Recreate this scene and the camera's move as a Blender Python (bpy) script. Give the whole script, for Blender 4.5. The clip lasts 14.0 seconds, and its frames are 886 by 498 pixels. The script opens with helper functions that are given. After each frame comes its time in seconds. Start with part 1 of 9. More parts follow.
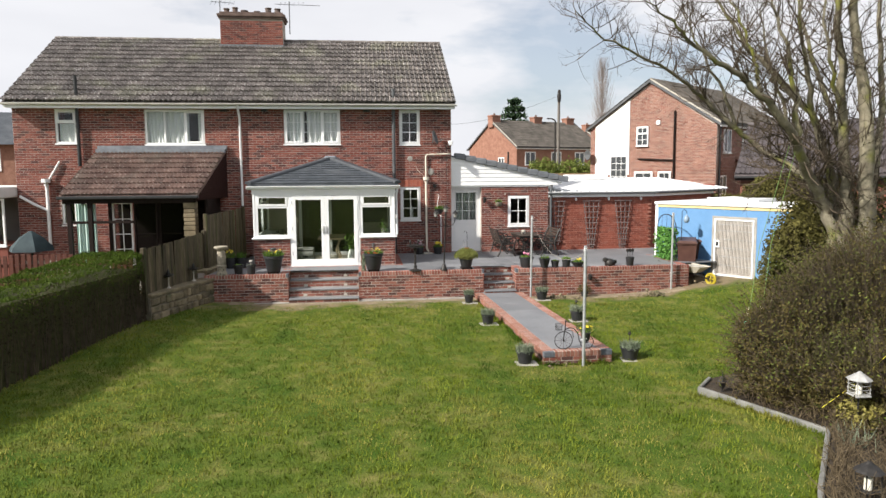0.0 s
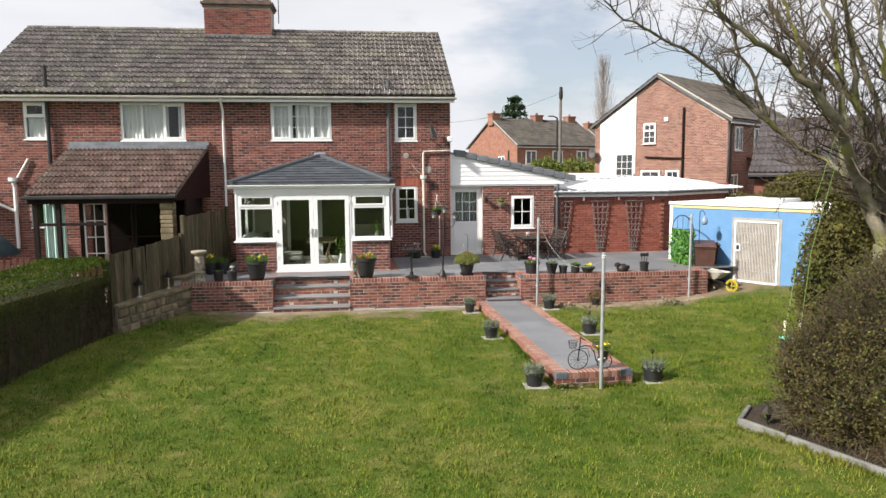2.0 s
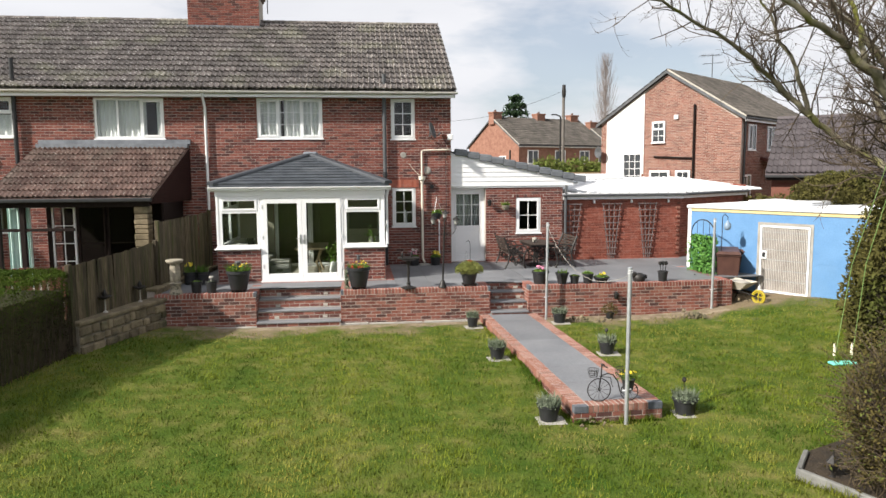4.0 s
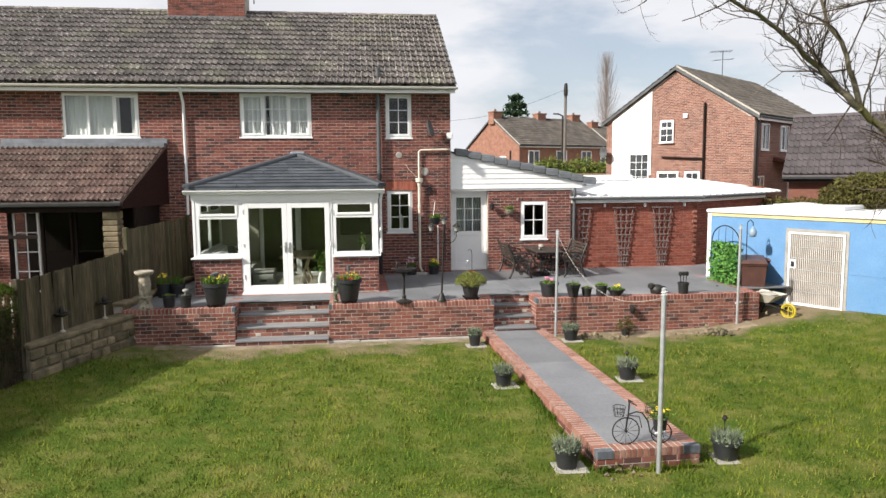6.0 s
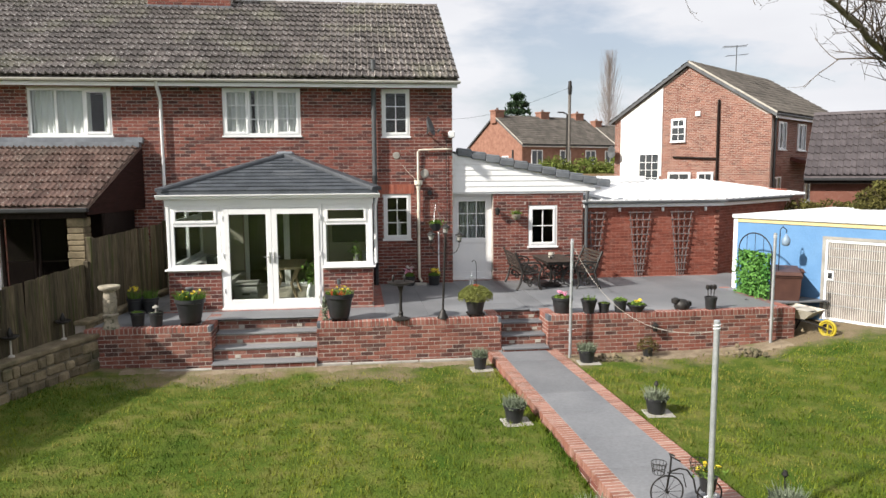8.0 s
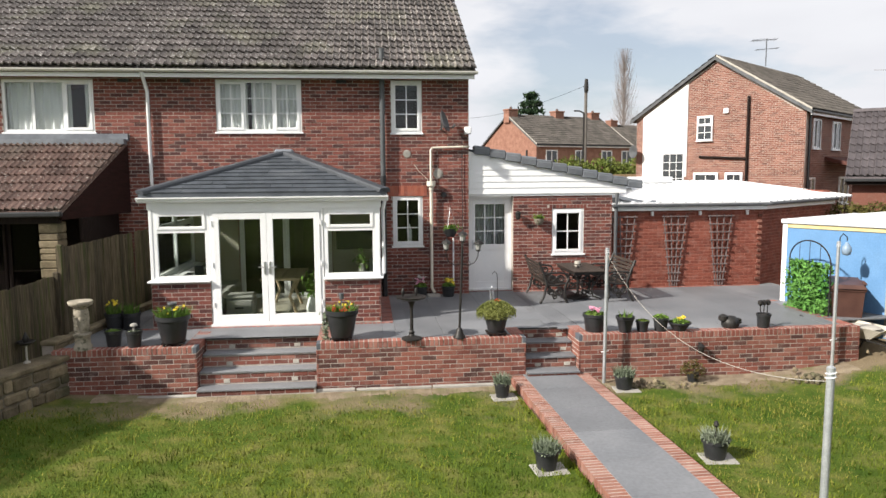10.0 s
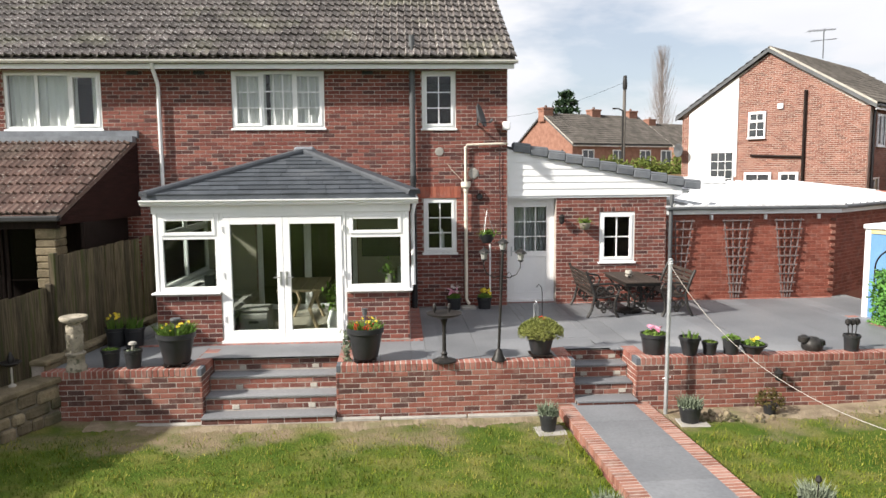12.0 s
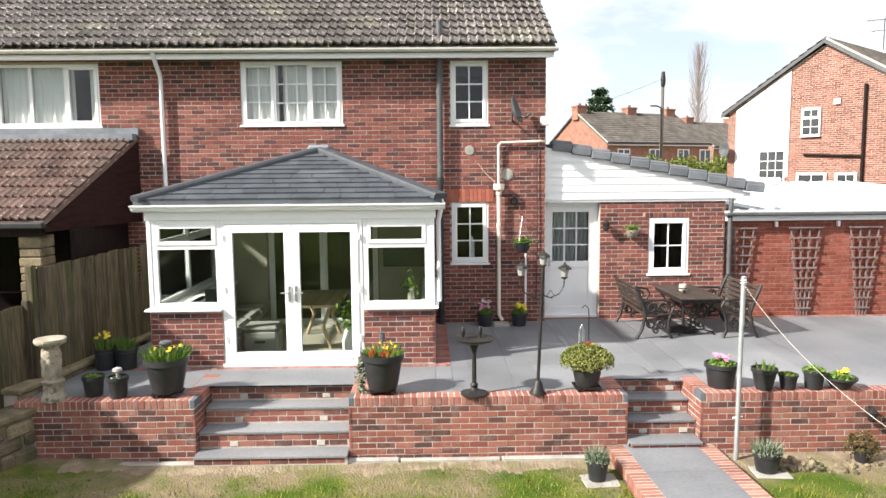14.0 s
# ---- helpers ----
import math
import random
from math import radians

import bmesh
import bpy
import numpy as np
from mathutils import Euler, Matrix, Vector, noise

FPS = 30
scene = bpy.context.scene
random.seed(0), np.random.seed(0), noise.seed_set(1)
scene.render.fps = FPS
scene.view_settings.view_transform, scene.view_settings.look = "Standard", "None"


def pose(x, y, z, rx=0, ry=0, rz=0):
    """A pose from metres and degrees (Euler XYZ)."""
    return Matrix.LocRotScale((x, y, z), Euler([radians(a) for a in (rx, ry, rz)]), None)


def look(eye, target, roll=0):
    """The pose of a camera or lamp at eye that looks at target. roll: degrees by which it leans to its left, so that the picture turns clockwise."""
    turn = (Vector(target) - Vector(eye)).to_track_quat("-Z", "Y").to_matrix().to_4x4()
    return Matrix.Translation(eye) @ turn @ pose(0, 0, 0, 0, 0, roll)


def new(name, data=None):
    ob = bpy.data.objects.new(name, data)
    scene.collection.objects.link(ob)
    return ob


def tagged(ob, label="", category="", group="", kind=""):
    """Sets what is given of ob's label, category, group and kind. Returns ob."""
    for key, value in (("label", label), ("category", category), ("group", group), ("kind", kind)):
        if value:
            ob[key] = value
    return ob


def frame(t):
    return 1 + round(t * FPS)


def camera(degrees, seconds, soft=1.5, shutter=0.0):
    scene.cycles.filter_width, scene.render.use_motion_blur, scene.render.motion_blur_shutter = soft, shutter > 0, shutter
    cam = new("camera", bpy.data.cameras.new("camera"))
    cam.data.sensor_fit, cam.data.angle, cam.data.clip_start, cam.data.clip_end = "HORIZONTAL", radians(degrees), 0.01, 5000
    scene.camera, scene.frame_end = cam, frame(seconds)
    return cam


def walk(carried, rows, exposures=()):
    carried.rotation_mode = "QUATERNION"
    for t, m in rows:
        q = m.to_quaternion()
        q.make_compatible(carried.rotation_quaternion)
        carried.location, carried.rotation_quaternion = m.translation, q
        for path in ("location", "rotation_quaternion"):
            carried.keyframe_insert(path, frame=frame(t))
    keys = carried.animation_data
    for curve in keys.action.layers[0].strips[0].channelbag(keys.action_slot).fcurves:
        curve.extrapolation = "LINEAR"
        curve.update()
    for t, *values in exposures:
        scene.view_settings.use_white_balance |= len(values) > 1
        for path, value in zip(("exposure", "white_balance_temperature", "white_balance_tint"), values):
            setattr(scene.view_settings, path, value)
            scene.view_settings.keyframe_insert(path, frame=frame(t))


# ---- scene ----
cam = camera(64.0, 14.0)
PATH = [
    (0, (-3.021, -0.139, 2.617), (-2.788, 1.836, 2.404), -0.4),
    (0.5, (-2.985, 0.262, 2.62), (-2.75, 2.237, 2.406), -0.4),
    (1, (-2.919, 0.664, 2.611), (-2.684, 2.638, 2.397), -0.4),
    (1.5, (-2.869, 1.033, 2.594), (-2.634, 3.008, 2.38), -0.4),
    (2, (-2.829, 1.403, 2.571), (-2.593, 3.378, 2.357), -0.4),
    (2.5, (-2.795, 1.775, 2.57), (-2.558, 3.75, 2.356), -0.4),
    (3, (-2.745, 2.155, 2.572), (-2.509, 4.129, 2.358), -0.4),
    (5.5, (-2.518, 4.114, 2.63), (-2.279, 6.088, 2.415), -0.4),
    (6, (-2.473, 4.461, 2.622), (-2.233, 6.435, 2.409), -0.4),
    (6.5, (-2.433, 4.815, 2.637), (-2.194, 6.789, 2.424), -0.4),
    (7, (-2.381, 5.208, 2.665), (-2.141, 7.182, 2.451), -0.4),
    (7.5, (-2.336, 5.578, 2.684), (-2.097, 7.552, 2.469), -0.4),
    (10, (-2.206, 7.548, 2.663), (-1.998, 9.526, 2.451), -0.4),
    (10.5, (-2.189, 7.865, 2.666), (-2.003, 9.845, 2.454), -0.4),
    (11, (-2.167, 8.21, 2.649), (-2.004, 10.193, 2.438), -0.4),
    (11.5, (-2.153, 8.584, 2.634), (-2.012, 10.568, 2.426), -0.5),
    (12, (-2.136, 8.96, 2.642), (-2.017, 10.945, 2.433), -0.5),
    (12.5, (-2.137, 9.319, 2.646), (-2.038, 11.306, 2.437), -0.5),
    (13, (-2.095, 9.664, 2.646), (-2.02, 11.651, 2.438), -0.6),
    (13.5, (-2.075, 10.025, 2.659), (-2.021, 12.013, 2.451), -0.5),
    (14, (-2.055, 10.386, 2.669), (-2.02, 12.375, 2.46), -0.5),
]
walk(cam, [(t, look(eye, target, roll)) for t, eye, target, roll in PATH], [(0, 0.63), (3, 0.63), (6.5, 0.62), (10, 0.61), (11, 0.63), (12, 0.76), (13, 0.99), (14, 1.22)])

# ---- world, sun ----
SUN_FROM = Vector((-0.75, -0.33, 0.58)).normalized()
world = bpy.data.worlds.new("sky")
scene.world = world
world.use_nodes = True
wn, wl = world.node_tree.nodes, world.node_tree.links
wn.clear()
w_out = wn.new("ShaderNodeOutputWorld")
w_bg = wn.new("ShaderNodeBackground")
w_sky = wn.new("ShaderNodeTexSky")
w_sky.sky_type, w_sky.sun_disc = "NISHITA", False
w_sky.sun_elevation = math.asin(SUN_FROM.z)
w_sky.sun_rotation = math.atan2(SUN_FROM.x, SUN_FROM.y)
w_sky.air_density, w_sky.dust_density, w_sky.ozone_density = 1.0, 1.0, 1.6
w_co = wn.new("ShaderNodeTexCoord")
w_map = wn.new("ShaderNodeMapping")
w_map.inputs["Scale"].default_value = (1.0, 1.0, 3.2)
w_map.inputs["Location"].default_value = (2.943, -0.175, 1.931)
w_no = wn.new("ShaderNodeTexNoise")
w_no.inputs["Scale"].default_value, w_no.inputs["Detail"].default_value, w_no.inputs["Roughness"].default_value = 2.3, 7, 0.55
w_ra = wn.new("ShaderNodeValToRGB")
w_ra.color_ramp.elements[0].position, w_ra.color_ramp.elements[0].color = 0.36, (0.42, 0.42, 0.42, 1)
w_ra.color_ramp.elements[1].position, w_ra.color_ramp.elements[1].color = 0.48, (1, 1, 1, 1)
w_no2 = wn.new("ShaderNodeTexNoise")
w_no2.inputs["Scale"].default_value, w_no2.inputs["Detail"].default_value = 4.5, 5
w_cl = wn.new("ShaderNodeMix")
w_cl.data_type = "RGBA"
w_cl.inputs[6].default_value, w_cl.inputs[7].default_value = (6.9, 7.0, 7.5, 1), (8.9, 8.95, 9.25, 1)
w_mix = wn.new("ShaderNodeMix")
w_mix.data_type = "RGBA"
wl.new(w_co.outputs["Generated"], w_map.inputs["Vector"])
wl.new(w_map.outputs["Vector"], w_no.inputs["Vector"])
wl.new(w_map.outputs["Vector"], w_no2.inputs["Vector"])
wl.new(w_no.outputs["Fac"], w_ra.inputs["Fac"])
wl.new(w_no2.outputs["Fac"], w_cl.inputs[0])
w_sep, w_hz, w_max = wn.new("ShaderNodeSeparateXYZ"), wn.new("ShaderNodeMapRange"), wn.new("ShaderNodeMath")
w_hz.inputs["From Min"].default_value, w_hz.inputs["From Max"].default_value = 0.04, 0.15
w_hz.inputs["To Min"].default_value, w_hz.inputs["To Max"].default_value = 0.95, 0.0
w_max.operation = "MAXIMUM"
wl.new(w_co.outputs["Generated"], w_sep.inputs["Vector"])
wl.new(w_sep.outputs["Z"], w_hz.inputs["Value"])
wl.new(w_hz.outputs["Result"], w_max.inputs[0])
wl.new(w_ra.outputs["Color"], w_max.inputs[1])
wl.new(w_max.outputs[0], w_mix.inputs[0])
wl.new(w_sky.outputs["Color"], w_mix.inputs[6])
wl.new(w_cl.outputs[2], w_mix.inputs[7])
wl.new(w_mix.outputs[2], w_bg.inputs["Color"])
w_bg.inputs["Strength"].default_value = 0.072
wl.new(w_bg.outputs["Background"], w_out.inputs["Surface"])

sun_data = bpy.data.lights.new("sun", "SUN")
sun_data.energy, sun_data.angle, sun_data.color = 5.0, radians(2.0), (1.0, 0.94, 0.85)
sun = new("sun", sun_data)
sun.matrix_world = look(SUN_FROM * 60, (0, 0, 0))


# ---- materials ----
MATS = {}


def material(name, c1, c2, scale=6.0, rough=0.7, bump=0.0, metal=0.0, vary=0.0, fine=60.0, c3=None, stretch=(1, 1, 1), bumpdist=0.01, spec=0.4, spots=None, grain=0.5):
    """Two colours mixed by coarse noise, a fine grain, a value shift per piece, optional stains of a third colour."""
    if name in MATS:
        return MATS[name]
    m = bpy.data.materials.new(name)
    m.use_nodes = True
    n, l = m.node_tree.nodes, m.node_tree.links
    b = n["Principled BSDF"]
    b.inputs["Roughness"].default_value, b.inputs["Metallic"].default_value = rough, metal
    b.inputs["Specular IOR Level"].default_value = spec
    geo = n.new("ShaderNodeNewGeometry")
    mp = n.new("ShaderNodeMapping")
    mp.inputs["Scale"].default_value = stretch
    l.new(geo.outputs["Position"], mp.inputs["Vector"])
    n1, n2 = n.new("ShaderNodeTexNoise"), n.new("ShaderNodeTexNoise")
    n1.inputs["Scale"].default_value, n1.inputs["Detail"].default_value = scale, 5
    n2.inputs["Scale"].default_value, n2.inputs["Detail"].default_value = fine, 3
    l.new(mp.outputs["Vector"], n1.inputs["Vector"])
    l.new(mp.outputs["Vector"], n2.inputs["Vector"])
    r1 = n.new("ShaderNodeMapRange")
    r1.inputs["From Min"].default_value, r1.inputs["From Max"].default_value = 0.32, 0.68
    l.new(n1.outputs["Fac"], r1.inputs["Value"])
    mix = n.new("ShaderNodeMix")
    mix.data_type = "RGBA"
    mix.inputs[6].default_value, mix.inputs[7].default_value = (*c1, 1), (*c2, 1)
    l.new(r1.outputs["Result"], mix.inputs[0])
    col = mix.outputs[2]
    if c3:
        n3 = n.new("ShaderNodeTexNoise")
        n3.inputs["Scale"].default_value, n3.inputs["Detail"].default_value = scale * 0.37, 6
        l.new(mp.outputs["Vector"], n3.inputs["Vector"])
        r3 = n.new("ShaderNodeMapRange")
        r3.inputs["From Min"].default_value, r3.inputs["From Max"].default_value = 0.52, 0.66
        l.new(n3.outputs["Fac"], r3.inputs["Value"])
        m3 = n.new("ShaderNodeMix")
        m3.data_type = "RGBA"
        l.new(r3.outputs["Result"], m3.inputs[0])
        l.new(col, m3.inputs[6])
        m3.inputs[7].default_value = (*c3, 1)
        col = m3.outputs[2]
    if spots:
        n4 = n.new("ShaderNodeTexNoise")
        n4.inputs["Scale"].default_value, n4.inputs["Detail"].default_value = spots[1], 4
        l.new(mp.outputs["Vector"], n4.inputs["Vector"])
        r4 = n.new("ShaderNodeMapRange")
        r4.inputs["From Min"].default_value, r4.inputs["From Max"].default_value = spots[2], spots[2] + 0.07
        l.new(n4.outputs["Fac"], r4.inputs["Value"])
        m4 = n.new("ShaderNodeMix")
        m4.data_type = "RGBA"
        l.new(r4.outputs["Result"], m4.inputs[0])
        l.new(col, m4.inputs[6])
        m4.inputs[7].default_value = (*spots[0], 1)
        col = m4.outputs[2]
    hsv = n.new("ShaderNodeHueSaturation")
    l.new(col, hsv.inputs["Color"])
    ma = n.new("ShaderNodeMath")
    ma.operation = "MULTIPLY_ADD"
    l.new(n2.outputs["Fac"], ma.inputs[0])
    ma.inputs[1].default_value, ma.inputs[2].default_value = grain, 1 - grain / 2
    val = ma.outputs[0]
    if vary:
        oi = n.new("ShaderNodeObjectInfo")
        ad = n.new("ShaderNodeMath")
        ad.operation = "ADD"
        l.new(oi.outputs["Random"], ad.inputs[0])
        l.new(geo.outputs["Random Per Island"], ad.inputs[1])
        fr = n.new("ShaderNodeMath")
        fr.operation = "FRACT"
        l.new(ad.outputs[0], fr.inputs[0])
        mv = n.new("ShaderNodeMath")
        mv.operation = "MULTIPLY_ADD"
        l.new(fr.outputs[0], mv.inputs[0])
        mv.inputs[1].default_value, mv.inputs[2].default_value = vary, 1 - vary / 2
        mu = n.new("ShaderNodeMath")
        mu.operation = "MULTIPLY"
        l.new(val, mu.inputs[0])
        l.new(mv.outputs[0], mu.inputs[1])
        val = mu.outputs[0]
    l.new(val, hsv.inputs["Value"])
    l.new(hsv.outputs["Color"], b.inputs["Base Color"])
    if bump:
        bp = n.new("ShaderNodeBump")
        bp.inputs["Strength"].default_value, bp.inputs["Distance"].default_value = bump, bumpdist
        l.new(n2.outputs["Fac"], bp.inputs["Height"])
        l.new(bp.outputs["Normal"], b.inputs["Normal"])
    MATS[name] = m
    return m


def brick_material(name, stops, rough=0.85, bloom=0.3):
    """Each brick takes a colour of its own from the stops, by piece or island."""
    m = bpy.data.materials.new(name)
    m.use_nodes = True
    n, l = m.node_tree.nodes, m.node_tree.links
    b = n["Principled BSDF"]
    b.inputs["Roughness"].default_value, b.inputs["Specular IOR Level"].default_value = rough, 0.25
    geo, oi = n.new("ShaderNodeNewGeometry"), n.new("ShaderNodeObjectInfo")
    ad, fr = n.new("ShaderNodeMath"), n.new("ShaderNodeMath")
    ad.operation, fr.operation = "ADD", "FRACT"
    l.new(oi.outputs["Random"], ad.inputs[0])
    l.new(geo.outputs["Random Per Island"], ad.inputs[1])
    l.new(ad.outputs[0], fr.inputs[0])
    ra = n.new("ShaderNodeValToRGB")
    els = ra.color_ramp.elements
    while len(els) < len(stops):
        els.new(0.5)
    for e, (p, c) in zip(els, stops):
        e.position, e.color = p, (*c, 1)
    l.new(fr.outputs[0], ra.inputs["Fac"])
    big, small = n.new("ShaderNodeTexNoise"), n.new("ShaderNodeTexNoise")
    big.inputs["Scale"].default_value, big.inputs["Detail"].default_value = 1.3, 5
    small.inputs["Scale"].default_value, small.inputs["Detail"].default_value = 45, 4
    l.new(geo.outputs["Position"], big.inputs["Vector"])
    l.new(geo.outputs["Position"], small.inputs["Vector"])
    s1, s2 = n.new("ShaderNodeMath"), n.new("ShaderNodeMath")
    s1.operation = s2.operation = "MULTIPLY_ADD"
    l.new(big.outputs["Fac"], s1.inputs[0])
    s1.inputs[1].default_value, s1.inputs[2].default_value = 0.7, 0.35
    l.new(small.outputs["Fac"], s2.inputs[0])
    s2.inputs[1].default_value = 0.6
    l.new(s1.outputs[0], s2.inputs[2])
    hsv = n.new("ShaderNodeHueSaturation")
    l.new(ra.outputs["Color"], hsv.inputs["Color"])
    l.new(s2.outputs[0], hsv.inputs["Value"])
    salt, sr, bl = n.new("ShaderNodeTexNoise"), n.new("ShaderNodeMapRange"), n.new("ShaderNodeMix")
    salt.inputs["Scale"].default_value, salt.inputs["Detail"].default_value, salt.inputs["Roughness"].default_value = 7.0, 8, 0.65
    sr.inputs["From Min"].default_value, sr.inputs["From Max"].default_value, sr.inputs["To Max"].default_value = 0.5, 0.75, bloom
    bl.data_type = "RGBA"
    bl.inputs[7].default_value = (0.36, 0.29, 0.25, 1)
    l.new(geo.outputs["Position"], salt.inputs["Vector"])
    l.new(salt.outputs["Fac"], sr.inputs["Value"])
    l.new(sr.outputs["Result"], bl.inputs[0])
    l.new(hsv.outputs["Color"], bl.inputs[6])
    l.new(bl.outputs[2], b.inputs["Base Color"])
    bp = n.new("ShaderNodeBump")
    bp.inputs["Strength"].default_value, bp.inputs["Distance"].default_value = 0.6, 0.005
    l.new(small.outputs["Fac"], bp.inputs["Height"])
    l.new(bp.outputs["Normal"], b.inputs["Normal"])
    return m


def glass_material(name, tint=(0.86, 0.9, 0.88), boost=1.0):
    m = bpy.data.materials.new(name)
    m.use_nodes = True
    n, l = m.node_tree.nodes, m.node_tree.links
    n.remove(n["Principled BSDF"])
    tr, gl, mx, fr = n.new("ShaderNodeBsdfTransparent"), n.new("ShaderNodeBsdfGlossy"), n.new("ShaderNodeMixShader"), n.new("ShaderNodeFresnel")
    tr.inputs["Color"].default_value = (*tint, 1)
    gl.inputs["Roughness"].default_value = 0.02
    fr.inputs["IOR"].default_value = 1.5 * boost
    l.new(fr.outputs[0], mx.inputs[0])
    l.new(tr.outputs[0], mx.inputs[1])
    l.new(gl.outputs[0], mx.inputs[2])
    l.new(mx.outputs[0], n["Material Output"].inputs["Surface"])
    return m


BRICK_HOUSE = brick_material("old red brick", [(0.0, (0.072, 0.033, 0.031)), (0.16, (0.105, 0.041, 0.036)), (0.4, (0.155, 0.05, 0.04)), (0.75, (0.192, 0.064, 0.049)), (1.0, (0.235, 0.088, 0.067))], bloom=0.16)
BRICK_NEW = brick_material("new red multi brick", [(0.0, (0.075, 0.04, 0.036)), (0.22, (0.118, 0.05, 0.041)), (0.32, (0.17, 0.06, 0.046)), (0.7, (0.222, 0.08, 0.058)), (1.0, (0.27, 0.122, 0.092))], bloom=0.4)
BRICK_HEADER = brick_material("coping brick", [(0.0, (0.19, 0.065, 0.05)), (0.5, (0.265, 0.095, 0.072)), (1.0, (0.34, 0.155, 0.12))], bloom=0.45)
BRICK_PATH = brick_material("weathered path edging brick", [(0.0, (0.19, 0.08, 0.058)), (0.5, (0.265, 0.118, 0.085)), (1.0, (0.34, 0.185, 0.145))], bloom=0.6)
BRICK_GARAGE = brick_material("painted garage brick", [(0.0, (0.165, 0.05, 0.035)), (0.5, (0.205, 0.06, 0.041)), (1.0, (0.245, 0.078, 0.053))])
BRICK_PALE = brick_material("pale orange brick", [(0.0, (0.125, 0.054, 0.04)), (0.3, (0.18, 0.075, 0.054)), (0.7, (0.222, 0.097, 0.071)), (1.0, (0.26, 0.124, 0.093))], bloom=0.15)
FAR_BRICK = material("far pale brick", (0.21, 0.1, 0.07), (0.29, 0.155, 0.112), 3, 0.9, 0.3, fine=12)
MORTAR = material("mortar", (0.33, 0.285, 0.25), (0.45, 0.405, 0.365), 9, 0.95, 0.4, fine=120)
MORTAR_RED = material("red mortar", (0.27, 0.105, 0.075), (0.33, 0.14, 0.1), 9, 0.95, 0.4, fine=120)
MORTAR_PALE = material("pale mortar", (0.36, 0.31, 0.265), (0.46, 0.405, 0.355), 9, 0.95, 0.4, fine=120)
GREY_BRICK = material("grey brick", (0.07, 0.08, 0.095), (0.12, 0.13, 0.15), 12, 0.8, 0.3)
UPVC = material("white upvc", (0.78, 0.79, 0.80), (0.83, 0.83, 0.835), 2, 0.32, 0.0, fine=20, spec=0.5, grain=0.05)
WHITE_PAINT = material("white render", (0.68, 0.68, 0.67), (0.74, 0.74, 0.73), 3, 0.8, 0.3, fine=90, grain=0.15)
FAR_GLASS = material("dark far glass", (0.03, 0.035, 0.04), (0.05, 0.055, 0.06), 2, 0.08, spec=0.7)
GLASS = glass_material("window glass")
# darker, barely reflecting glass copy with the porch's shade in its tint
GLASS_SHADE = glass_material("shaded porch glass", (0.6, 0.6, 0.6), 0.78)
GLASS_DARK = glass_material("house glass", (0.93, 0.95, 0.95), 0.95)
ROOF_TILE = material("weathered concrete tile", (0.08, 0.069, 0.065), (0.145, 0.126, 0.118), 2.6, 0.9, 0.8, vary=0.6, fine=55, c3=(0.15, 0.142, 0.11), spots=((0.42, 0.405, 0.385), 20, 0.58))
FAR_ROOF = material("far grey tile", (0.06, 0.054, 0.049), (0.1, 0.09, 0.08), 1.2, 0.9, 0.5, vary=0.4, fine=20)
PORCH_TILE = material("red brown porch tile", (0.1, 0.06, 0.05), (0.175, 0.114, 0.094), 2.2, 0.85, 0.5, vary=0.5, fine=40, c3=(0.16, 0.122, 0.1), spots=((0.32, 0.275, 0.24), 18, 0.6))
SLATE = material("grey composite slate", (0.043, 0.05, 0.06), (0.066, 0.075, 0.088), 3, 0.62, 0.4, vary=0.35, fine=70, c3=(0.085, 0.093, 0.105))
LEAD = material("lead flashing", (0.13, 0.14, 0.16), (0.21, 0.225, 0.25), 5, 0.5, 0.2)
PAVING = material("grey porcelain paving", (0.138, 0.144, 0.156), (0.19, 0.196, 0.208), 0.8, 0.55, 0.25, vary=0.22, fine=26, c3=(0.225, 0.23, 0.24))
GROUT = material("grey grout", (0.17, 0.17, 0.175), (0.24, 0.24, 0.24), 14, 0.95, 0.3)
CONCRETE = material("concrete", (0.27, 0.255, 0.23), (0.38, 0.365, 0.335), 4, 0.9, 0.5)
CONCRETE_PALE = material("pale concrete", (0.36, 0.335, 0.29), (0.46, 0.435, 0.385), 4, 0.9, 0.5)
GALV = material("galvanised steel", (0.42, 0.44, 0.46), (0.55, 0.57, 0.58), 9, 0.45, 0.1, metal=0.6)
BLACK_PLASTIC = material("black plastic", (0.018, 0.019, 0.021), (0.03, 0.031, 0.033), 6, 0.45, 0.05)
BLACK_IRON = material("black iron", (0.016, 0.015, 0.014), (0.035, 0.032, 0.03), 14, 0.5, 0.2, metal=0.3)
GREY_PIPE = material("grey pipe", (0.06, 0.065, 0.07), (0.10, 0.105, 0.11), 4, 0.5)
CREAM_PIPE = material("cream pipe", (0.62, 0.56, 0.46), (0.72, 0.67, 0.57), 4, 0.5)
BLUE_PAINT = material("sky blue paint", (0.105, 0.235, 0.435), (0.13, 0.27, 0.48), 2.5, 0.55, 0.25, fine=50, c3=(0.118, 0.245, 0.43))
DARK_WOOD = material("dark brown stained wood", (0.010, 0.007, 0.006), (0.022, 0.014, 0.012), 4, 0.75, 0.3, stretch=(8, 8, 1), spec=0.15)
RED_WOOD = material("red brown stained wood", (0.07, 0.02, 0.014), (0.11, 0.034, 0.022), 4, 0.55, 0.3, vary=0.2, stretch=(1, 1, 8))
FENCE_WOOD = material("weathered fence wood", (0.036, 0.027, 0.016), (0.125, 0.098, 0.06), 5, 0.9, 0.5, vary=0.8, stretch=(11, 11, 0.6), c3=(0.052, 0.058, 0.016))
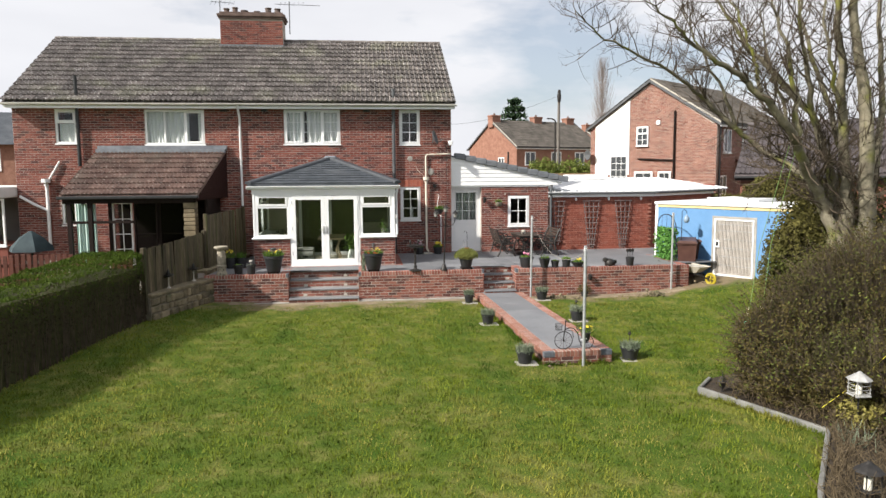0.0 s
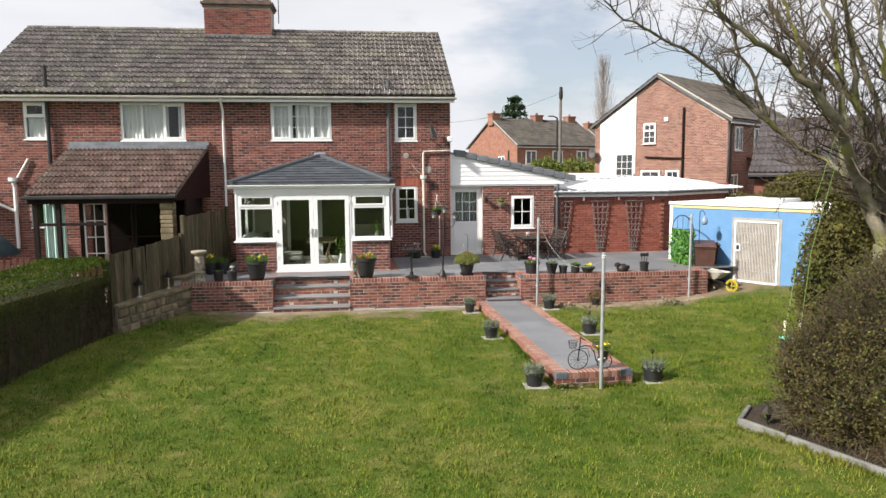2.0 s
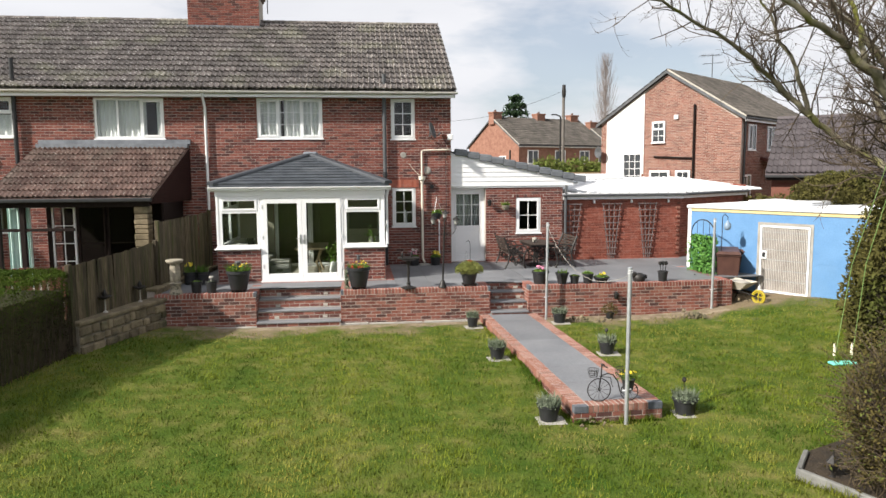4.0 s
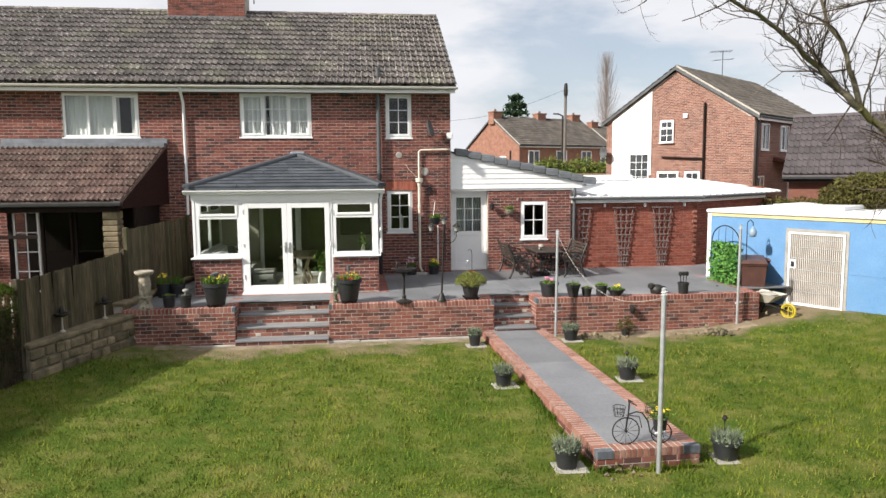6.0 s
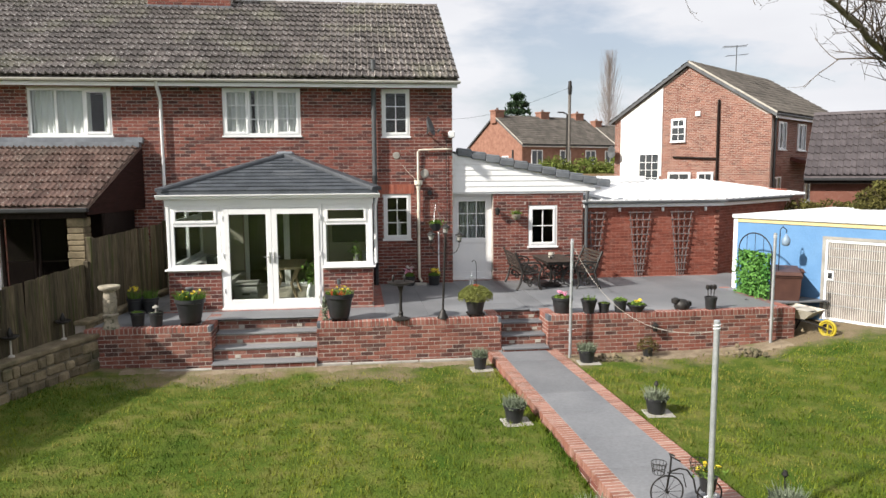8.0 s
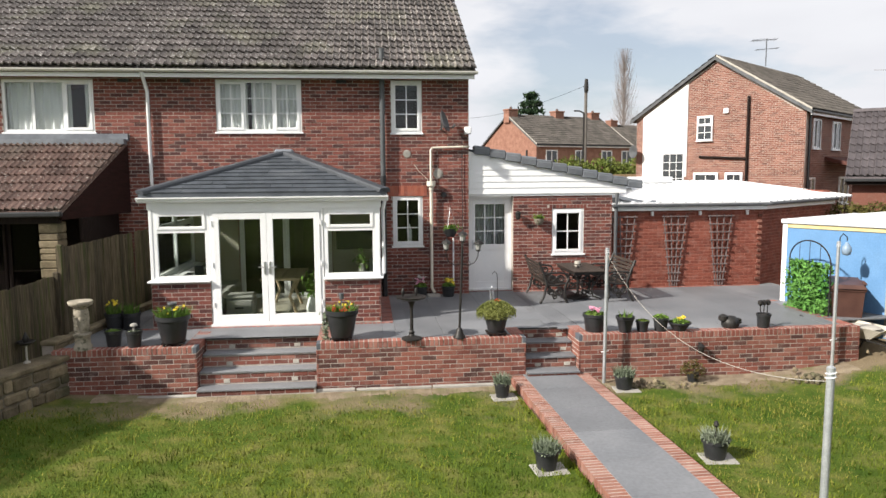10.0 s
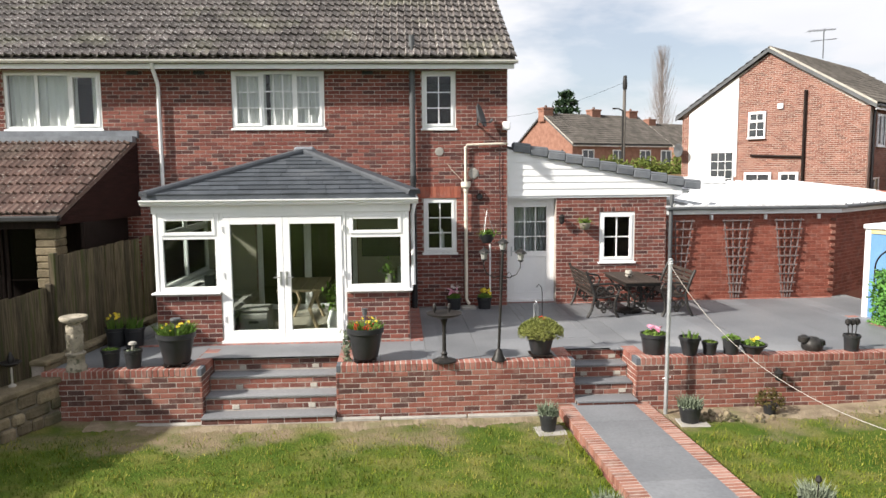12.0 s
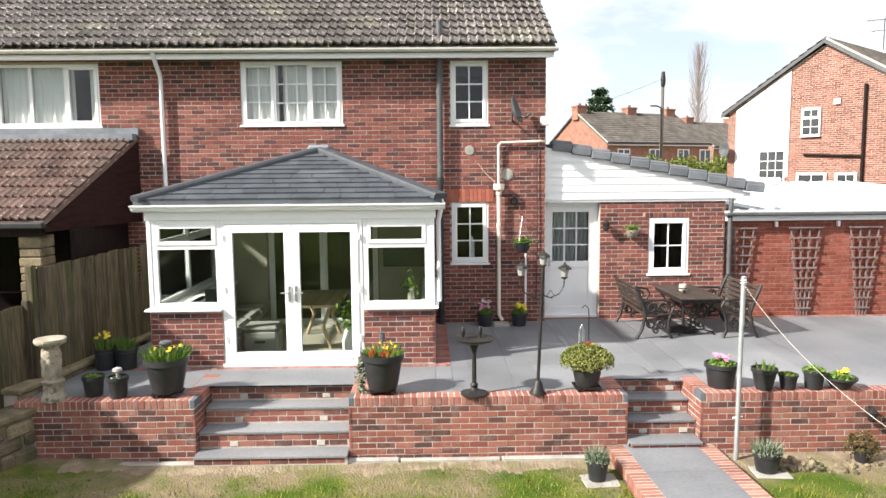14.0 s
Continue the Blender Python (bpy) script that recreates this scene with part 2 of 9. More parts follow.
TABLE_WOOD = material("brown slatted wood", (0.026, 0.019, 0.015), (0.052, 0.037, 0.029), 5, 0.68, 0.3, vary=0.25)
STONE = material("pale limestone", (0.22, 0.195, 0.15), (0.35, 0.31, 0.245), 7, 0.9, 0.7, vary=0.35, fine=30, bumpdist=0.02, spots=((0.12, 0.115, 0.08), 11, 0.58))
WALL_STONE = material("dirty rubble stone", (0.125, 0.1, 0.062), (0.235, 0.19, 0.122), 5, 0.9, 0.8, vary=0.6, fine=30, bumpdist=0.02, c3=(0.085, 0.08, 0.045))
KERB_MAT = material("weathered kerb", (0.13, 0.13, 0.12), (0.22, 0.22, 0.205), 4, 0.9, 0.5)
SOIL = material("bare soil", (0.17, 0.128, 0.085), (0.285, 0.23, 0.16), 5, 0.95, 0.9, fine=35, bumpdist=0.03, c3=(0.15, 0.145, 0.065))
ROOM = material("painted room wall", (0.30, 0.28, 0.22), (0.36, 0.34, 0.28), 2, 0.9)
# for all unseen room surfaces; indoor dimness is put into the colour
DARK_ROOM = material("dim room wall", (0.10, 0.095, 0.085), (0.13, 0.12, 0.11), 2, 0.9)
CURTAIN = material("pale curtain", (0.78, 0.78, 0.76), (0.86, 0.86, 0.85), 3, 0.9)
WHITE_ROOF = material("white roof sheet", (0.62, 0.63, 0.64), (0.71, 0.72, 0.73), 1.2, 0.6, 0.1)


# ---- mesh helpers ----
class Shape:
    """Vertices and faces gathered into one mesh."""

    def __init__(self):
        self.v, self.f = [], []

    def add(self, verts, faces):
        k = len(self.v)
        self.v.extend([tuple(p) for p in verts])
        self.f.extend([tuple(i + k for i in q) for q in faces])
        return self

    def box(self, x0, x1, y0, y1, z0, z1, m=None):
        vs = [Vector((x, y, z)) for z in (z0, z1) for x, y in ((x0, y0), (x1, y0), (x1, y1), (x0, y1))]
        if m is not None:
            vs = [m @ p for p in vs]
        return self.add(vs, ((3, 2, 1, 0), (4, 5, 6, 7), (0, 1, 5, 4), (1, 2, 6, 5), (2, 3, 7, 6), (3, 0, 4, 7)))

    def bevel_box(self, x0, x1, y0, y1, z0, z1, b=0.004, m=None):
        """A box with chamfered edges."""
        bm = bmesh.new()
        bmesh.ops.create_cube(bm, size=1, matrix=Matrix.Translation(((x0 + x1) / 2, (y0 + y1) / 2, (z0 + z1) / 2)) @ Matrix.Diagonal((x1 - x0, y1 - y0, z1 - z0, 1)))
        bmesh.ops.bevel(bm, geom=bm.edges[:], offset=b, segments=1, affect="EDGES")
        if m is not None:
            bmesh.ops.transform(bm, matrix=m, verts=bm.verts)
        bm.verts.index_update()
        self.add([v.co for v in bm.verts], [[v.index for v in f.verts] for f in bm.faces])
        bm.free()
        return self

    def lathe(self, prof, n=20, c=(0, 0, 0), cap=True):
        """Rings of (radius, height) about a vertical axis."""
        vs, fs = [], []
        for r, z in prof:
            for i in range(n):
                a = 2 * math.pi * i / n
                vs.append((c[0] + r * math.cos(a), c[1] + r * math.sin(a), c[2] + z))
        for k in range(len(prof) - 1):
            for i in range(n):
                j = (i + 1) % n
                fs.append((k * n + i, k * n + j, (k + 1) * n + j, (k + 1) * n + i))
        if cap:
            fs.append(tuple(range(n - 1, -1, -1)))
            fs.append(tuple((len(prof) - 1) * n + i for i in range(n)))
        return self.add(vs, fs)

    def tube(self, pts, r, n=8, r2=None, cap=True):
        """A round bar along points, tapering to r2."""
        pts = [Vector(p) for p in pts]
        vs, fs = [], []
        up = None
        for k, p in enumerate(pts):
            d = (pts[min(k + 1, len(pts) - 1)] - pts[max(k - 1, 0)])
            d = d.normalized() if d.length > 1e-9 else Vector((0, 0, 1))
            if up is None:
                up = d.cross(Vector((0.13, 0.31, 0.94)) if abs(d.z) < 0.9 else Vector((1, 0.1, 0))).normalized()
            s = (up - d * up.dot(d)).normalized()
            up = s
            t = d.cross(s)
            rr = r if r2 is None else r + (r2 - r) * k / max(1, len(pts) - 1)
            for i in range(n):
                a = 2 * math.pi * i / n
                vs.append(p + s * (rr * math.cos(a)) + t * (rr * math.sin(a)))
        for k in range(len(pts) - 1):
            for i in range(n):
                j = (i + 1) % n
                fs.append((k * n + i, k * n + j, (k + 1) * n + j, (k + 1) * n + i))
        if cap:
            fs.append(tuple(range(n - 1, -1, -1)))
            fs.append(tuple((len(pts) - 1) * n + i for i in range(n)))
        return self.add(vs, fs)

    def prism(self, poly, a, b, axis="y"):
        """A flat outline pushed from a to b along an axis."""
        def at(p, t):
            return {"y": (p[0], t, p[1]), "x": (t, p[0], p[1]), "z": (p[0], p[1], t)}[axis]
        k = len(poly)
        vs = [at(p, a) for p in poly] + [at(p, b) for p in poly]
        fs = [tuple(range(k)), tuple(range(2 * k - 1, k - 1, -1))] + [(i, k + i, k + (i + 1) % k, (i + 1) % k) for i in range(k)]
        return self.add(vs, fs)


def part(name, shape, mat, parent=None, label="", smooth=0, m=None):
    """One mesh object under a thing or part; smooth: the angle up to which edges are rounded."""
    me = bpy.data.meshes.new(name)
    me.from_pydata(shape.v, [], shape.f)
    me.materials.append(mat)
    if smooth:
        me.polygons.foreach_set("use_smooth", [True] * len(me.polygons))
        me.set_sharp_from_angle(angle=radians(smooth))
    bm = bmesh.new()
    bm.from_mesh(me)
    bmesh.ops.recalc_face_normals(bm, faces=bm.faces)
    bm.to_mesh(me)
    bm.free()
    ob = new(name, me)
    ob.parent = parent
    if m is not None:
        ob.matrix_basis = m
    if label:
        tagged(ob, label)
    return ob


def quick(name, shape, mat, parent=None, label="", kind=""):
    """As part, for big joined meshes whose faces already point outwards."""
    me = bpy.data.meshes.new(name)
    me.from_pydata(shape.v, [], shape.f)
    me.materials.append(mat)
    ob = new(name, me)
    ob.parent = parent
    return tagged(ob, label, kind=kind)


def thing(name, label, category, group="", kind="", m=None):
    ob = new(name)
    ob.empty_display_size = 0.2
    if m is not None:
        ob.matrix_basis = m
    return tagged(ob, label, category, group, kind)


def structure(name, label, shape, mat, smooth=0):
    return tagged(part(name, shape, mat, None, "", smooth), label, kind="structure")


def cells(u0, u1, z0, z1, holes):
    """The rectangle without its holes, as rectangles."""
    us = sorted({u0, u1, *[min(max(h[0], u0), u1) for h in holes], *[min(max(h[1], u0), u1) for h in holes]})
    out = []
    for a, b in zip(us, us[1:]):
        mid = (a + b) / 2
        cuts = sorted([(max(h[2], z0), min(h[3], z1)) for h in holes if h[0] < mid < h[1]])
        z = z0
        for c, d in cuts:
            if c > z:
                out.append((a, b, z, c))
            z = max(z, d)
        if z < z1:
            out.append((a, b, z, z1))
    return out


def holed_wall(u0, u1, z0, z1, y0, y1, holes):
    """A wall from u0 to u1 and y0 to y1 with its openings cut through, as one connected shape."""
    us = sorted({u0, u1, *[h[0] for h in holes], *[h[1] for h in holes]})
    zs = sorted({z0, z1, *[max(h[2], z0) for h in holes], *[min(h[3], z1) for h in holes]})

    def solid(i, j):
        if not (0 <= i < len(us) - 1 and 0 <= j < len(zs) - 1):
            return False
        u, z = (us[i] + us[i + 1]) / 2, (zs[j] + zs[j + 1]) / 2
        return not any(h[0] < u < h[1] and h[2] < z < h[3] for h in holes)
    s, index = Shape(), {}

    def at(i, j, y):
        if (i, j, y) not in index:
            index[i, j, y] = len(s.v)
            s.v.append((us[i], y, zs[j]))
        return index[i, j, y]
    for i in range(len(us) - 1):
        for j in range(len(zs) - 1):
            if not solid(i, j):
                continue
            a, b, c, d = (i, j), (i + 1, j), (i + 1, j + 1), (i, j + 1)
            s.f.append(tuple(at(*p, y0) for p in (a, b, c, d)))
            s.f.append(tuple(at(*p, y1) for p in (d, c, b, a)))
            for p, q, n in ((a, b, (i, j - 1)), (b, c, (i + 1, j)), (c, d, (i, j + 1)), (d, a, (i - 1, j))):
                if not solid(*n):
                    s.f.append((at(*p, y0), at(*p, y1), at(*q, y1), at(*q, y0)))
    return s


def piece_mesh(name, shape, mat):
    me = bpy.data.meshes.new(name)
    me.from_pydata(shape.v, [], shape.f)
    me.materials.append(mat)
    return me


def brick_box(l, d, h, b=0.004):
    """A brick with chamfered front edges, front face at y = 0, its left bottom corner at the origin, going back d."""
    s = Shape()
    vs = [(b, 0, b), (l - b, 0, b), (l - b, 0, h - b), (b, 0, h - b), (0, b, 0), (l, b, 0), (l, b, h), (0, b, h), (0, d, 0), (l, d, 0), (l, d, h), (0, d, h)]
    fs = [(0, 1, 2, 3), (4, 5, 1, 0), (5, 6, 2, 1), (6, 7, 3, 2), (7, 4, 0, 3), (8, 9, 5, 4), (9, 10, 6, 5), (10, 11, 7, 6), (11, 8, 4, 7)]
    return s.add(vs, fs)


def lay_bricks(parent, m, length, height, mat, holes=(), near=None, limit=300, proud=0.004, course=0.075, pitch=0.225, skip=None):
    """Bricks in stretcher bond on a wall's face. m: the face's pose (x along, z up, front towards -y). near: the stretch
    (u0, u1, z0, z1) whose bricks are pieces of their own; the rest is one joined mesh."""
    full = piece_mesh("brick", brick_box(pitch - 0.01, 0.03, course - 0.01), mat)
    rest, count = Shape(), 0
    rows = int(height / course + 0.3)
    for r in range(rows):
        z = r * course + 0.005
        if z + course - 0.01 > height + 0.004:
            break
        gaps = sorted([(h[0], h[1]) for h in holes if h[2] < z + course / 2 < h[3]])
        spans, u = [], 0.0
        for a, b in gaps:
            if a > u:
                spans.append((u, min(a, length)))
            u = max(u, b)
        if u < length:
            spans.append((u, length))
        off = -pitch / 2 if r % 2 else 0.0
        for a, b in spans:
            k = math.floor((a - off) / pitch)
            while off + k * pitch < b:
                p0, p1 = max(off + k * pitch, a), min(off + (k + 1) * pitch, b)
                k += 1
                if p1 - p0 < 0.04 or (skip and skip((p0 + p1) / 2, z + course / 2)):
                    continue
                l = p1 - p0 - 0.01
                jit = random.uniform(-0.002, 0.002)
                q = m @ Matrix.Translation((p0 + 0.005, -proud + jit, z))
                if near and count < limit and l > pitch - 0.012 and near[0] < (p0 + p1) / 2 < near[1] and near[2] < z < near[3]:
                    ob = new("brick", full)
                    ob.parent, ob.matrix_basis = parent, q
                    count += 1
                else:
                    bb = brick_box(l, 0.03, course - 0.01)
                    rest.add([q @ Vector(p) for p in bb.v], bb.f)
    if rest.v:
        quick("brickwork", rest, mat, parent, kind="stuff")


# ---- ground ----
LAWN = -0.78


def smooth_step(t):
    t = min(1.0, max(0.0, t))
    return t * t * (3 - 2 * t)


def ground_z(x, y):
    """The lawn is almost level and climbs a little towards the shed and the neighbour's side."""
    z = LAWN + 0.42 * smooth_step((x - 4.2) / 4.2)
    z += 0.12 * smooth_step((-5.0 - x) / 2.5)
    z += 0.45 * smooth_step((y - 23.5) / 6)
    z -= 0.1 * smooth_step((14.8 - y) / 2.6) * smooth_step((y - 8.6) / 2.4) * smooth_step((3.0 - x) / 1.2)
    z += 0.02 * noise.noise((x * 0.5, y * 0.5, 0)) + 0.008 * noise.noise((x * 2.1, y * 2.1, 4))
    return z


def lawn_material():
    m = bpy.data.materials.new("lawn soil and moss")
    m.use_nodes = True
    n, l = m.node_tree.nodes, m.node_tree.links
    b = n["Principled BSDF"]
    b.inputs["Roughness"].default_value, b.inputs["Specular IOR Level"].default_value = 0.95, 0.1
    geo = n.new("ShaderNodeNewGeometry")
    n1, n2, n3 = (n.new("ShaderNodeTexNoise") for _ in range(3))
    for nn, s, d in ((n1, 0.55, 5), (n2, 2.6, 6), (n3, 40, 4)):
        nn.inputs["Scale"].default_value, nn.inputs["Detail"].default_value = s, d
        l.new(geo.outputs["Position"], nn.inputs["Vector"])
    ra = n.new("ShaderNodeValToRGB")
    e = ra.color_ramp.elements
    e[0].position, e[0].color = 0.34, (0.042, 0.085, 0.009, 1)
    e[1].position, e[1].color = 0.66, (0.175, 0.165, 0.05, 1)
    k = e.new(0.5)
    k.color = (0.082, 0.115, 0.018, 1)
    mx = n.new("ShaderNodeMath")
    mx.operation = "MULTIPLY_ADD"
    l.new(n2.outputs["Fac"], mx.inputs[0])
    mx.inputs[1].default_value = 0.6
    ml = n.new("ShaderNodeMath")
    ml.operation = "MULTIPLY"
    l.new(n1.outputs["Fac"], ml.inputs[0])
    ml.inputs[1].default_value = 0.4
    l.new(ml.outputs[0], mx.inputs[2])
    l.new(mx.outputs[0], ra.inputs["Fac"])
    # trodden bare earth in front of the terrace, with a ragged edge
    sep = n.new("ShaderNodeSeparateXYZ")
    l.new(geo.outputs["Position"], sep.inputs["Vector"])
    n4 = n.new("ShaderNodeTexNoise")
    n4.inputs["Scale"].default_value, n4.inputs["Detail"].default_value = 1.6, 8
    l.new(geo.outputs["Position"], n4.inputs["Vector"])
    ed = n.new("ShaderNodeMath")
    ed.operation = "MULTIPLY_ADD"
    l.new(n4.outputs["Fac"], ed.inputs[0])
    ed.inputs[1].default_value = 4.2
    l.new(sep.outputs["Y"], ed.inputs[2])
    worn = n.new("ShaderNodeMapRange")
    worn.inputs["From Min"].default_value, worn.inputs["From Max"].default_value = 19.75, 20.8
    l.new(ed.outputs[0], worn.inputs["Value"])
    earth = n.new("ShaderNodeMix")
    earth.data_type = "RGBA"
    l.new(worn.outputs["Result"], earth.inputs[0])
    l.new(ra.outputs["Color"], earth.inputs[6])
    earth.inputs[7].default_value = (0.215, 0.168, 0.108, 1)
    hsv = n.new("ShaderNodeHueSaturation")
    l.new(earth.outputs[2], hsv.inputs["Color"])
    mv = n.new("ShaderNodeMath")
    mv.operation = "MULTIPLY_ADD"
    l.new(n3.outputs["Fac"], mv.inputs[0])
    mv.inputs[1].default_value, mv.inputs[2].default_value = 1.0, 0.45
    l.new(mv.outputs[0], hsv.inputs["Value"])
    l.new(hsv.outputs["Color"], b.inputs["Base Color"])
    bp = n.new("ShaderNodeBump")
    bp.inputs["Strength"].default_value, bp.inputs["Distance"].default_value = 0.9, 0.03
    l.new(n3.outputs["Fac"], bp.inputs["Height"])
    l.new(bp.outputs["Normal"], b.inputs["Normal"])
    return m


LAWN_MAT = lawn_material()


def build_ground():
    xs = [-900, -400, -150, -60, -30] + [-16 + 0.5 * i for i in range(77)] + [30, 50, 90, 200, 500, 900]
    ys = [-900, -300, -80, -30, -14] + [-10 + 0.5 * i for i in range(81)] + [34, 42, 60, 90, 160, 400, 1200]
    s = Shape()
    s.v = [(x, y, ground_z(x, y)) for y in ys for x in xs]
    k = len(xs)
    s.f = [(j * k + i, j * k + i + 1, (j + 1) * k + i + 1, (j + 1) * k + i) for j in range(len(ys) - 1) for i in range(k - 1)]
    ob = structure("ground", "mossy green back garden lawn with worn yellow patches", s, LAWN_MAT, 180)
    # a bare strip of soil below the patio wall
    t = Shape()
    n = 560
    for i in range(n + 1):
        x = -6.4 + 12.3 * i / n
        w = 0.42 + 0.25 * noise.noise((x * 1.3, 3, 0)) + (0.15 if x > 1.6 else 0) + 0.16 * noise.noise((x * 7, 5, 0)) + 0.12 * noise.noise((x * 21, 9, 0))
        for k2, yy in enumerate((18.75, 18.68 - w * 0.55, 18.68 - w)):
            t.v.append((x, yy, ground_z(x, yy) + (0.022, 0.016, -0.02)[k2]))
    t.f = [(3 * i + j, 3 * i + 3 + j, 3 * i + 4 + j, 3 * i + 1 + j) for i in range(n) for j in range(2)]
    structure("soil_strip", "dry bare soil at the foot of the brick wall", t, SOIL, 180)


build_ground()


# ---- roof tiles ----
def tile_shape(w, l, roll=0.058, lift=0.044):
    us = [0, 0.1 * w, 0.24 * w, 0.5 * w, 0.6 * w, 0.74 * w, w]
    hs = [0.004, roll, 0.55 * roll, 0.004, roll, 0.55 * roll, 0.004]
    s = Shape()
    for v, up in ((0, lift), (l, 0.0)):
        s.v += [(u, v, h + up) for u, h in zip(us, hs)]
    s.v += [(u, 0, h + lift - 0.03) for u, h in zip(us, hs)]
    s.f = [(i, i + 1, i + 8, i + 7) for i in range(6)] + [(i + 14, i + 15, i + 1, i) for i in range(6)]
    return s


def basis(o, u, v):
    u, v = Vector(u).normalized(), Vector(v)
    v = (v - u * v.dot(u)).normalized()
    w = u.cross(v)
    return Matrix.Translation(o) @ Matrix((u, v, w)).transposed().to_4x4()


def lay_tiles(parent, m, length, slope, w, expo, mat, near=(0, 0, 0, 0), limit=300, roll=0.058):
    """Courses of rolled tiles up a slope; m: x along the eave, y up the slope, z out."""
    base = tile_shape(w * 0.99, expo * 1.18, roll)
    me = piece_mesh("tile", base, mat)
    rest, count = Shape(), 0
    rows, cols = int(slope / expo), int(length / w)
    w2, e2 = length / cols, slope / rows
    for r in range(rows):
        for c in range(cols):
            q = m @ pose(c * w2, r * e2 + random.uniform(-0.006, 0.006), 0.01 + random.uniform(0, 0.004), random.uniform(-0.6, 0.3), random.uniform(-0.8, 0.8), random.uniform(-0.5, 0.5))
            if count < limit and near[0] < c * w2 < near[1] and near[2] < r * e2 < near[3]:
                ob = new("tile", me)
                ob.parent, ob.matrix_basis = parent, q
                count += 1
            else:
                rest.add([q @ Vector(p) for p in base.v], base.f)
    quick("tiling", rest, mat, parent, kind="stuff")


# ---- windows ----
def window(parent, name, x0, x1, z0, z1, y, lights, glass=None, label="", sill=True, depth=0.07, f=0.055, m=None, mat=None):
    """A white framed window under a building. lights: (from, to, bottom, top) as shares of the width and height, bars across and up,
    whether it has a sash of its own. Front at y, facing -y."""
    mat = mat or UPVC
    glass = glass or GLASS_DARK
    w, h = x1 - x0, z1 - z0
    base = (m or Matrix()) @ Matrix.Translation((x0, y, z0))
    win = new(name)
    win.parent, win.matrix_basis = parent, base
    if label:
        tagged(win, label)
    s = Shape()
    s.bevel_box(0, f, 0, depth, 0, h).bevel_box(w - f, w, 0, depth, 0, h)
    s.bevel_box(f, w - f, 0, depth, 0, f).bevel_box(f, w - f, 0, depth, h - f, h)
    seen = set()
    for a, b, c, d, nx, nz, sash in lights:
        for e in (a, b):
            if 0.01 < e < 0.99 and (e, c, d) not in seen:
                seen.add((e, c, d))
                s.bevel_box(e * w - f / 2, e * w + f / 2, 0.003, depth, max(c * h, f), min(d * h, h - f))
        if 0.01 < c and (c, a, b) not in seen:
            seen.add((c, a, b))
            s.bevel_box(max(a * w, f), min(b * w, w - f), 0.002, depth, c * h - f / 2, c * h + f / 2)
    part("window_frame", s, mat, win)
    for a, b, c, d, nx, nz, sash in lights:
        u0, u1 = a * w + (f if a < 0.01 else f / 2), b * w - (f if b > 0.99 else f / 2)
        v0, v1 = c * h + (f if c < 0.01 else f / 2), d * h - (f if d > 0.99 else f / 2)
        if sash:
            g = 0.04
            t = Shape()
            t.bevel_box(u0 - 0.012, u0 + g, -0.014, depth * 0.6, v0 - 0.012, v1 + 0.012).bevel_box(u1 - g, u1 + 0.012, -0.014, depth * 0.6, v0 - 0.012, v1 + 0.012)
            t.bevel_box(u0 + g, u1 - g, -0.014, depth * 0.6, v0 - 0.012, v0 + g).bevel_box(u0 + g, u1 - g, -0.014, depth * 0.6, v1 - g, v1 + 0.012)
            part("sash", t, mat, win)
            u0, u1, v0, v1 = u0 + g, u1 - g, v0 + g, v1 - g
        pane = part("pane", Shape().box(u0, u1, depth * 0.4, depth * 0.4 + 0.006, v0, v1), glass, win)
        pane.visible_shadow = False
        if nx > 1 or nz > 1:
            t = Shape()
            for i in range(1, nx):
                u = u0 + (u1 - u0) * i / nx
                t.box(u - 0.011, u + 0.011, depth * 0.4 - 0.012, depth * 0.4 + 0.016, v0, v1)
            for i in range(1, nz):
                v = v0 + (v1 - v0) * i / nz
                t.box(u0, u1, depth * 0.4 - 0.0135, depth * 0.4 + 0.0175, v - 0.011, v + 0.011)
            part("glazing_grid", t, mat, win)
    if sill:
        part("window_sill", Shape().bevel_box(-0.03, w + 0.03, -0.05, depth, -0.04, 0.0, 0.006), mat, win)
    return win


def curtain(parent, x0, x1, z0, z1, y, waves, mat=None, m=None):
    """A hanging curtain with folds."""
    s, n = Shape(), max(12, int((x1 - x0) * 40))
    for i in range(n + 1):
        u = x0 + (x1 - x0) * i / n
        d = 0.03 * math.sin(waves * 2 * math.pi * i / n) + 0.012 * math.sin(waves * 5.3 * i / n)
        s.v += [(u, y + d, z0), (u, y + d, z1), (u, y + d + 0.004, z0), (u, y + d + 0.004, z1)]
    s.f = [(4 * i, 4 * i + 4, 4 * i + 5, 4 * i + 1) for i in range(n)] + [(4 * i + 2, 4 * i + 3, 4 * i + 7, 4 * i + 6) for i in range(n)]
    return part("curtain", s, mat or CURTAIN, parent, "", 60, m)


# ---- the pair of semi-detached houses ----
HX0, HX1, HY, HB, EAVE, RIDGE, RY = -13.4, 0.0, 23.0, 30.8, 4.84, 7.38, 26.9


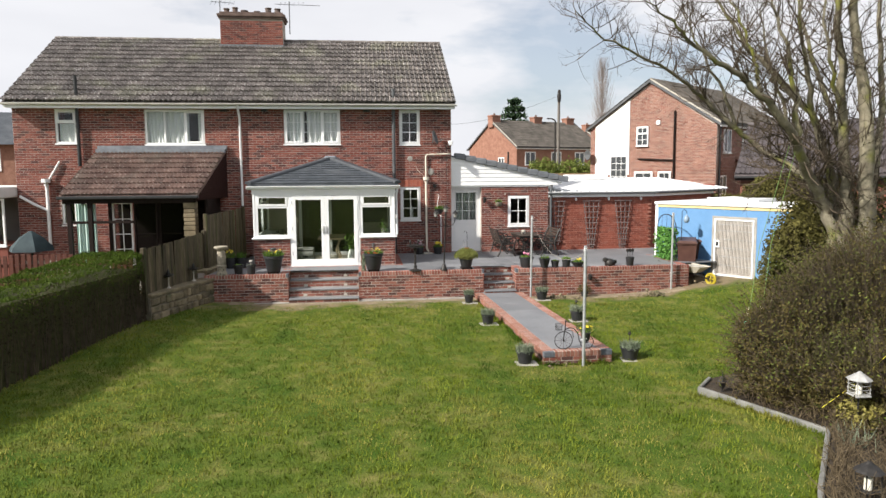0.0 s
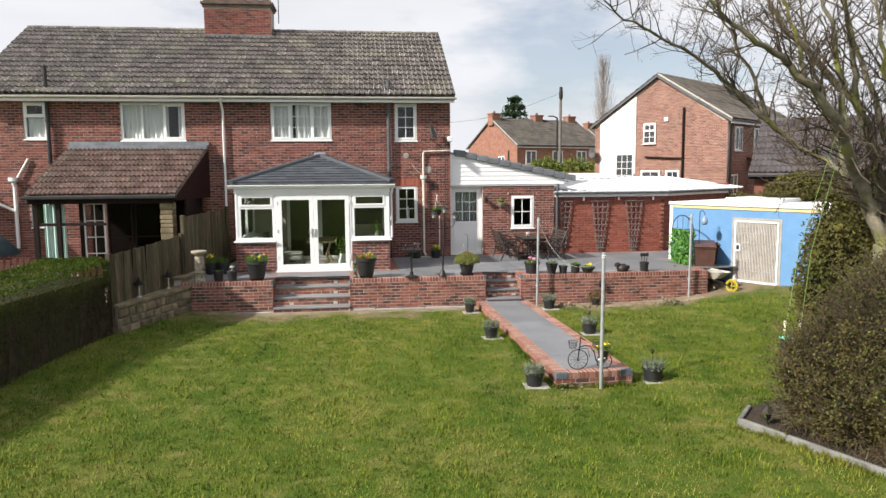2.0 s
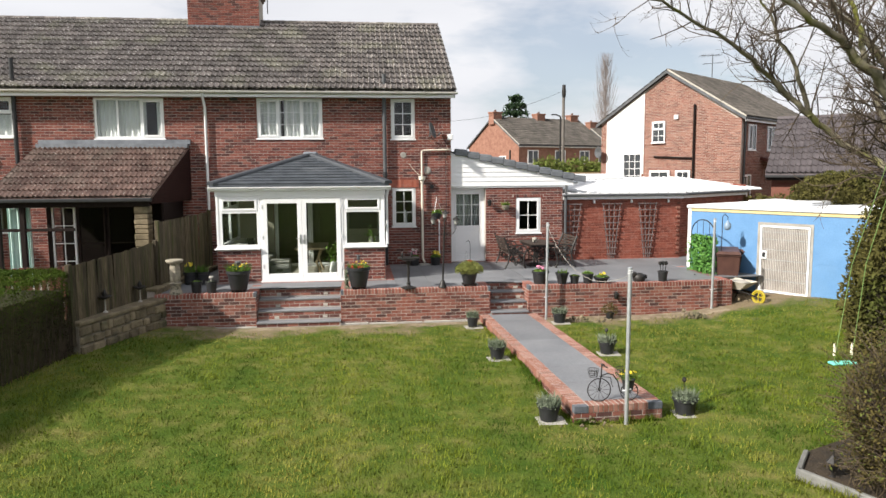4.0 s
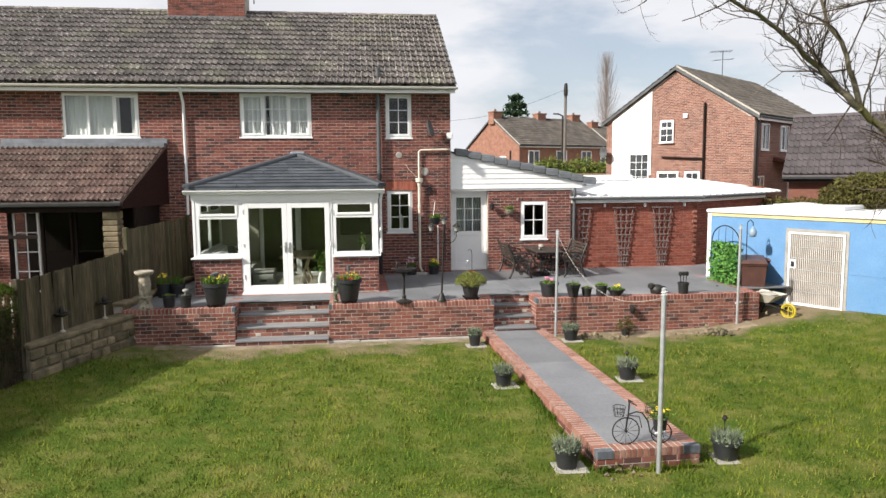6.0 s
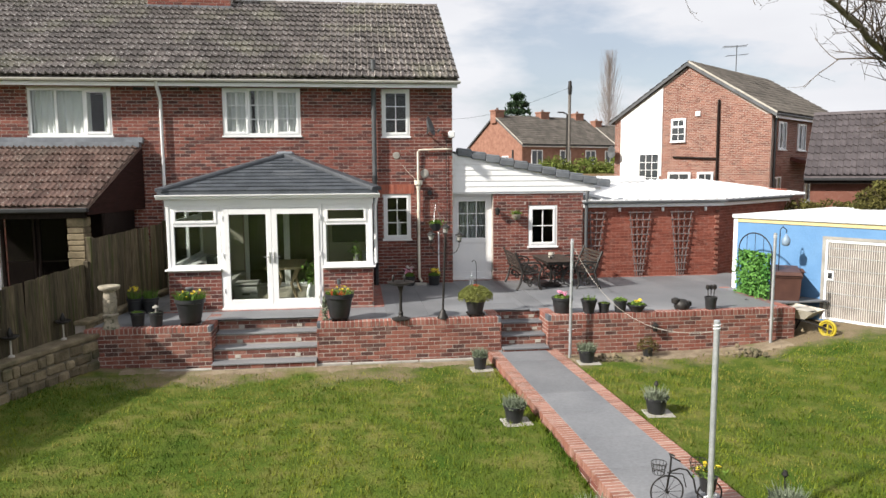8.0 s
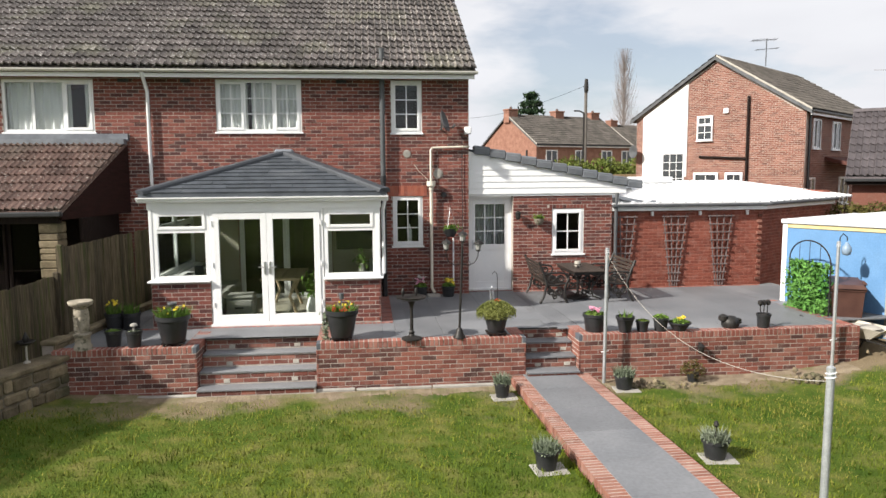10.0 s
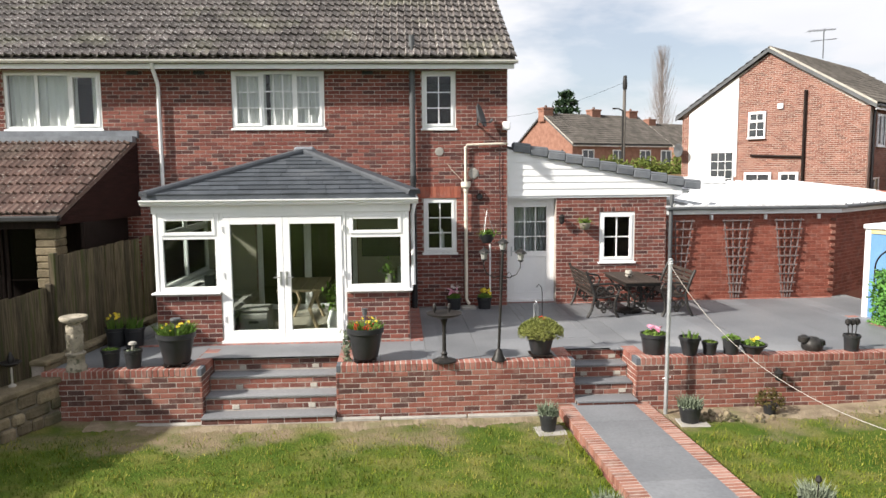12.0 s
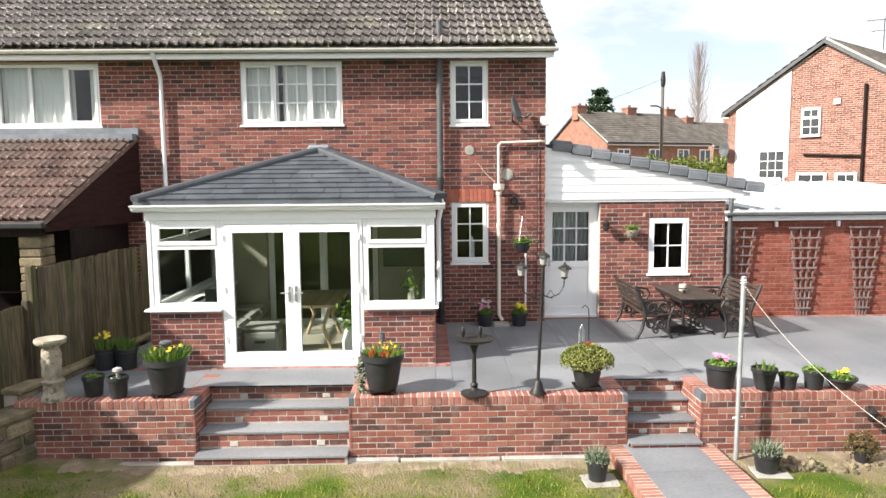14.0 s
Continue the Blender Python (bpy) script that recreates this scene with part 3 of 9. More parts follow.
def build_house():
    h = thing("semi_detached_house", "two-storey red brick semi-detached pair with brown tiled roof and white windows", "house")
    holes = [(-5.33, -3.57, 3.56, 4.64), (-1.68, -1.02, 3.54, 4.64), (-1.67, -1.02, 1.09, 2.18), (-9.55, -7.77, 3.56, 4.62), (-12.18, -11.57, 3.6, 4.63),
             (-12.13, -11.35, 1.1, 2.04), (-4.95, -3.0, 0.0, 2.06)]
    s = holed_wall(HX0, HX1, -1.0, EAVE, HY + 0.012, HY + 0.28, holes)
    wall = part("wall", s, MORTAR, h, "red brick rear wall with pale mortar")
    lay_bricks(wall, pose(HX0, HY + 0.012, 0), HX1 - HX0, EAVE - 0.02, BRICK_HOUSE, [(a - HX0, b - HX0, c, d) for a, b, c, d in holes], near=(9.6, 13.4, 2.3, 4.9), proud=0.005)
    sl = brick_material("soldier lintel brick", [(0.0, (0.22, 0.06, 0.04)), (0.5, (0.28, 0.085, 0.055)), (1.0, (0.34, 0.115, 0.075))])
    part("lintel", Shape().box(-1.78, -0.92, HY - 0.002, HY + 0.05, 2.175, 2.405), MORTAR_RED, h)
    for i in range(12):
        x = -1.775 + i * 0.0715
        part("lintel_brick", Shape().bevel_box(x, x + 0.063, HY - 0.007, HY + 0.03, 2.18, 2.40, 0.003), sl, h)
    gr = Shape().prism([(HY, EAVE), (HB, EAVE), (RY, RIDGE - 0.08)], HX1 - 0.28, HX1, "x").box(HX1 - 0.28, HX1, HY + 0.282, HB, -1, EAVE)
    part("wall", gr, BRICK_HOUSE, h, "plain red brick gable end")
    part("wall", Shape().prism([(HY, EAVE), (HB, EAVE), (RY, RIDGE - 0.08)], HX0, HX0 + 0.28, "x").box(HX0, HX0 + 0.28, HY + 0.282, HB, -1, EAVE), BRICK_HOUSE, h)
    part("wall", Shape().box(HX0 + 0.28, HX1 - 0.28, HB - 0.28, HB, -1, EAVE), BRICK_HOUSE, h)
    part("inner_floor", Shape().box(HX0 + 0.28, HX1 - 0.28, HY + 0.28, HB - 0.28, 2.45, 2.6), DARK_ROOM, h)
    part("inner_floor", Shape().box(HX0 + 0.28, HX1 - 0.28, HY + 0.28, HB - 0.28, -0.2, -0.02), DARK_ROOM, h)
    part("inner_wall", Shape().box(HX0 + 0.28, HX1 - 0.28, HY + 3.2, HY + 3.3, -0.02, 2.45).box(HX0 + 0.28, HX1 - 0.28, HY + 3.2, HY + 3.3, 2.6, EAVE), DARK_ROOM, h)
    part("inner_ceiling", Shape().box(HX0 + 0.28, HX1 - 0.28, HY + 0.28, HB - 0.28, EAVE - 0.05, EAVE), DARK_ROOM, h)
    # roof
    ye, ze = HY - 0.36, EAVE - 0.02
    sl = math.hypot(RY - ye, RIDGE - ze)
    up = Vector((0, RY - ye, RIDGE - ze)) / sl
    r = Shape().prism([(ye, ze - 0.1), (RY, RIDGE - 0.1), (RY, RIDGE), (ye, ze)], HX0 - 0.1, HX1 + 0.1, "x")
    r.prism([(2 * RY - ye, ze - 0.1), (RY, RIDGE - 0.1), (RY, RIDGE), (2 * RY - ye, ze)], HX0 - 0.1, HX1 + 0.1, "x")
    roof = part("roof", r, ROOF_TILE, h, "weathered brown concrete tile roof with pale lichen")
    lay_tiles(roof, basis((HX0 - 0.12, ye - 0.04, ze), (1, 0, 0), up), HX1 - HX0 + 0.24, sl, 0.30, 0.335, ROOF_TILE, (7.5, 13.7, 0, 5), 300)
    for i in range(30):
        x = HX0 - 0.1 + i * 0.4533
        rt = Shape()
        for k in range(7):
            a = math.pi * k / 6
            rt.v += [(0, -0.12 * math.cos(a), 0.09 * math.sin(a)), (0.445, -0.12 * math.cos(a), 0.09 * math.sin(a) + 0.008)]
        rt.f = [(2 * k, 2 * k + 1, 2 * k + 3, 2 * k + 2) for k in range(6)] + [(0, 2, 4, 6, 8, 10, 12), (1, 3, 5, 7, 9, 11, 13)]
        part("ridge_tile", rt, ROOF_TILE, roof, m=Matrix.Translation((x, RY, RIDGE + 0.03)))
    # fascia, soffit, gutter, pipes
    part("soffit", Shape().box(HX0 - 0.08, HX1 + 0.08, HY - 0.30, HY - 0.002, EAVE - 0.16, EAVE - 0.13), UPVC, h)
    part("fascia", Shape().box(HX0 - 0.08, HX1 + 0.08, HY - 0.325, HY - 0.30, EAVE - 0.2, EAVE - 0.04), UPVC, h, "white fascia board")
    gut = Shape()
    prof = [(math.cos(math.pi + math.pi * k / 8) * 0.06, math.sin(math.pi + math.pi * k / 8) * 0.06) for k in range(9)]
    prof += [(p[0] * 0.9, p[1] * 0.9) for p in reversed(prof)]
    gut.prism([(HY - 0.39 + a, EAVE - 0.05 + b) for a, b in prof], HX0 - 0.12, HX1 + 0.14, "x")
    part("gutter", gut, material("off-white gutter", (0.62, 0.60, 0.56), (0.74, 0.72, 0.68), 3, 0.45), h, "off-white plastic half-round gutter")
    for x, sx in ((-6.68, 0),):
        part("downpipe", Shape().tube([(x, HY - 0.38, EAVE - 0.1), (x, HY - 0.3, EAVE - 0.22), (x, HY - 0.09, EAVE - 0.42), (x, HY - 0.06, EAVE - 0.5), (x, HY - 0.06, -0.0)], 0.036, 10), UPVC, h, "white plastic downpipe", 40)
    for x, top in ((-1.87, 5.30), (-11.49, 5.62)):
        mt = GREY_PIPE if x > -5 else BLACK_PLASTIC
        part("soil_pipe", Shape().tube([(x, HY - 0.09, top), (x, HY - 0.09, 2.55 if x > -5 else 2.9)], 0.055, 12).tube([(x, HY - 0.09, 4.06), (x, HY - 0.09, 4.14)], 0.066, 12), mt, h, "", 40)
        if x > -5:
            part("soil_pipe", Shape().tube([(x, HY - 0.09, 2.55), (x, HY - 0.09, 0.0)], 0.056, 12).tube([(x, HY - 0.09, 2.5), (x, HY - 0.09, 2.62)], 0.066, 12).tube([(x, HY - 0.09, 2.2), (x, HY - 0.09, 2.28)], 0.066, 12), BLACK_PLASTIC, h, "", 40)
    cp = Shape().tube([(0.0, HY - 0.05, 3.24), (-0.8, HY - 0.05, 3.215), (-0.84, HY - 0.05, 3.17), (-0.84, HY - 0.05, 2.5)], 0.024, 8)
    part("waste_pipe", cp, CREAM_PIPE, h, "cream plastic waste pipe", 40)
    part("hopper", Shape().lathe([(0.045, 0), (0.05, 0.06), (0.095, 0.1), (0.1, 0.2), (0.085, 0.2), (0.08, 0.11)], 10, (-0.84, HY - 0.1, 2.3), False), CREAM_PIPE, h, "", 40)
    part("waste_pipe", Shape().tube([(-0.84, HY - 0.08, 2.34), (-0.84, HY - 0.08, 0.16), (-0.78, HY - 0.12, 0.06)], 0.034, 10).tube([(-0.84, HY - 0.08, 1.72), (-0.84, HY - 0.08, 1.80)], 0.043, 10), CREAM_PIPE, h, "", 40)
    part("vent", Shape().lathe([(0.06, 0), (0.065, 0.03), (0.05, 0.06)], 14, (0, 0, 0)), BLACK_PLASTIC, h, "", 40, pose(-0.56, HY, 2.2, 90))
    for x in (-7.17, -5.93, -2.73):
        part("air_brick", Shape().bevel_box(x - 0.107, x + 0.107, HY - 0.006, HY + 0.02, 4.575, 4.645, 0.004), BLACK_PLASTIC, h, "dark air brick under the eave")
    part("patch", Shape().lathe([(0.085, 0), (0.08, 0.006), (0.03, 0.008)], 18), CONCRETE, h, "round cement patch over an old hole", 40, pose(-1.35, HY - 0.002, 3.09, 90))
    part("patch", Shape().lathe([(0.11, 0), (0.1, 0.006), (0.04, 0.008)], 9), CONCRETE, h, "rough cement patch", 40, pose(-0.68, HY - 0.002, 2.66, 90))
    part("cable", Shape().tube([(-1.2, HY - 0.012, 2.86), (-1.1, HY - 0.012, 2.72), (-0.98, HY - 0.014, 2.6), (-0.9, HY - 0.03, 2.52)], 0.006, 5), CREAM_PIPE, h)
    part("bell_box", Shape().bevel_box(-0.11, 0.04, HY - 0.14, HY - 0.015, 3.50, 3.66, 0.02), UPVC, h)
    # windows
    lts3 = [(0, 0.33, 0, 1, 2, 3, True), (0.33, 0.67, 0, 1, 3, 3, False), (0.67, 1, 0, 1, 2, 3, True)]
    w = window(h, "window", -5.33, -3.57, 3.56, 4.64, HY + 0.03, lts3, label="white three-light window with lattice bars")
    w = window(h, "window", -1.68, -1.02, 3.54, 4.64, HY + 0.03, [(0, 1, 0, 1, 2, 3, True)], label="narrow white window with lattice bars")
    w = window(h, "window", -1.67, -1.02, 1.09, 2.18, HY + 0.03, [(0, 1, 0, 1, 2, 3, True)])
    w = window(h, "window", -9.55, -7.77, 3.56, 4.62, HY + 0.03, [(0, 0.33, 0, 1, 1, 1, False), (0.33, 0.67, 0, 1, 1, 1, False), (0.67, 1, 0, 1, 1, 1, True)], label="white three-light plain window with net curtains")
    w = window(h, "window", -12.18, -11.57, 3.6, 4.63, HY + 0.03, [(0, 1, 0, 0.62, 1, 1, False), (0, 1, 0.62, 1, 1, 1, True)])
    w = window(h, "window", -12.13, -11.35, 1.1, 2.04, HY + 0.03, [(0, 0.5, 0, 1, 1, 1, False), (0.5, 1, 0, 1, 1, 1, True)])
    for a, b, c, d, wv in ((-5.25, -4.7, 3.6, 4.62, 4), (-4.62, -3.65, 3.6, 4.62, 7), (-9.5, -8.9, 3.6, 4.6, 5), (-8.9, -8.25, 3.6, 4.6, 4), (-7.98, -7.8, 3.6, 4.6, 2), (-12.1, -11.6, 3.6, 4.2, 3)):
        curtain(h, a, b, c, d, HY + 0.14, wv)
    # chimney
    cx = -6.7
    ch = part("chimney", Shape().box(cx - 1.09, cx + 1.09, RY - 0.45, RY + 0.5, RIDGE - 0.7, 8.12), MORTAR, h, "wide red brick chimney stack with clay pots")
    lay_bricks(ch, pose(cx - 1.09, RY - 0.45, RIDGE - 0.45), 2.18, 1.18, BRICK_HOUSE, proud=0.008)
    part("capping", Shape().bevel_box(cx - 1.14, cx + 1.14, RY - 0.5, RY + 0.55, 8.12, 8.2).bevel_box(cx - 1.18, cx + 1.18, RY - 0.54, RY + 0.59, 8.2, 8.28).bevel_box(cx - 1.1, cx + 1.1, RY - 0.46, RY + 0.5, 8.28, 8.36), material("weathered chimney capping", (0.085, 0.058, 0.05), (0.15, 0.105, 0.09), 5, 0.9, 0.5), ch, "grey-brown weathered corbelled capping")
    for dx, hh, r0 in ((-0.92, 0.2, 0.1), (-0.62, 0.24, 0.1), (-0.3, 0.14, 0.12), (0.55, 0.24, 0.11), (0.88, 0.22, 0.11), (0.15, 0.12, 0.1)):
        part("chimney_pot", Shape().lathe([(r0 * 1.2, 0), (r0, 0.04), (r0 * 0.92, hh - 0.05), (r0 * 1.1, hh - 0.03), (r0 * 1.1, hh), (r0 * 0.8, hh), (r0 * 0.8, hh - 0.1)], 12, (cx + dx, RY, 8.36), False), material("sooty clay pot", (0.07, 0.055, 0.05), (0.14, 0.1, 0.085), 7, 0.85, 0.3), ch, "", 40)
    part("flashing", Shape().box(cx - 1.13, cx + 1.13, RY - 0.49, RY - 0.452, RIDGE - 0.36, RIDGE - 0.16), LEAD, ch)
    return h


build_house()


# ---- conservatory ----
CX0, CX1, CY = -5.98, -2.0, 20.2


def build_conservatory():
    c = thing("conservatory", "white conservatory on dwarf brick walls with a grey slate-effect roof", "conservatory")
    dw, dw2, dw3, dw4 = (part("dwarf_wall", Shape().box(*e, 0, 0.8), MORTAR, c, "dark red brick dwarf wall") for e in ((CX0, -4.97, CY + 0.012, CY + 0.25), (-3.0, CX1, CY + 0.012, CY + 0.25), (CX1 - 0.262, CX1 - 0.012, CY + 0.25, HY), (CX0 + 0.012, CX0 + 0.25, CY + 0.25, HY)))
    lay_bricks(dw, pose(CX0, CY + 0.012, 0.02), 1.01, 0.79, BRICK_HOUSE, near=(0, 2, 0, 1))
    lay_bricks(dw2, pose(-3.0, CY + 0.012, 0.02), 1.0, 0.79, BRICK_HOUSE, near=(0, 2, 0, 1))
    lay_bricks(dw3, pose(CX1 - 0.012, CY, 0.02, 0, 0, 90), HY - CY, 0.79, BRICK_HOUSE)
    lay_bricks(dw4, pose(CX0 + 0.012, HY, 0.02, 0, 0, -90), HY - CY, 0.79, BRICK_HOUSE)
    # sills
    for a, b in ((CX0 - 0.05, -4.965), (-3.005, CX1 + 0.05)):
        part("window_sill", Shape().bevel_box(a, b, CY - 0.07, CY + 0.2, 0.80, 0.835, 0.01), UPVC, c)
    part("window_sill", Shape().bevel_box(CX1 - 0.2, CX1 + 0.06, CY + 0.2, HY - 0.002, 0.80, 0.835, 0.01), UPVC, c)
    part("window_sill", Shape().bevel_box(CX0 - 0.06, CX0 + 0.2, CY + 0.2, HY - 0.002, 0.80, 0.835, 0.01), UPVC, c)
    lw = [(0, 1, 0, 0.70, 1, 1, False), (0, 1, 0.70, 1, 1, 1, True)]
    window(c, "window", CX0 + 0.06, -4.97, 0.835, 2.07, CY + 0.03, lw, GLASS, sill=False, f=0.075)
    window(c, "window", -3.0, CX1 - 0.06, 0.835, 2.07, CY + 0.03, lw, GLASS, sill=False, f=0.075)
    part("corner_post", Shape().bevel_box(CX0, CX0 + 0.06, CY + 0.02, CY + 0.1, 0.835, 2.07, 0.008), UPVC, c)
    part("corner_post", Shape().bevel_box(CX1 - 0.06, CX1, CY + 0.02, CY + 0.1, 0.835, 2.07, 0.008), UPVC, c)
    ms = [(0, 0.5, 0, 0.7, 1, 1, False), (0.5, 1, 0, 0.7, 1, 1, False), (0, 0.5, 0.7, 1, 1, 1, True), (0.5, 1, 0.7, 1, 1, 1, True)]
    window(c, "window", 0, HY - CY - 0.12, 0.835, 2.07, 0, ms, GLASS, sill=False, f=0.07, m=pose(CX1 - 0.03, CY + 0.1, 0, 0, 0, 90))
    window(c, "window", 0, HY - CY - 0.12, 0.835, 2.07, 0, ms, GLASS, sill=False, f=0.07, m=pose(CX0 + 0.03, HY - 0.02, 0, 0, 0, -90))
    # french doors
    fr = Shape().bevel_box(-4.965, -4.905, CY + 0.02, CY + 0.1, 0.02, 2.07).bevel_box(-3.065, -3.005, CY + 0.02, CY + 0.1, 0.02, 2.07).bevel_box(-4.905, -3.065, CY + 0.02, CY + 0.1, 2.01, 2.07)
    fr.bevel_box(-4.98, -2.99, CY - 0.03, CY + 0.12, -0.0, 0.045)
    part("door_frame", fr, UPVC, c)
    for a, b, hx in ((-4.905, -3.987, -4.03), (-3.983, -3.065, -3.94)):
        d = Shape().bevel_box(a, a + 0.105, CY + 0.005, CY + 0.075, 0.05, 2.005).bevel_box(b - 0.105, b, CY + 0.005, CY + 0.075, 0.05, 2.005)
        d.bevel_box(a + 0.105, b - 0.105, CY + 0.005, CY + 0.075, 0.05, 0.2).bevel_box(a + 0.105, b - 0.105, CY + 0.005, CY + 0.075, 1.89, 2.005)
        door = part("door", d, UPVC, c, "white glazed french door leaf")
        p = part("pane", Shape().box(a + 0.105, b - 0.105, CY + 0.035, CY + 0.042, 0.2, 1.89), GLASS, door)
        p.visible_shadow = False
        hd = Shape().bevel_box(hx - 0.018, hx + 0.018, CY - 0.012, CY + 0.006, 0.92, 1.14)
        sg = -1 if hx < -3.985 else 1
        hd.tube([(hx, CY - 0.005, 1.05), (hx, CY - 0.05, 1.05), (hx + sg * 0.11, CY - 0.05, 1.05)], 0.011, 8)
        part("handle", hd, material("brushed chrome", (0.5, 0.5, 0.5), (0.6, 0.6, 0.6), 9, 0.3, metal=0.9), door, "brushed chrome lever handle")
        for z in (0.35, 1.05, 1.78):
            ex = a - 0.02 if hx < -3.985 else b + 0.02
            part("hinge", Shape().tube([(ex, CY + 0.0, z), (ex, CY + 0.0, z + 0.09)], 0.014, 8), UPVC, door)
    # head, fascia and gutter round three sides
    for e in ((CX0 - 0.02, CX1 + 0.02, CY + 0.012, CY + 0.14), (CX1 - 0.12, CX1 + 0.02, CY + 0.14, HY), (CX0 - 0.02, CX0 + 0.12, CY + 0.14, HY)):
        part("ring_beam", Shape().bevel_box(*e, 2.07, 2.2), UPVC, c)
    gp = [(-0.01, 0.0), (0.05, 0.0), (0.11, 0.03), (0.115, 0.06), (0.15, 0.075), (0.15, 0.095), (-0.01, 0.095)]
    part("gutter", Shape().prism([(CY - a, 2.19 + b) for a, b in gp], CX0 - 0.15, CX1 + 0.15, "x"), UPVC, c, "white ogee gutter")
    part("gutter", Shape().prism([(CX1 + a, 2.191 + b) for a, b in gp], CY, HY, "y"), UPVC, c, "white ogee gutter")
    part("gutter", Shape().prism([(CX0 - a, 2.191 + b) for a, b in gp], CY, HY, "y"), UPVC, c, "white ogee gutter")
    for x in (-5.3, -4.0, -2.7):
        part("gutter_joint", Shape().prism([(CY - a * 1.03 - 0.002, 2.189 + b * 1.03) for a, b in gp], x - 0.05, x + 0.05, "x"), UPVC, c)
    part("downpipe", Shape().tube([(-1.9, CY + 0.35, 2.2), (-1.94, CY + 0.35, 2.0), (-1.93, CY + 0.35, 0.84)], 0.034, 10), UPVC, c, "", 40)
    # roof
    ap, rid = Vector((-3.87, CY + 2.05, 3.085)), Vector((-3.87, HY - 0.01, 3.085))
    A, B = Vector((CX0 - 0.11, CY - 0.11, 2.345)), Vector((CX1 + 0.11, CY - 0.11, 2.345))
    C, D = Vector((CX1 + 0.11, HY - 0.01, 2.345)), Vector((CX0 - 0.11, HY - 0.01, 2.345))
    dz = Vector((0, 0, -0.06))
    rs = Shape().add([A, B, C, D, ap, rid, A + dz, B + dz, C + dz, D + dz], [(0, 1, 4), (1, 2, 5, 4), (3, 0, 4, 5), (7, 6, 9, 8), (6, 7, 1, 0), (7, 8, 2, 1), (9, 6, 0, 3)])
    roof = part("roof", rs, SLATE, c, "charcoal grey composite slate roof")
    for p, q, t0, t1 in ((A, B, ap, ap), (B, C, ap, rid), (D, A, rid, ap)):
        u = (q - p).normalized()
        L = (q - p).length
        m = basis(p, u, t0 - p)
        inv = m.inverted()
        a0, a1 = inv @ t0, inv @ t1
        H = a0.y
        rows = 11
        e = H / rows
        for r in range(rows):
            v0, v1 = r * e, (r + 1) * e + (0.05 if r < rows - 1 else 0)
            lo0, hi0 = a0.x * v0 / H, L + (a1.x - L) * v0 / H
            vt = min(v1, H)
            lo1, hi1 = a0.x * vt / H, L + (a1.x - L) * vt / H
            x = lo0 - random.uniform(0, 0.25)
            while x < hi0:
                w = random.choice((0.22, 0.3, 0.38, 0.45))
                b0, b1 = max(x + 0.003, lo0), min(x + w - 0.003, hi0)
                c0, c1 = min(max(x + 0.003, lo1), hi1), max(min(x + w - 0.003, hi1), lo1)
                x += w
                if b1 - b0 < 0.03:
                    continue
                g = 0.028 + random.uniform(0, 0.007)
                sp = Shape().add([(b0, v0, g), (b1, v0, g), (c1, vt, 0.008), (c0, vt, 0.008), (b0, v0, 0.002), (b1, v0, 0.002)], [(0, 1, 2, 3), (4, 5, 1, 0), (4, 0, 3), (5, 2, 1)])
                part("slate", sp, SLATE, roof, m=m)
    hipm = material("grey ridge trim", (0.042, 0.047, 0.055), (0.06, 0.067, 0.078), 5, 0.5)
    for p, q in ((A, ap), (B, ap)):
        d = q - p
        part("hip_cap", Shape().prism([(-0.13, -0.01), (-0.125, 0.035), (-0.1, 0.065), (0.1, 0.065), (0.125, 0.035), (0.13, -0.01)], 0.03, d.length - 0.04, "x"), hipm, roof, m=basis(p, d, Vector((0, 0, 1)).cross(d)))
    part("ridge_cap", Shape().bevel_box(ap.x - 0.13, ap.x + 0.13, ap.y + 0.05, HY, 3.09, 3.155, 0.02), hipm, roof)
    part("ridge_saddle", Shape().bevel_box(ap.x - 0.19, ap.x + 0.19, ap.y - 0.12, ap.y + 0.16, 3.07, 3.172, 0.04), LEAD, roof, "pale grey lead saddle over the hips")
    # inside: floor and ceiling lining
    part("floor", Shape().box(CX0 + 0.26, CX1 - 0.27, CY + 0.26, HY, -0.02, 0.012), material("beige tile floor", (0.34, 0.31, 0.25), (0.42, 0.39, 0.32), 3, 0.35), c)
    part("ceiling", Shape().box(CX0 + 0.1, CX1 - 0.1, CY + 0.14, HY, 2.2, 2.22), ROOM, c)
    # tall glazed doors in the house's opening
    window(c, "window", -4.95, -3.0, 0.0, 2.06, HY + 0.06, [(0, 0.5, 0, 1, 1, 1, True), (0.5, 1, 0, 1, 1, 1, True)], GLASS_DARK, sill=False)
    part("lining", Shape().box(CX0 + 0.05, -4.97, HY - 0.02, HY - 0.003, 0.0, 2.2).box(-2.98, CX1 - 0.05, HY - 0.02, HY - 0.003, 0.0, 2.2).box(-4.97, -2.98, HY - 0.02, HY - 0.003, 2.08, 2.2), ROOM, c)
    return c


build_conservatory()


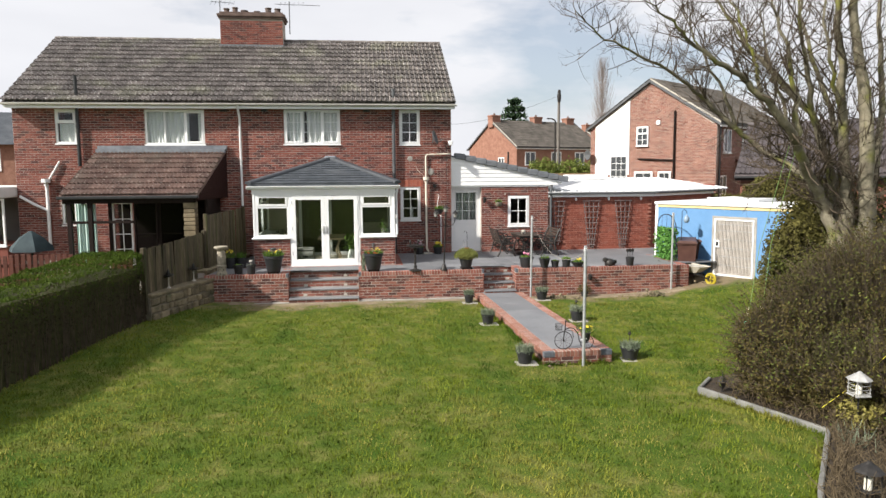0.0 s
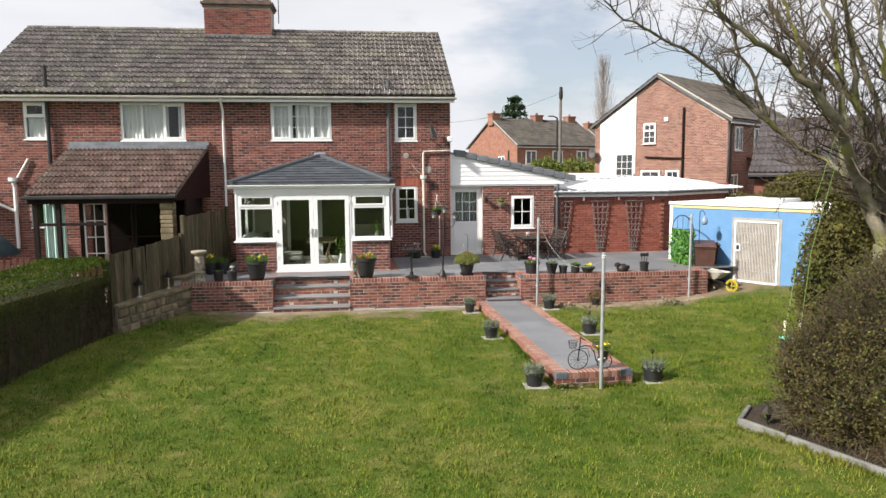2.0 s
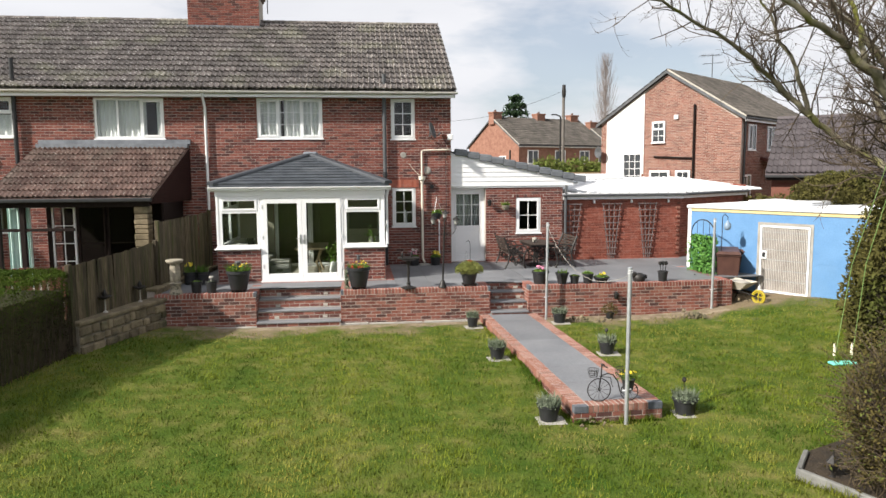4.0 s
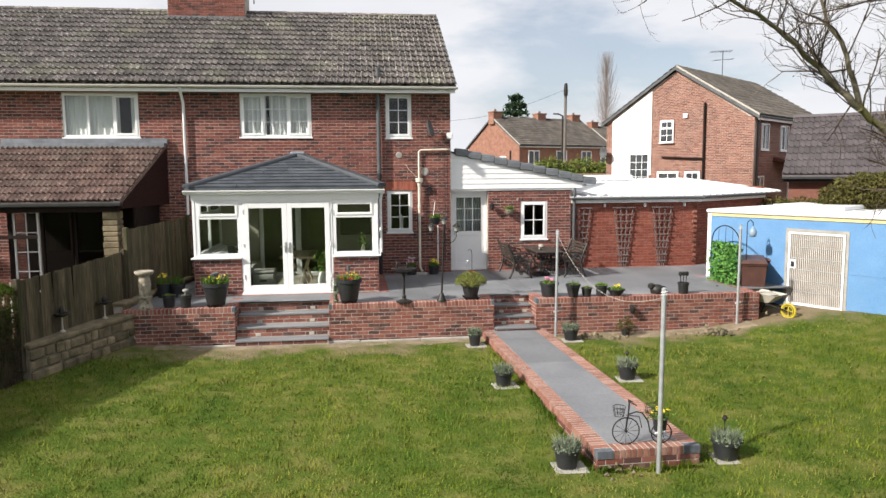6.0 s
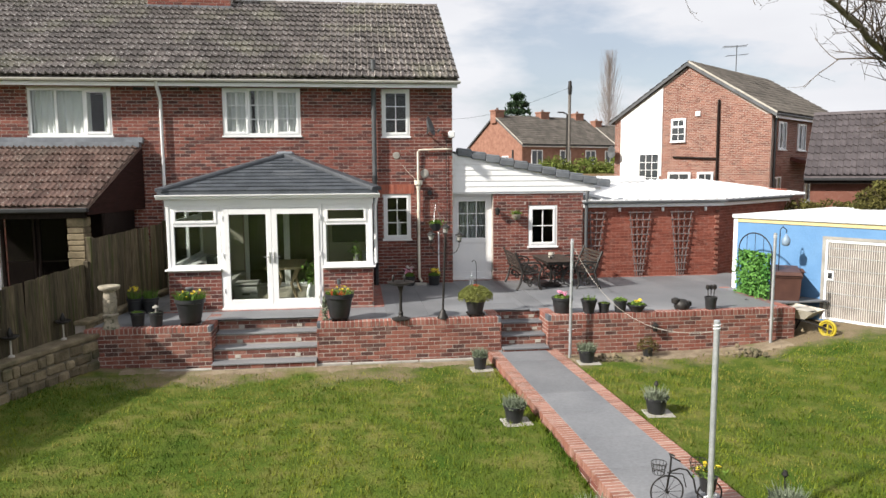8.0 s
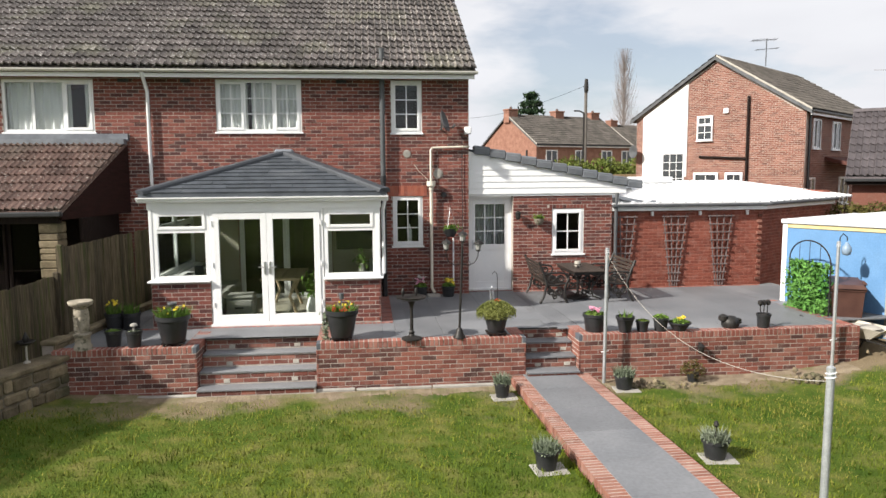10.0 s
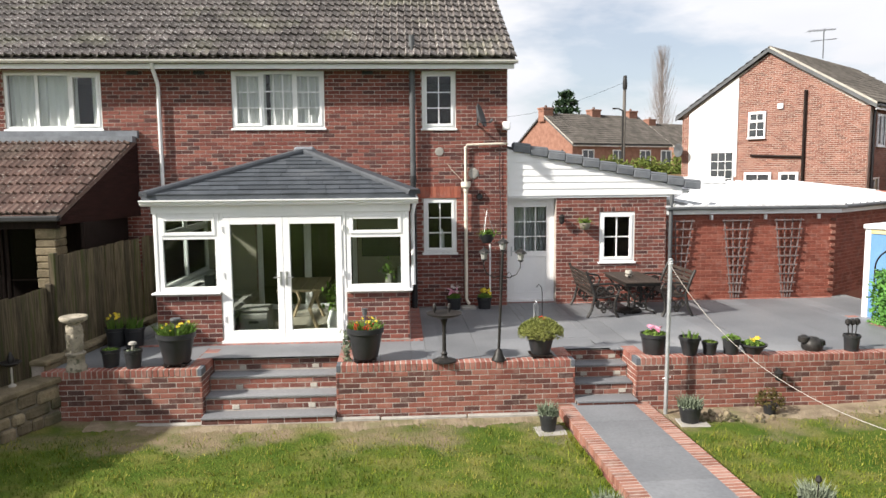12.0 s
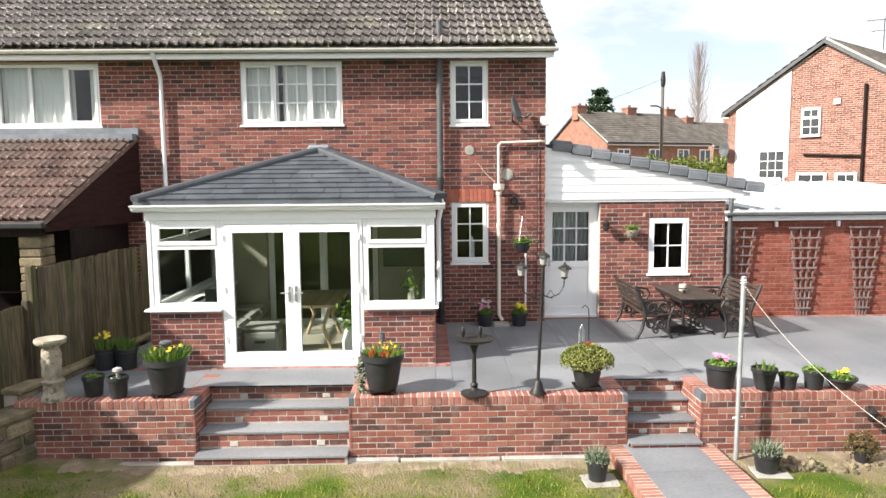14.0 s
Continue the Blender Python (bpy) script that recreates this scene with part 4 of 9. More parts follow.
# ---- side extension with a white boarded gable ----
def build_extension():
    e = thing("side_extension", "single-storey brick lean-to with white boarded gable and half-glazed door", "extension")
    y = 23.2
    holes = [(1.93, 2.66, 0.83, 1.85)]
    s = holed_wall(1.03, 3.32, -1.0, 2.2, y + 0.012, y + 0.25, holes)
    s.box(1.042, 1.28, y + 0.25, y + 3, 0, 2.2).box(3.07, 3.32, y + 0.25, 28, -1, 2.2)
    w = part("wall", s, MORTAR, e, "brown multi brick wall with pale mortar")
    lay_bricks(w, pose(1.03, y + 0.012, 0), 2.29, 2.21, BRICK_HOUSE, [(0.9, 1.63, 0.83, 1.85), (0.82, 1.71, 1.85, 1.95)], near=(0, 3, 0, 3))
    lay_bricks(w, pose(1.042, y + 0.26, 0, 0, 0, -90), 0.25, 2.2, BRICK_HOUSE)
    for i in range(11):
        part("brick", Shape().bevel_box(1.86 + i * 0.0795, 1.93 + i * 0.0795, y + 0.006, y + 0.05, 1.855, 1.945), BRICK_HOUSE, w)
    window(e, "window", 1.93, 2.66, 0.83, 1.85, y + 0.02, [(0, 1, 0, 1, 2, 2, True)], label="small white window with cross bars", f=0.06)
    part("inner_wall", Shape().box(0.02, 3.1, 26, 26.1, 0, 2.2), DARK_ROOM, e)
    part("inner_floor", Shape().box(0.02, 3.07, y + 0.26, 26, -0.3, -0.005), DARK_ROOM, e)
    # door
    dy = 23.4
    curtain(e, 0.2, 0.88, 0.95, 2.0, dy + 0.2, 9, material("grey net curtain", (0.45, 0.47, 0.46), (0.55, 0.57, 0.56), 5, 0.9))
    part("door_frame", Shape().bevel_box(0.03, 0.1, dy, dy + 0.08, 0, 2.15).bevel_box(0.97, 1.035, dy, dy + 0.08, 0, 2.15).bevel_box(0.1, 0.97, dy, dy + 0.08, 2.07, 2.15).bevel_box(0.02, 1.03, dy - 0.05, dy + 0.1, 0.0, 0.05), UPVC, e)
    d = Shape().bevel_box(0.1, 0.2, dy + 0.01, dy + 0.07, 0.05, 2.07).bevel_box(0.87, 0.97, dy + 0.01, dy + 0.07, 0.05, 2.07).bevel_box(0.2, 0.87, dy + 0.01, dy + 0.07, 1.96, 2.07)
    d.bevel_box(0.2, 0.87, dy + 0.01, dy + 0.07, 0.93, 1.05).bevel_box(0.2, 0.87, dy + 0.01, dy + 0.07, 0.05, 0.2).bevel_box(0.2, 0.87, dy + 0.025, dy + 0.06, 0.2, 0.93)
    door = part("door", d, UPVC, e, "white half-glazed back door with nine small panes")
    p = part("pane", Shape().box(0.2, 0.87, dy + 0.04, dy + 0.046, 1.05, 1.96), GLASS_DARK, door)
    p.visible_shadow = False
    gb = Shape()
    for i in (1, 2):
        gb.box(0.2 + 0.2233 * i - 0.012, 0.2 + 0.2233 * i + 0.012, dy + 0.028, dy + 0.055, 1.05, 1.96).box(0.2, 0.87, dy + 0.0265, dy + 0.0565, 1.05 + 0.3033 * i - 0.012, 1.05 + 0.3033 * i + 0.012)
    part("glazing_grid", gb, UPVC, door)
    part("handle", Shape().bevel_box(0.13, 0.16, dy - 0.005, dy + 0.011, 0.95, 1.15).tube([(0.145, dy, 1.06), (0.145, dy - 0.045, 1.06), (0.25, dy - 0.045, 1.06)], 0.01, 8), GALV, door)
    # boarded gable, each board lapped over the one below
    bot, n = 2.2, 7
    top0, top1, x1 = 3.14, 2.36, 3.62
    bh = (top0 - bot) / n
    for i in range(n):
        z0, z1 = bot + i * bh, bot + (i + 1) * bh
        def xr(z):
            return min(x1, max(0.0, (top0 - z) / (top0 - top1) * x1))
        pts = [(0.02, z0), (xr(z0), z0), (xr(z1), z1), (0.02, z1)]
        if pts[2][0] - 0.02 < 0.02:
            pts = pts[:2] + [(0.02, z1)]
        bd = Shape()
        k = len(pts)
        bd.v = [(p[0], y - 0.03 - (0.014 if p[1] < z0 + 0.01 else 0.0), p[1]) for p in pts] + [(p[0], y + 0.02, p[1]) for p in pts]
        bd.f = [tuple(range(k)), tuple(range(2 * k - 1, k - 1, -1))] + [(j, k + j, k + (j + 1) % k, (j + 1) % k) for j in range(k)]
        part("board", bd, UPVC, e)
    part("soffit", Shape().box(0.03, 3.5, y - 0.02, dy + 0.1, 2.15, 2.199), UPVC, e)
    part("corner_trim", Shape().bevel_box(0.005, 0.045, y - 0.055, y + 0.02, 2.19, 3.14), UPVC, e)
    # mono-pitch roof with grey verge caps
    sx = Vector((3.85, 0, -0.83))
    rf = part("roof", Shape().add([(0.0, y - 0.05, 3.16), (3.85, y - 0.05, 2.33), (3.85, 28, 2.33), (0, 28, 3.16), (0.0, y - 0.05, 3.2), (3.85, y - 0.05, 2.37), (3.85, 28, 2.37), (0, 28, 3.2)], [(3, 2, 1, 0), (4, 5, 6, 7), (0, 1, 5, 4), (1, 2, 6, 5), (2, 3, 7, 6), (3, 0, 4, 7)]), SLATE, e, "grey tiled lean-to roof")
    k = 11
    VERGE = material("grey verge cap", (0.11, 0.12, 0.135), (0.16, 0.17, 0.185), 5, 0.6, vary=0.3)
    for i in range(k):
        a = math.atan2(-0.83, 3.85)
        m = Matrix.Translation(Vector((0.12, y - 0.1, 3.165)) + sx * (i / k)) @ pose(0, 0, 0, 0, math.degrees(-a) - 6, 0)
        part("verge_cap", Shape().bevel_box(0, 0.365, 0, 0.22, 0.0, 0.11, 0.025).bevel_box(0.02, 0.365, -0.012, 0.05, -0.08, 0.06, 0.012), VERGE, rf, m=m)
    part("gutter", Shape().bevel_box(3.32, 3.78, y - 0.02, y + 0.12, 2.22, 2.3, 0.02), UPVC, e)
    part("downpipe", Shape().tube([(3.42, y - 0.03, 2.2), (3.40, y - 0.03, 1.9), (3.40, y - 0.03, 0)], 0.04, 10), GREY_PIPE, e, "", 40)
    return e


build_extension()


# ---- garage ----
def build_garage():
    g = thing("garage", "low orange-red brick garage with a white corrugated sheet roof", "garage")
    y = 23.3
    s = Shape().box(3.33, 7.0, y + 0.012, y + 0.2, -1, 1.83)
    w = part("wall", s, MORTAR_RED, g, "orange-red painted brick wall")
    lay_bricks(w, pose(3.33, y + 0.012, 0), 3.67, 1.82, BRICK_GARAGE, near=(1.5, 3.7, 0, 2))
    d = Vector((3.4, 2.45, 0))
    m2 = Matrix.Translation((7.0, y, 0)) @ pose(0, 0, 0, 0, 0, math.degrees(math.atan2(d.y, d.x)))
    s2 = Shape().box(0, d.length, 0.012, 0.2, -1, 1.83, m2)
    w2 = part("wall", s2, MORTAR_RED, g, "orange-red painted brick wall in shade")
    lay_bricks(w2, m2 @ Matrix.Translation((0, 0.012, 0)), d.length, 1.82, BRICK_GARAGE)
    for i in range(12):
        part("quoin", Shape().bevel_box(6.86 + 0.03 * (i % 2), 6.985, y - 0.03, y + 0.02, 0.12 + i * 0.135, 0.12 + i * 0.135 + 0.065), BRICK_PALE, w)
    # fascia, gutter
    part("fascia", Shape().box(3.33, 7.05, y - 0.09, y - 0.06, 1.78, 1.93), UPVC, g, "white fascia board")
    part("fascia", Shape().box(0, d.length, -0.09, -0.06, 1.78, 1.93, m2 @ Matrix.Translation((0.03, 0, 0))), UPVC, g)
    part("gutter", Shape().bevel_box(3.3, 7.1, y - 0.2, y - 0.092, 1.87, 1.94, 0.02), GREY_PIPE, g, "dark grey gutter")
    part("gutter", Shape().bevel_box(0.04, d.length, -0.2, -0.092, 1.87, 1.94, 0.02, m2), GREY_PIPE, g)
    for x in (4.3, 5.45, 6.6):
        part("bracket", Shape().bevel_box(x - 0.025, x + 0.025, y - 0.06, y + 0.0, 1.66, 1.76), UPVC, g)
    # corrugated roof: ribs run back from the gutter
    r = Shape()
    x, xs = 3.28, []
    while x < 11.2:
        xs += [(x, 0.0), (x + 0.20, 0.0), (x + 0.225, 0.035), (x + 0.265, 0.035), (x + 0.29, 0.0)]
        x += 0.3
    def front(x):
        return y - 0.16 if x < 7.05 else y - 0.16 + (x - 7.05) * d.y / d.x
    for x, h in xs:
        r.v += [(x, front(x), 1.96 + h), (x, 33.0, 2.32 + h), (x, front(x), 1.93), (x, 33.0, 2.2)]
    k = len(xs)
    r.f = [(4 * i, 4 * i + 4, 4 * i + 5, 4 * i + 1) for i in range(k - 1)] + [(4 * i + 2, 4 * i + 6, 4 * i + 4, 4 * i) for i in range(k - 1)] + [(4 * i + 3, 4 * i + 7, 4 * i + 6, 4 * i + 2) for i in range(k - 1)]
    part("roof", r, WHITE_ROOF, g, "white corrugated roof sheets")
    part("wall", Shape().box(11.0, 11.2, 27, 32.9, -1, 2.1).box(3.5, 11.2, 32.7, 32.9, -1, 2.2), BRICK_GARAGE, g)
    part("roof_light", Shape().bevel_box(6.5, 8.2, 31.0, 32.4, 2.28, 2.5, 0.03), WHITE_ROOF, g)
    return g


build_garage()


# ---- patio, walls, steps, path ----
FRONT = 18.7


def edge_row(parent, m, length, mat, depth=0.215, h=0.1, pitch=0.075, ends=False):
    """Bricks on edge side by side: x along the row, y back, top at z = 0."""
    n = max(1, round(length / pitch))
    p = length / n
    me = piece_mesh("coping_brick", Shape().bevel_box(0.008, p - 0.008, 0, depth, -h, 0, 0.002), mat)
    mg = piece_mesh("coping_brick", Shape().bevel_box(0.008, p - 0.008, 0, depth, -h, 0, 0.004), GREY_BRICK)
    for i in range(n):
        ob = new("coping_brick", mg if ends and i in ends else me)
        ob.parent, ob.matrix_basis = parent, m @ Matrix.Translation((i * p, random.uniform(-0.002, 0.002), random.uniform(-0.0006, 0.0012)))


def patio_wall(x0, x1, back, label, ret_l=None, ret_r=None, end_l=False, end_r=False):
    """A retaining wall with brick-on-edge coping flush with the paving; ret: depth of a return beside the steps."""
    w = thing("retaining_wall", label, "garden wall", "patio walls", "structure")
    part("wall_core", Shape().box(x0 + 0.012, x1 - 0.012, FRONT + 0.012, FRONT + 0.21, -1.0, -0.002), MORTAR, w)
    lay_bricks(w, pose(x0, FRONT + 0.012, -0.11 - 0.75), x1 - x0, 0.75, BRICK_NEW, near=(0, 99, 0, 2), limit=300)
    ends = ([0] if end_l else []) + ([round((x1 - x0) / 0.075) - 1] if end_r else [])
    edge_row(w, pose(x0, FRONT + 0.006, 0), x1 - x0, BRICK_HEADER, ends=ends)
    for x, ret, right in ((x0, ret_l, False), (x1, ret_r, True)):
        if not ret:
            continue
        if right:
            part("wall_core", Shape().box(x - 0.21, x - 0.012, FRONT + 0.212, FRONT + ret, -1.0, -0.002), MORTAR, w)
            lay_bricks(w, pose(x - 0.012, FRONT, -0.86, 0, 0, 90), ret, 0.75, BRICK_NEW)
            edge_row(w, pose(x - 0.006, FRONT + 0.215, 0, 0, 0, 90), ret - 0.215, BRICK_HEADER)
        else:
            part("wall_core", Shape().box(x + 0.012, x + 0.21, FRONT + 0.212, FRONT + ret, -1.0, -0.002), MORTAR, w)
            lay_bricks(w, pose(x + 0.012, FRONT + ret, -0.86, 0, 0, -90), ret, 0.75, BRICK_NEW)
            edge_row(w, pose(x + 0.006, FRONT + ret, 0, 0, 0, -90), ret - 0.215, BRICK_HEADER)
    return w


S1, S2, S3, S4 = -4.9, -3.07, 0.33, 1.2   # step openings


def build_patio():
    patio_wall(-7.06, S1, 0, "red multi brick retaining wall with brick-on-edge coping", ret_r=1.28, end_r=True)
    patio_wall(S2, S3, 0, "red multi brick retaining wall with brick-on-edge coping", ret_l=1.28, ret_r=0.75, end_l=True, end_r=True)
    w = patio_wall(S4, 6.18, 0, "red multi brick retaining wall with brick-on-edge coping", ret_l=0.75, end_l=True)
    part("wall_core", Shape().box(5.97, 6.168, FRONT + 0.22, 21.2, -1, -0.012), MORTAR, w)
    lay_bricks(w, pose(6.168, FRONT, -0.86, 0, 0, 90), 2.5, 0.75, BRICK_NEW)
    edge_row(w, pose(6.184, FRONT + 0.215, 0, 0, 0, 90), 2.4, BRICK_HEADER)
    # paved terrace: bed and slabs
    bed = Shape()
    for a, b, c, d in cells(-6.98, 7.4, FRONT + 0.2, 23.5, [(S1 - 0.2, S2 + 0.2, 0, 19.86), (S3 - 0.2, S4 + 0.2, 0, 19.52), (6.0, 9, 0, 21.2)]):
        bed.box(a, b, c, d, -0.9, -0.005)
    for a, b, c in ((S1 - 0.2, S2 + 0.2, 19.42), (S3 - 0.2, S4 + 0.2, 19.48)):
        bed.box(a, b, c, 19.9, -0.9, -0.005)
    pv = structure("patio", "terrace of large smooth grey porcelain slabs", bed, GROUT)
    blocked = [(CX0 - 0.3, CX1 + 0.22, CY - 0.12, 24), (S1 - 0.215, S2 + 0.215, 0, 19.28), (S3 - 0.215, S4 + 0.215, 0, 19.36), (5.97, 9, 0, 21.2), (1.02, 3.35, 23.1, 24), (3.3, 7.5, 23.2, 24), (-1, -0.0, 22.9, 24), (-2.0, 0.02, 22.99, 24)]
    j, row = FRONT + 0.22, 0
    ys = [FRONT + 0.215, 19.28, 20.08]
    while ys[-1] < 23.4:
        ys.append(ys[-1] + 0.605)
    for y0, y1 in zip(ys, ys[1:]):
        x = -6.98 - (0.3 if row % 2 else 0.0)
        row += 1
        while x < 7.3:
            for a, b, c, d in cells(max(x, -6.98), min(x + 0.9, 7.3), y0, min(y1, 23.42), blocked):
                if b - a > 0.05 and d - c > 0.05:
                    part("slab", Shape().bevel_box(a + 0.004, b - 0.004, c + 0.004, d - 0.004, -0.024, random.uniform(-0.001, 0.001), 0.002), PAVING, pv)
            x += 0.905
    # brick borders round the conservatory and along the house
    bd = thing("brick_border", "red brick edging set in the paving", "edging", kind="structure")
    edge_row(bd, pose(CX0 - 0.28, CY - 0.115, 0.002), -4.97 - CX0 + 0.28, BRICK_HEADER, 0.1)
    edge_row(bd, pose(-4.97, CY - 0.135, 0.002), 1.97, BRICK_HEADER, 0.1)
    edge_row(bd, pose(-3.0, CY - 0.115, 0.002), CX1 + 3.0 + 0.21, BRICK_HEADER, 0.1)
    edge_row(bd, pose(CX1 + 0.21, CY, 0.002, 0, 0, 90), HY - CY - 0.02, BRICK_HEADER, 0.2)
    edge_row(bd, pose(0.0, 23.22, 0.003), 1.03, BRICK_HEADER, 0.11)
    edge_row(bd, pose(1.03, 23.07, 0.003), 2.3, BRICK_HEADER, 0.11)
    edge_row(bd, pose(3.33, 23.16, 0.003), 3.6, BRICK_HEADER, 0.11)
    # steps
    for a, b, n, back, tread, rise in ((S1, S2, 3, 19.34, 0.265, 0.215), (S3, S4, 3, 19.37, 0.265, 0.188)):
        st = thing("garden_steps", "brick garden steps with grey slab treads", "steps", "patio steps", "structure")
        for k in range(n):
            z = -rise * (k + 1)
            y1 = back - tread * k
            y0 = y1 - tread
            part("tread", Shape().bevel_box(a + 0.002, b - 0.002, y0 - 0.012, y1 + 0.02, z - 0.028, z, 0.003), PAVING, st, "grey porcelain step tread")
            part("riser", Shape().box(a, b, y1 + 0.012, y1 + 0.1, z, z + rise - 0.028), MORTAR, st)
            lay_bricks(st, pose(a, y1 + 0.012, z + (rise - 0.028 - 0.15) / 2), b - a, 0.155, BRICK_NEW, near=(0, 9, 0, 1))
            part("fill", Shape().box(a, b, y0 + 0.014, y1 + 0.012, -1, z - 0.028), MORTAR, st)
            for fx in (0.2, 0.78):
                if k < 3:
                    part("step_light", Shape().bevel_box(a + (b - a) * fx, a + (b - a) * fx + 0.1, y1 + 0.003, y1 + 0.03, z + 0.025, z + 0.085, 0.004), CONCRETE_PALE, st, "small flush step light")
        part("tread", Shape().bevel_box(a + 0.002, b - 0.002, back - 0.006, back + (0.8 if a < -3 else 0.2), -0.024, 0.001, 0.003), PAVING, st)
        zb = -rise * n
        yb = back - tread * n
        part("riser", Shape().box(a, b, yb + 0.012, yb + 0.1, -1, zb - 0.028), MORTAR, st)
        lay_bricks(st, pose(a, yb + 0.012, zb - 0.105), b - a, 0.078, BRICK_NEW, near=(0, 9, 0, 1))
    # concrete strip under the wall's foot
    fs = thing("concrete_strip", "pale concrete edging strip at the wall's foot", "edging", kind="structure")
    for i in range(5):
        part("kerb_slab", Shape().bevel_box(-6.1 + i * 1.22, -4.9 + i * 1.22, FRONT - 0.12 + 0.012 * (i % 2), FRONT - 0.03, -0.9, -0.735 + 0.006 * (i % 3), 0.01), CONCRETE, fs)
    # raised path
    px0, px1, py0, py1 = 0.27, 1.58, 12.2, FRONT - 0.06
    za, zb = -0.645, -0.63
    p = thing("garden_path", "raised grey slab path edged with red bricks", "path", kind="structure")
    pitch_deg = math.degrees(math.atan2(zb - za, py1 - py0))
    L = py1 - py0
    mp = pose(px0, py0, za) @ pose(0, 0, 0, 0, 0, 1.9) @ pose(0, 0, 0, pitch_deg)
    part("path_core", Shape().box(0.012, px1 - px0 - 0.012, 0.012, L, -0.5, -0.002), MORTAR, p, m=mp)
    edge_row(p, mp @ pose(px1 - px0 - 0.004, 0, 0, 0, 0, 0) @ pose(0, 0.215, 0, 0, 0, 90), L - 0.215, BRICK_PATH)
    edge_row(p, mp @ pose(0.004, L, 0, 0, 0, -90), L - 0.215, BRICK_PATH)
    edge_row(p, mp @ pose(0.215, 0.004, 0), px1 - px0 - 0.43, BRICK_PATH)
    for x in (0.0, px1 - px0 - 0.215):
        part("coping_brick", Shape().bevel_box(x + 0.003, x + 0.212, 0.0, 0.1, -0.1, 0.001, 0.005), GREY_BRICK, p, "blue-grey corner brick", m=mp)
        part("coping_brick", Shape().bevel_box(x + 0.003, x + 0.212, 0.112, 0.212, -0.1, 0.0, 0.004), BRICK_PATH, p, m=mp)
    lay_bricks(p, mp @ Matrix.Translation((0, 0.012, -0.1 - 0.3)), px1 - px0, 0.3, BRICK_NEW, near=(0, 9, 0, 1))
    lay_bricks(p, mp @ pose(0.012, L, -0.4, 0, 0, -90), L, 0.3, BRICK_NEW, near=(L - 4.5, L, 0.0, 1))
    lay_bricks(p, mp @ pose(px1 - px0 - 0.012, 0, -0.4, 0, 0, 90), L, 0.3, BRICK_NEW)
    y = 0.22
    for i in range(8):
        b = 0.915 if i < 7 else L - y
        part("slab", Shape().bevel_box(0.22, px1 - px0 - 0.22, y, y + b - 0.006, -0.05, 0.003, 0.002), PAVING, p, m=mp)
        y += b
        if y > L - 0.1:
            break


build_patio()


# ---- blue shed ----
SHED = pose(6.30, 21.15, 0, 0, 0, math.degrees(math.atan2(-0.86, 0.5)))


def build_shed():
    s = thing("garden_shed", "sky-blue painted flat-roofed shed with a pale gate-like door", "shed", m=SHED)
    L, D, z0, z1 = 4.9, 3.0, -0.8, 1.60
    hole = [(1.95, 3.2, -0.42, 1.26)]
    fr = holed_wall(0, L, z0, z1, 0, 0.12, hole)
    part("wall", fr, BLUE_PAINT, s, "sky blue painted panel wall")
    for e in ((0.0, 0.12, 0.12, D), (L - 0.12, L, 0.12, D), (0.12, L - 0.12, D - 0.12, D)):
        part("wall", Shape().box(*e, z0, z1), WHITE_PAINT, s)
    part("corner_trim", Shape().bevel_box(-0.1, 0.0, -0.012, 0.13, z0, z1 + 0.03), UPVC, s)
    part("batten", Shape().bevel_box(0, L, -0.02, 0.0, 1.52, 1.60, 0.004), material("pale yellow batten", (0.58, 0.46, 0.22), (0.66, 0.55, 0.30), 6, 0.8), s, "weathered yellow wooden batten")
    part("panel_joint", Shape().box(0, L, -0.006, 0.0, 0.40, 0.412), BLUE_PAINT, s)
    part("roof", Shape().bevel_box(-0.12, L + 0.1, -0.06, D + 0.1, z1 + 0.002, z1 + 0.09, 0.015).bevel_box(0.9, 2.6, 1.2, 2.6, z1 + 0.09, z1 + 0.2, 0.02), WHITE_ROOF, s, "white flat roof")
    # door: pale welded bars over a sheet with shade put into its colour
    dr = Shape().bevel_box(1.96, 2.01, -0.02, 0.05, -0.41, 1.25).bevel_box(3.14, 3.19, -0.02, 0.05, -0.41, 1.25).bevel_box(2.01, 3.14, -0.02, 0.05, 1.2, 1.25).bevel_box(2.01, 3.14, -0.02, 0.05, -0.41, -0.36)
    door = part("door", dr, UPVC, s, "pale cream barred metal door in a white frame")
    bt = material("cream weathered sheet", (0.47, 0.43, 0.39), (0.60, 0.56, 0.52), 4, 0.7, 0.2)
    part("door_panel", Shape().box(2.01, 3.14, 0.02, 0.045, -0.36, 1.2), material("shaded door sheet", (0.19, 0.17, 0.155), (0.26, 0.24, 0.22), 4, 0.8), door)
    for i in range(26):
        x = 2.03 + i * 0.0425
        part("bar", Shape().box(x, x + 0.016, -0.004, 0.02, -0.36, 1.2), bt, door)
    for z in (-0.1, 0.15, 0.4, 0.65, 0.9, 1.08):
        part("rail", Shape().box(2.01, 3.14, -0.012, -0.002, z, z + 0.014), GALV, door)
    part("lock_plate", Shape().bevel_box(1.99, 2.15, -0.03, -0.013, 0.42, 0.62), UPVC, door)
    part("lock", Shape().bevel_box(2.04, 2.12, -0.045, -0.03, 0.46, 0.58), BLACK_PLASTIC, door, "black lock in a white plate")
    part("door_trim", Shape().box(1.89, 1.95, -0.01, 0.002, -0.42, 1.32).box(3.2, 3.26, -0.01, 0.002, -0.42, 1.32).box(1.95, 3.2, -0.01, 0.002, 1.26, 1.32), CONCRETE, s)
    return s


build_shed()


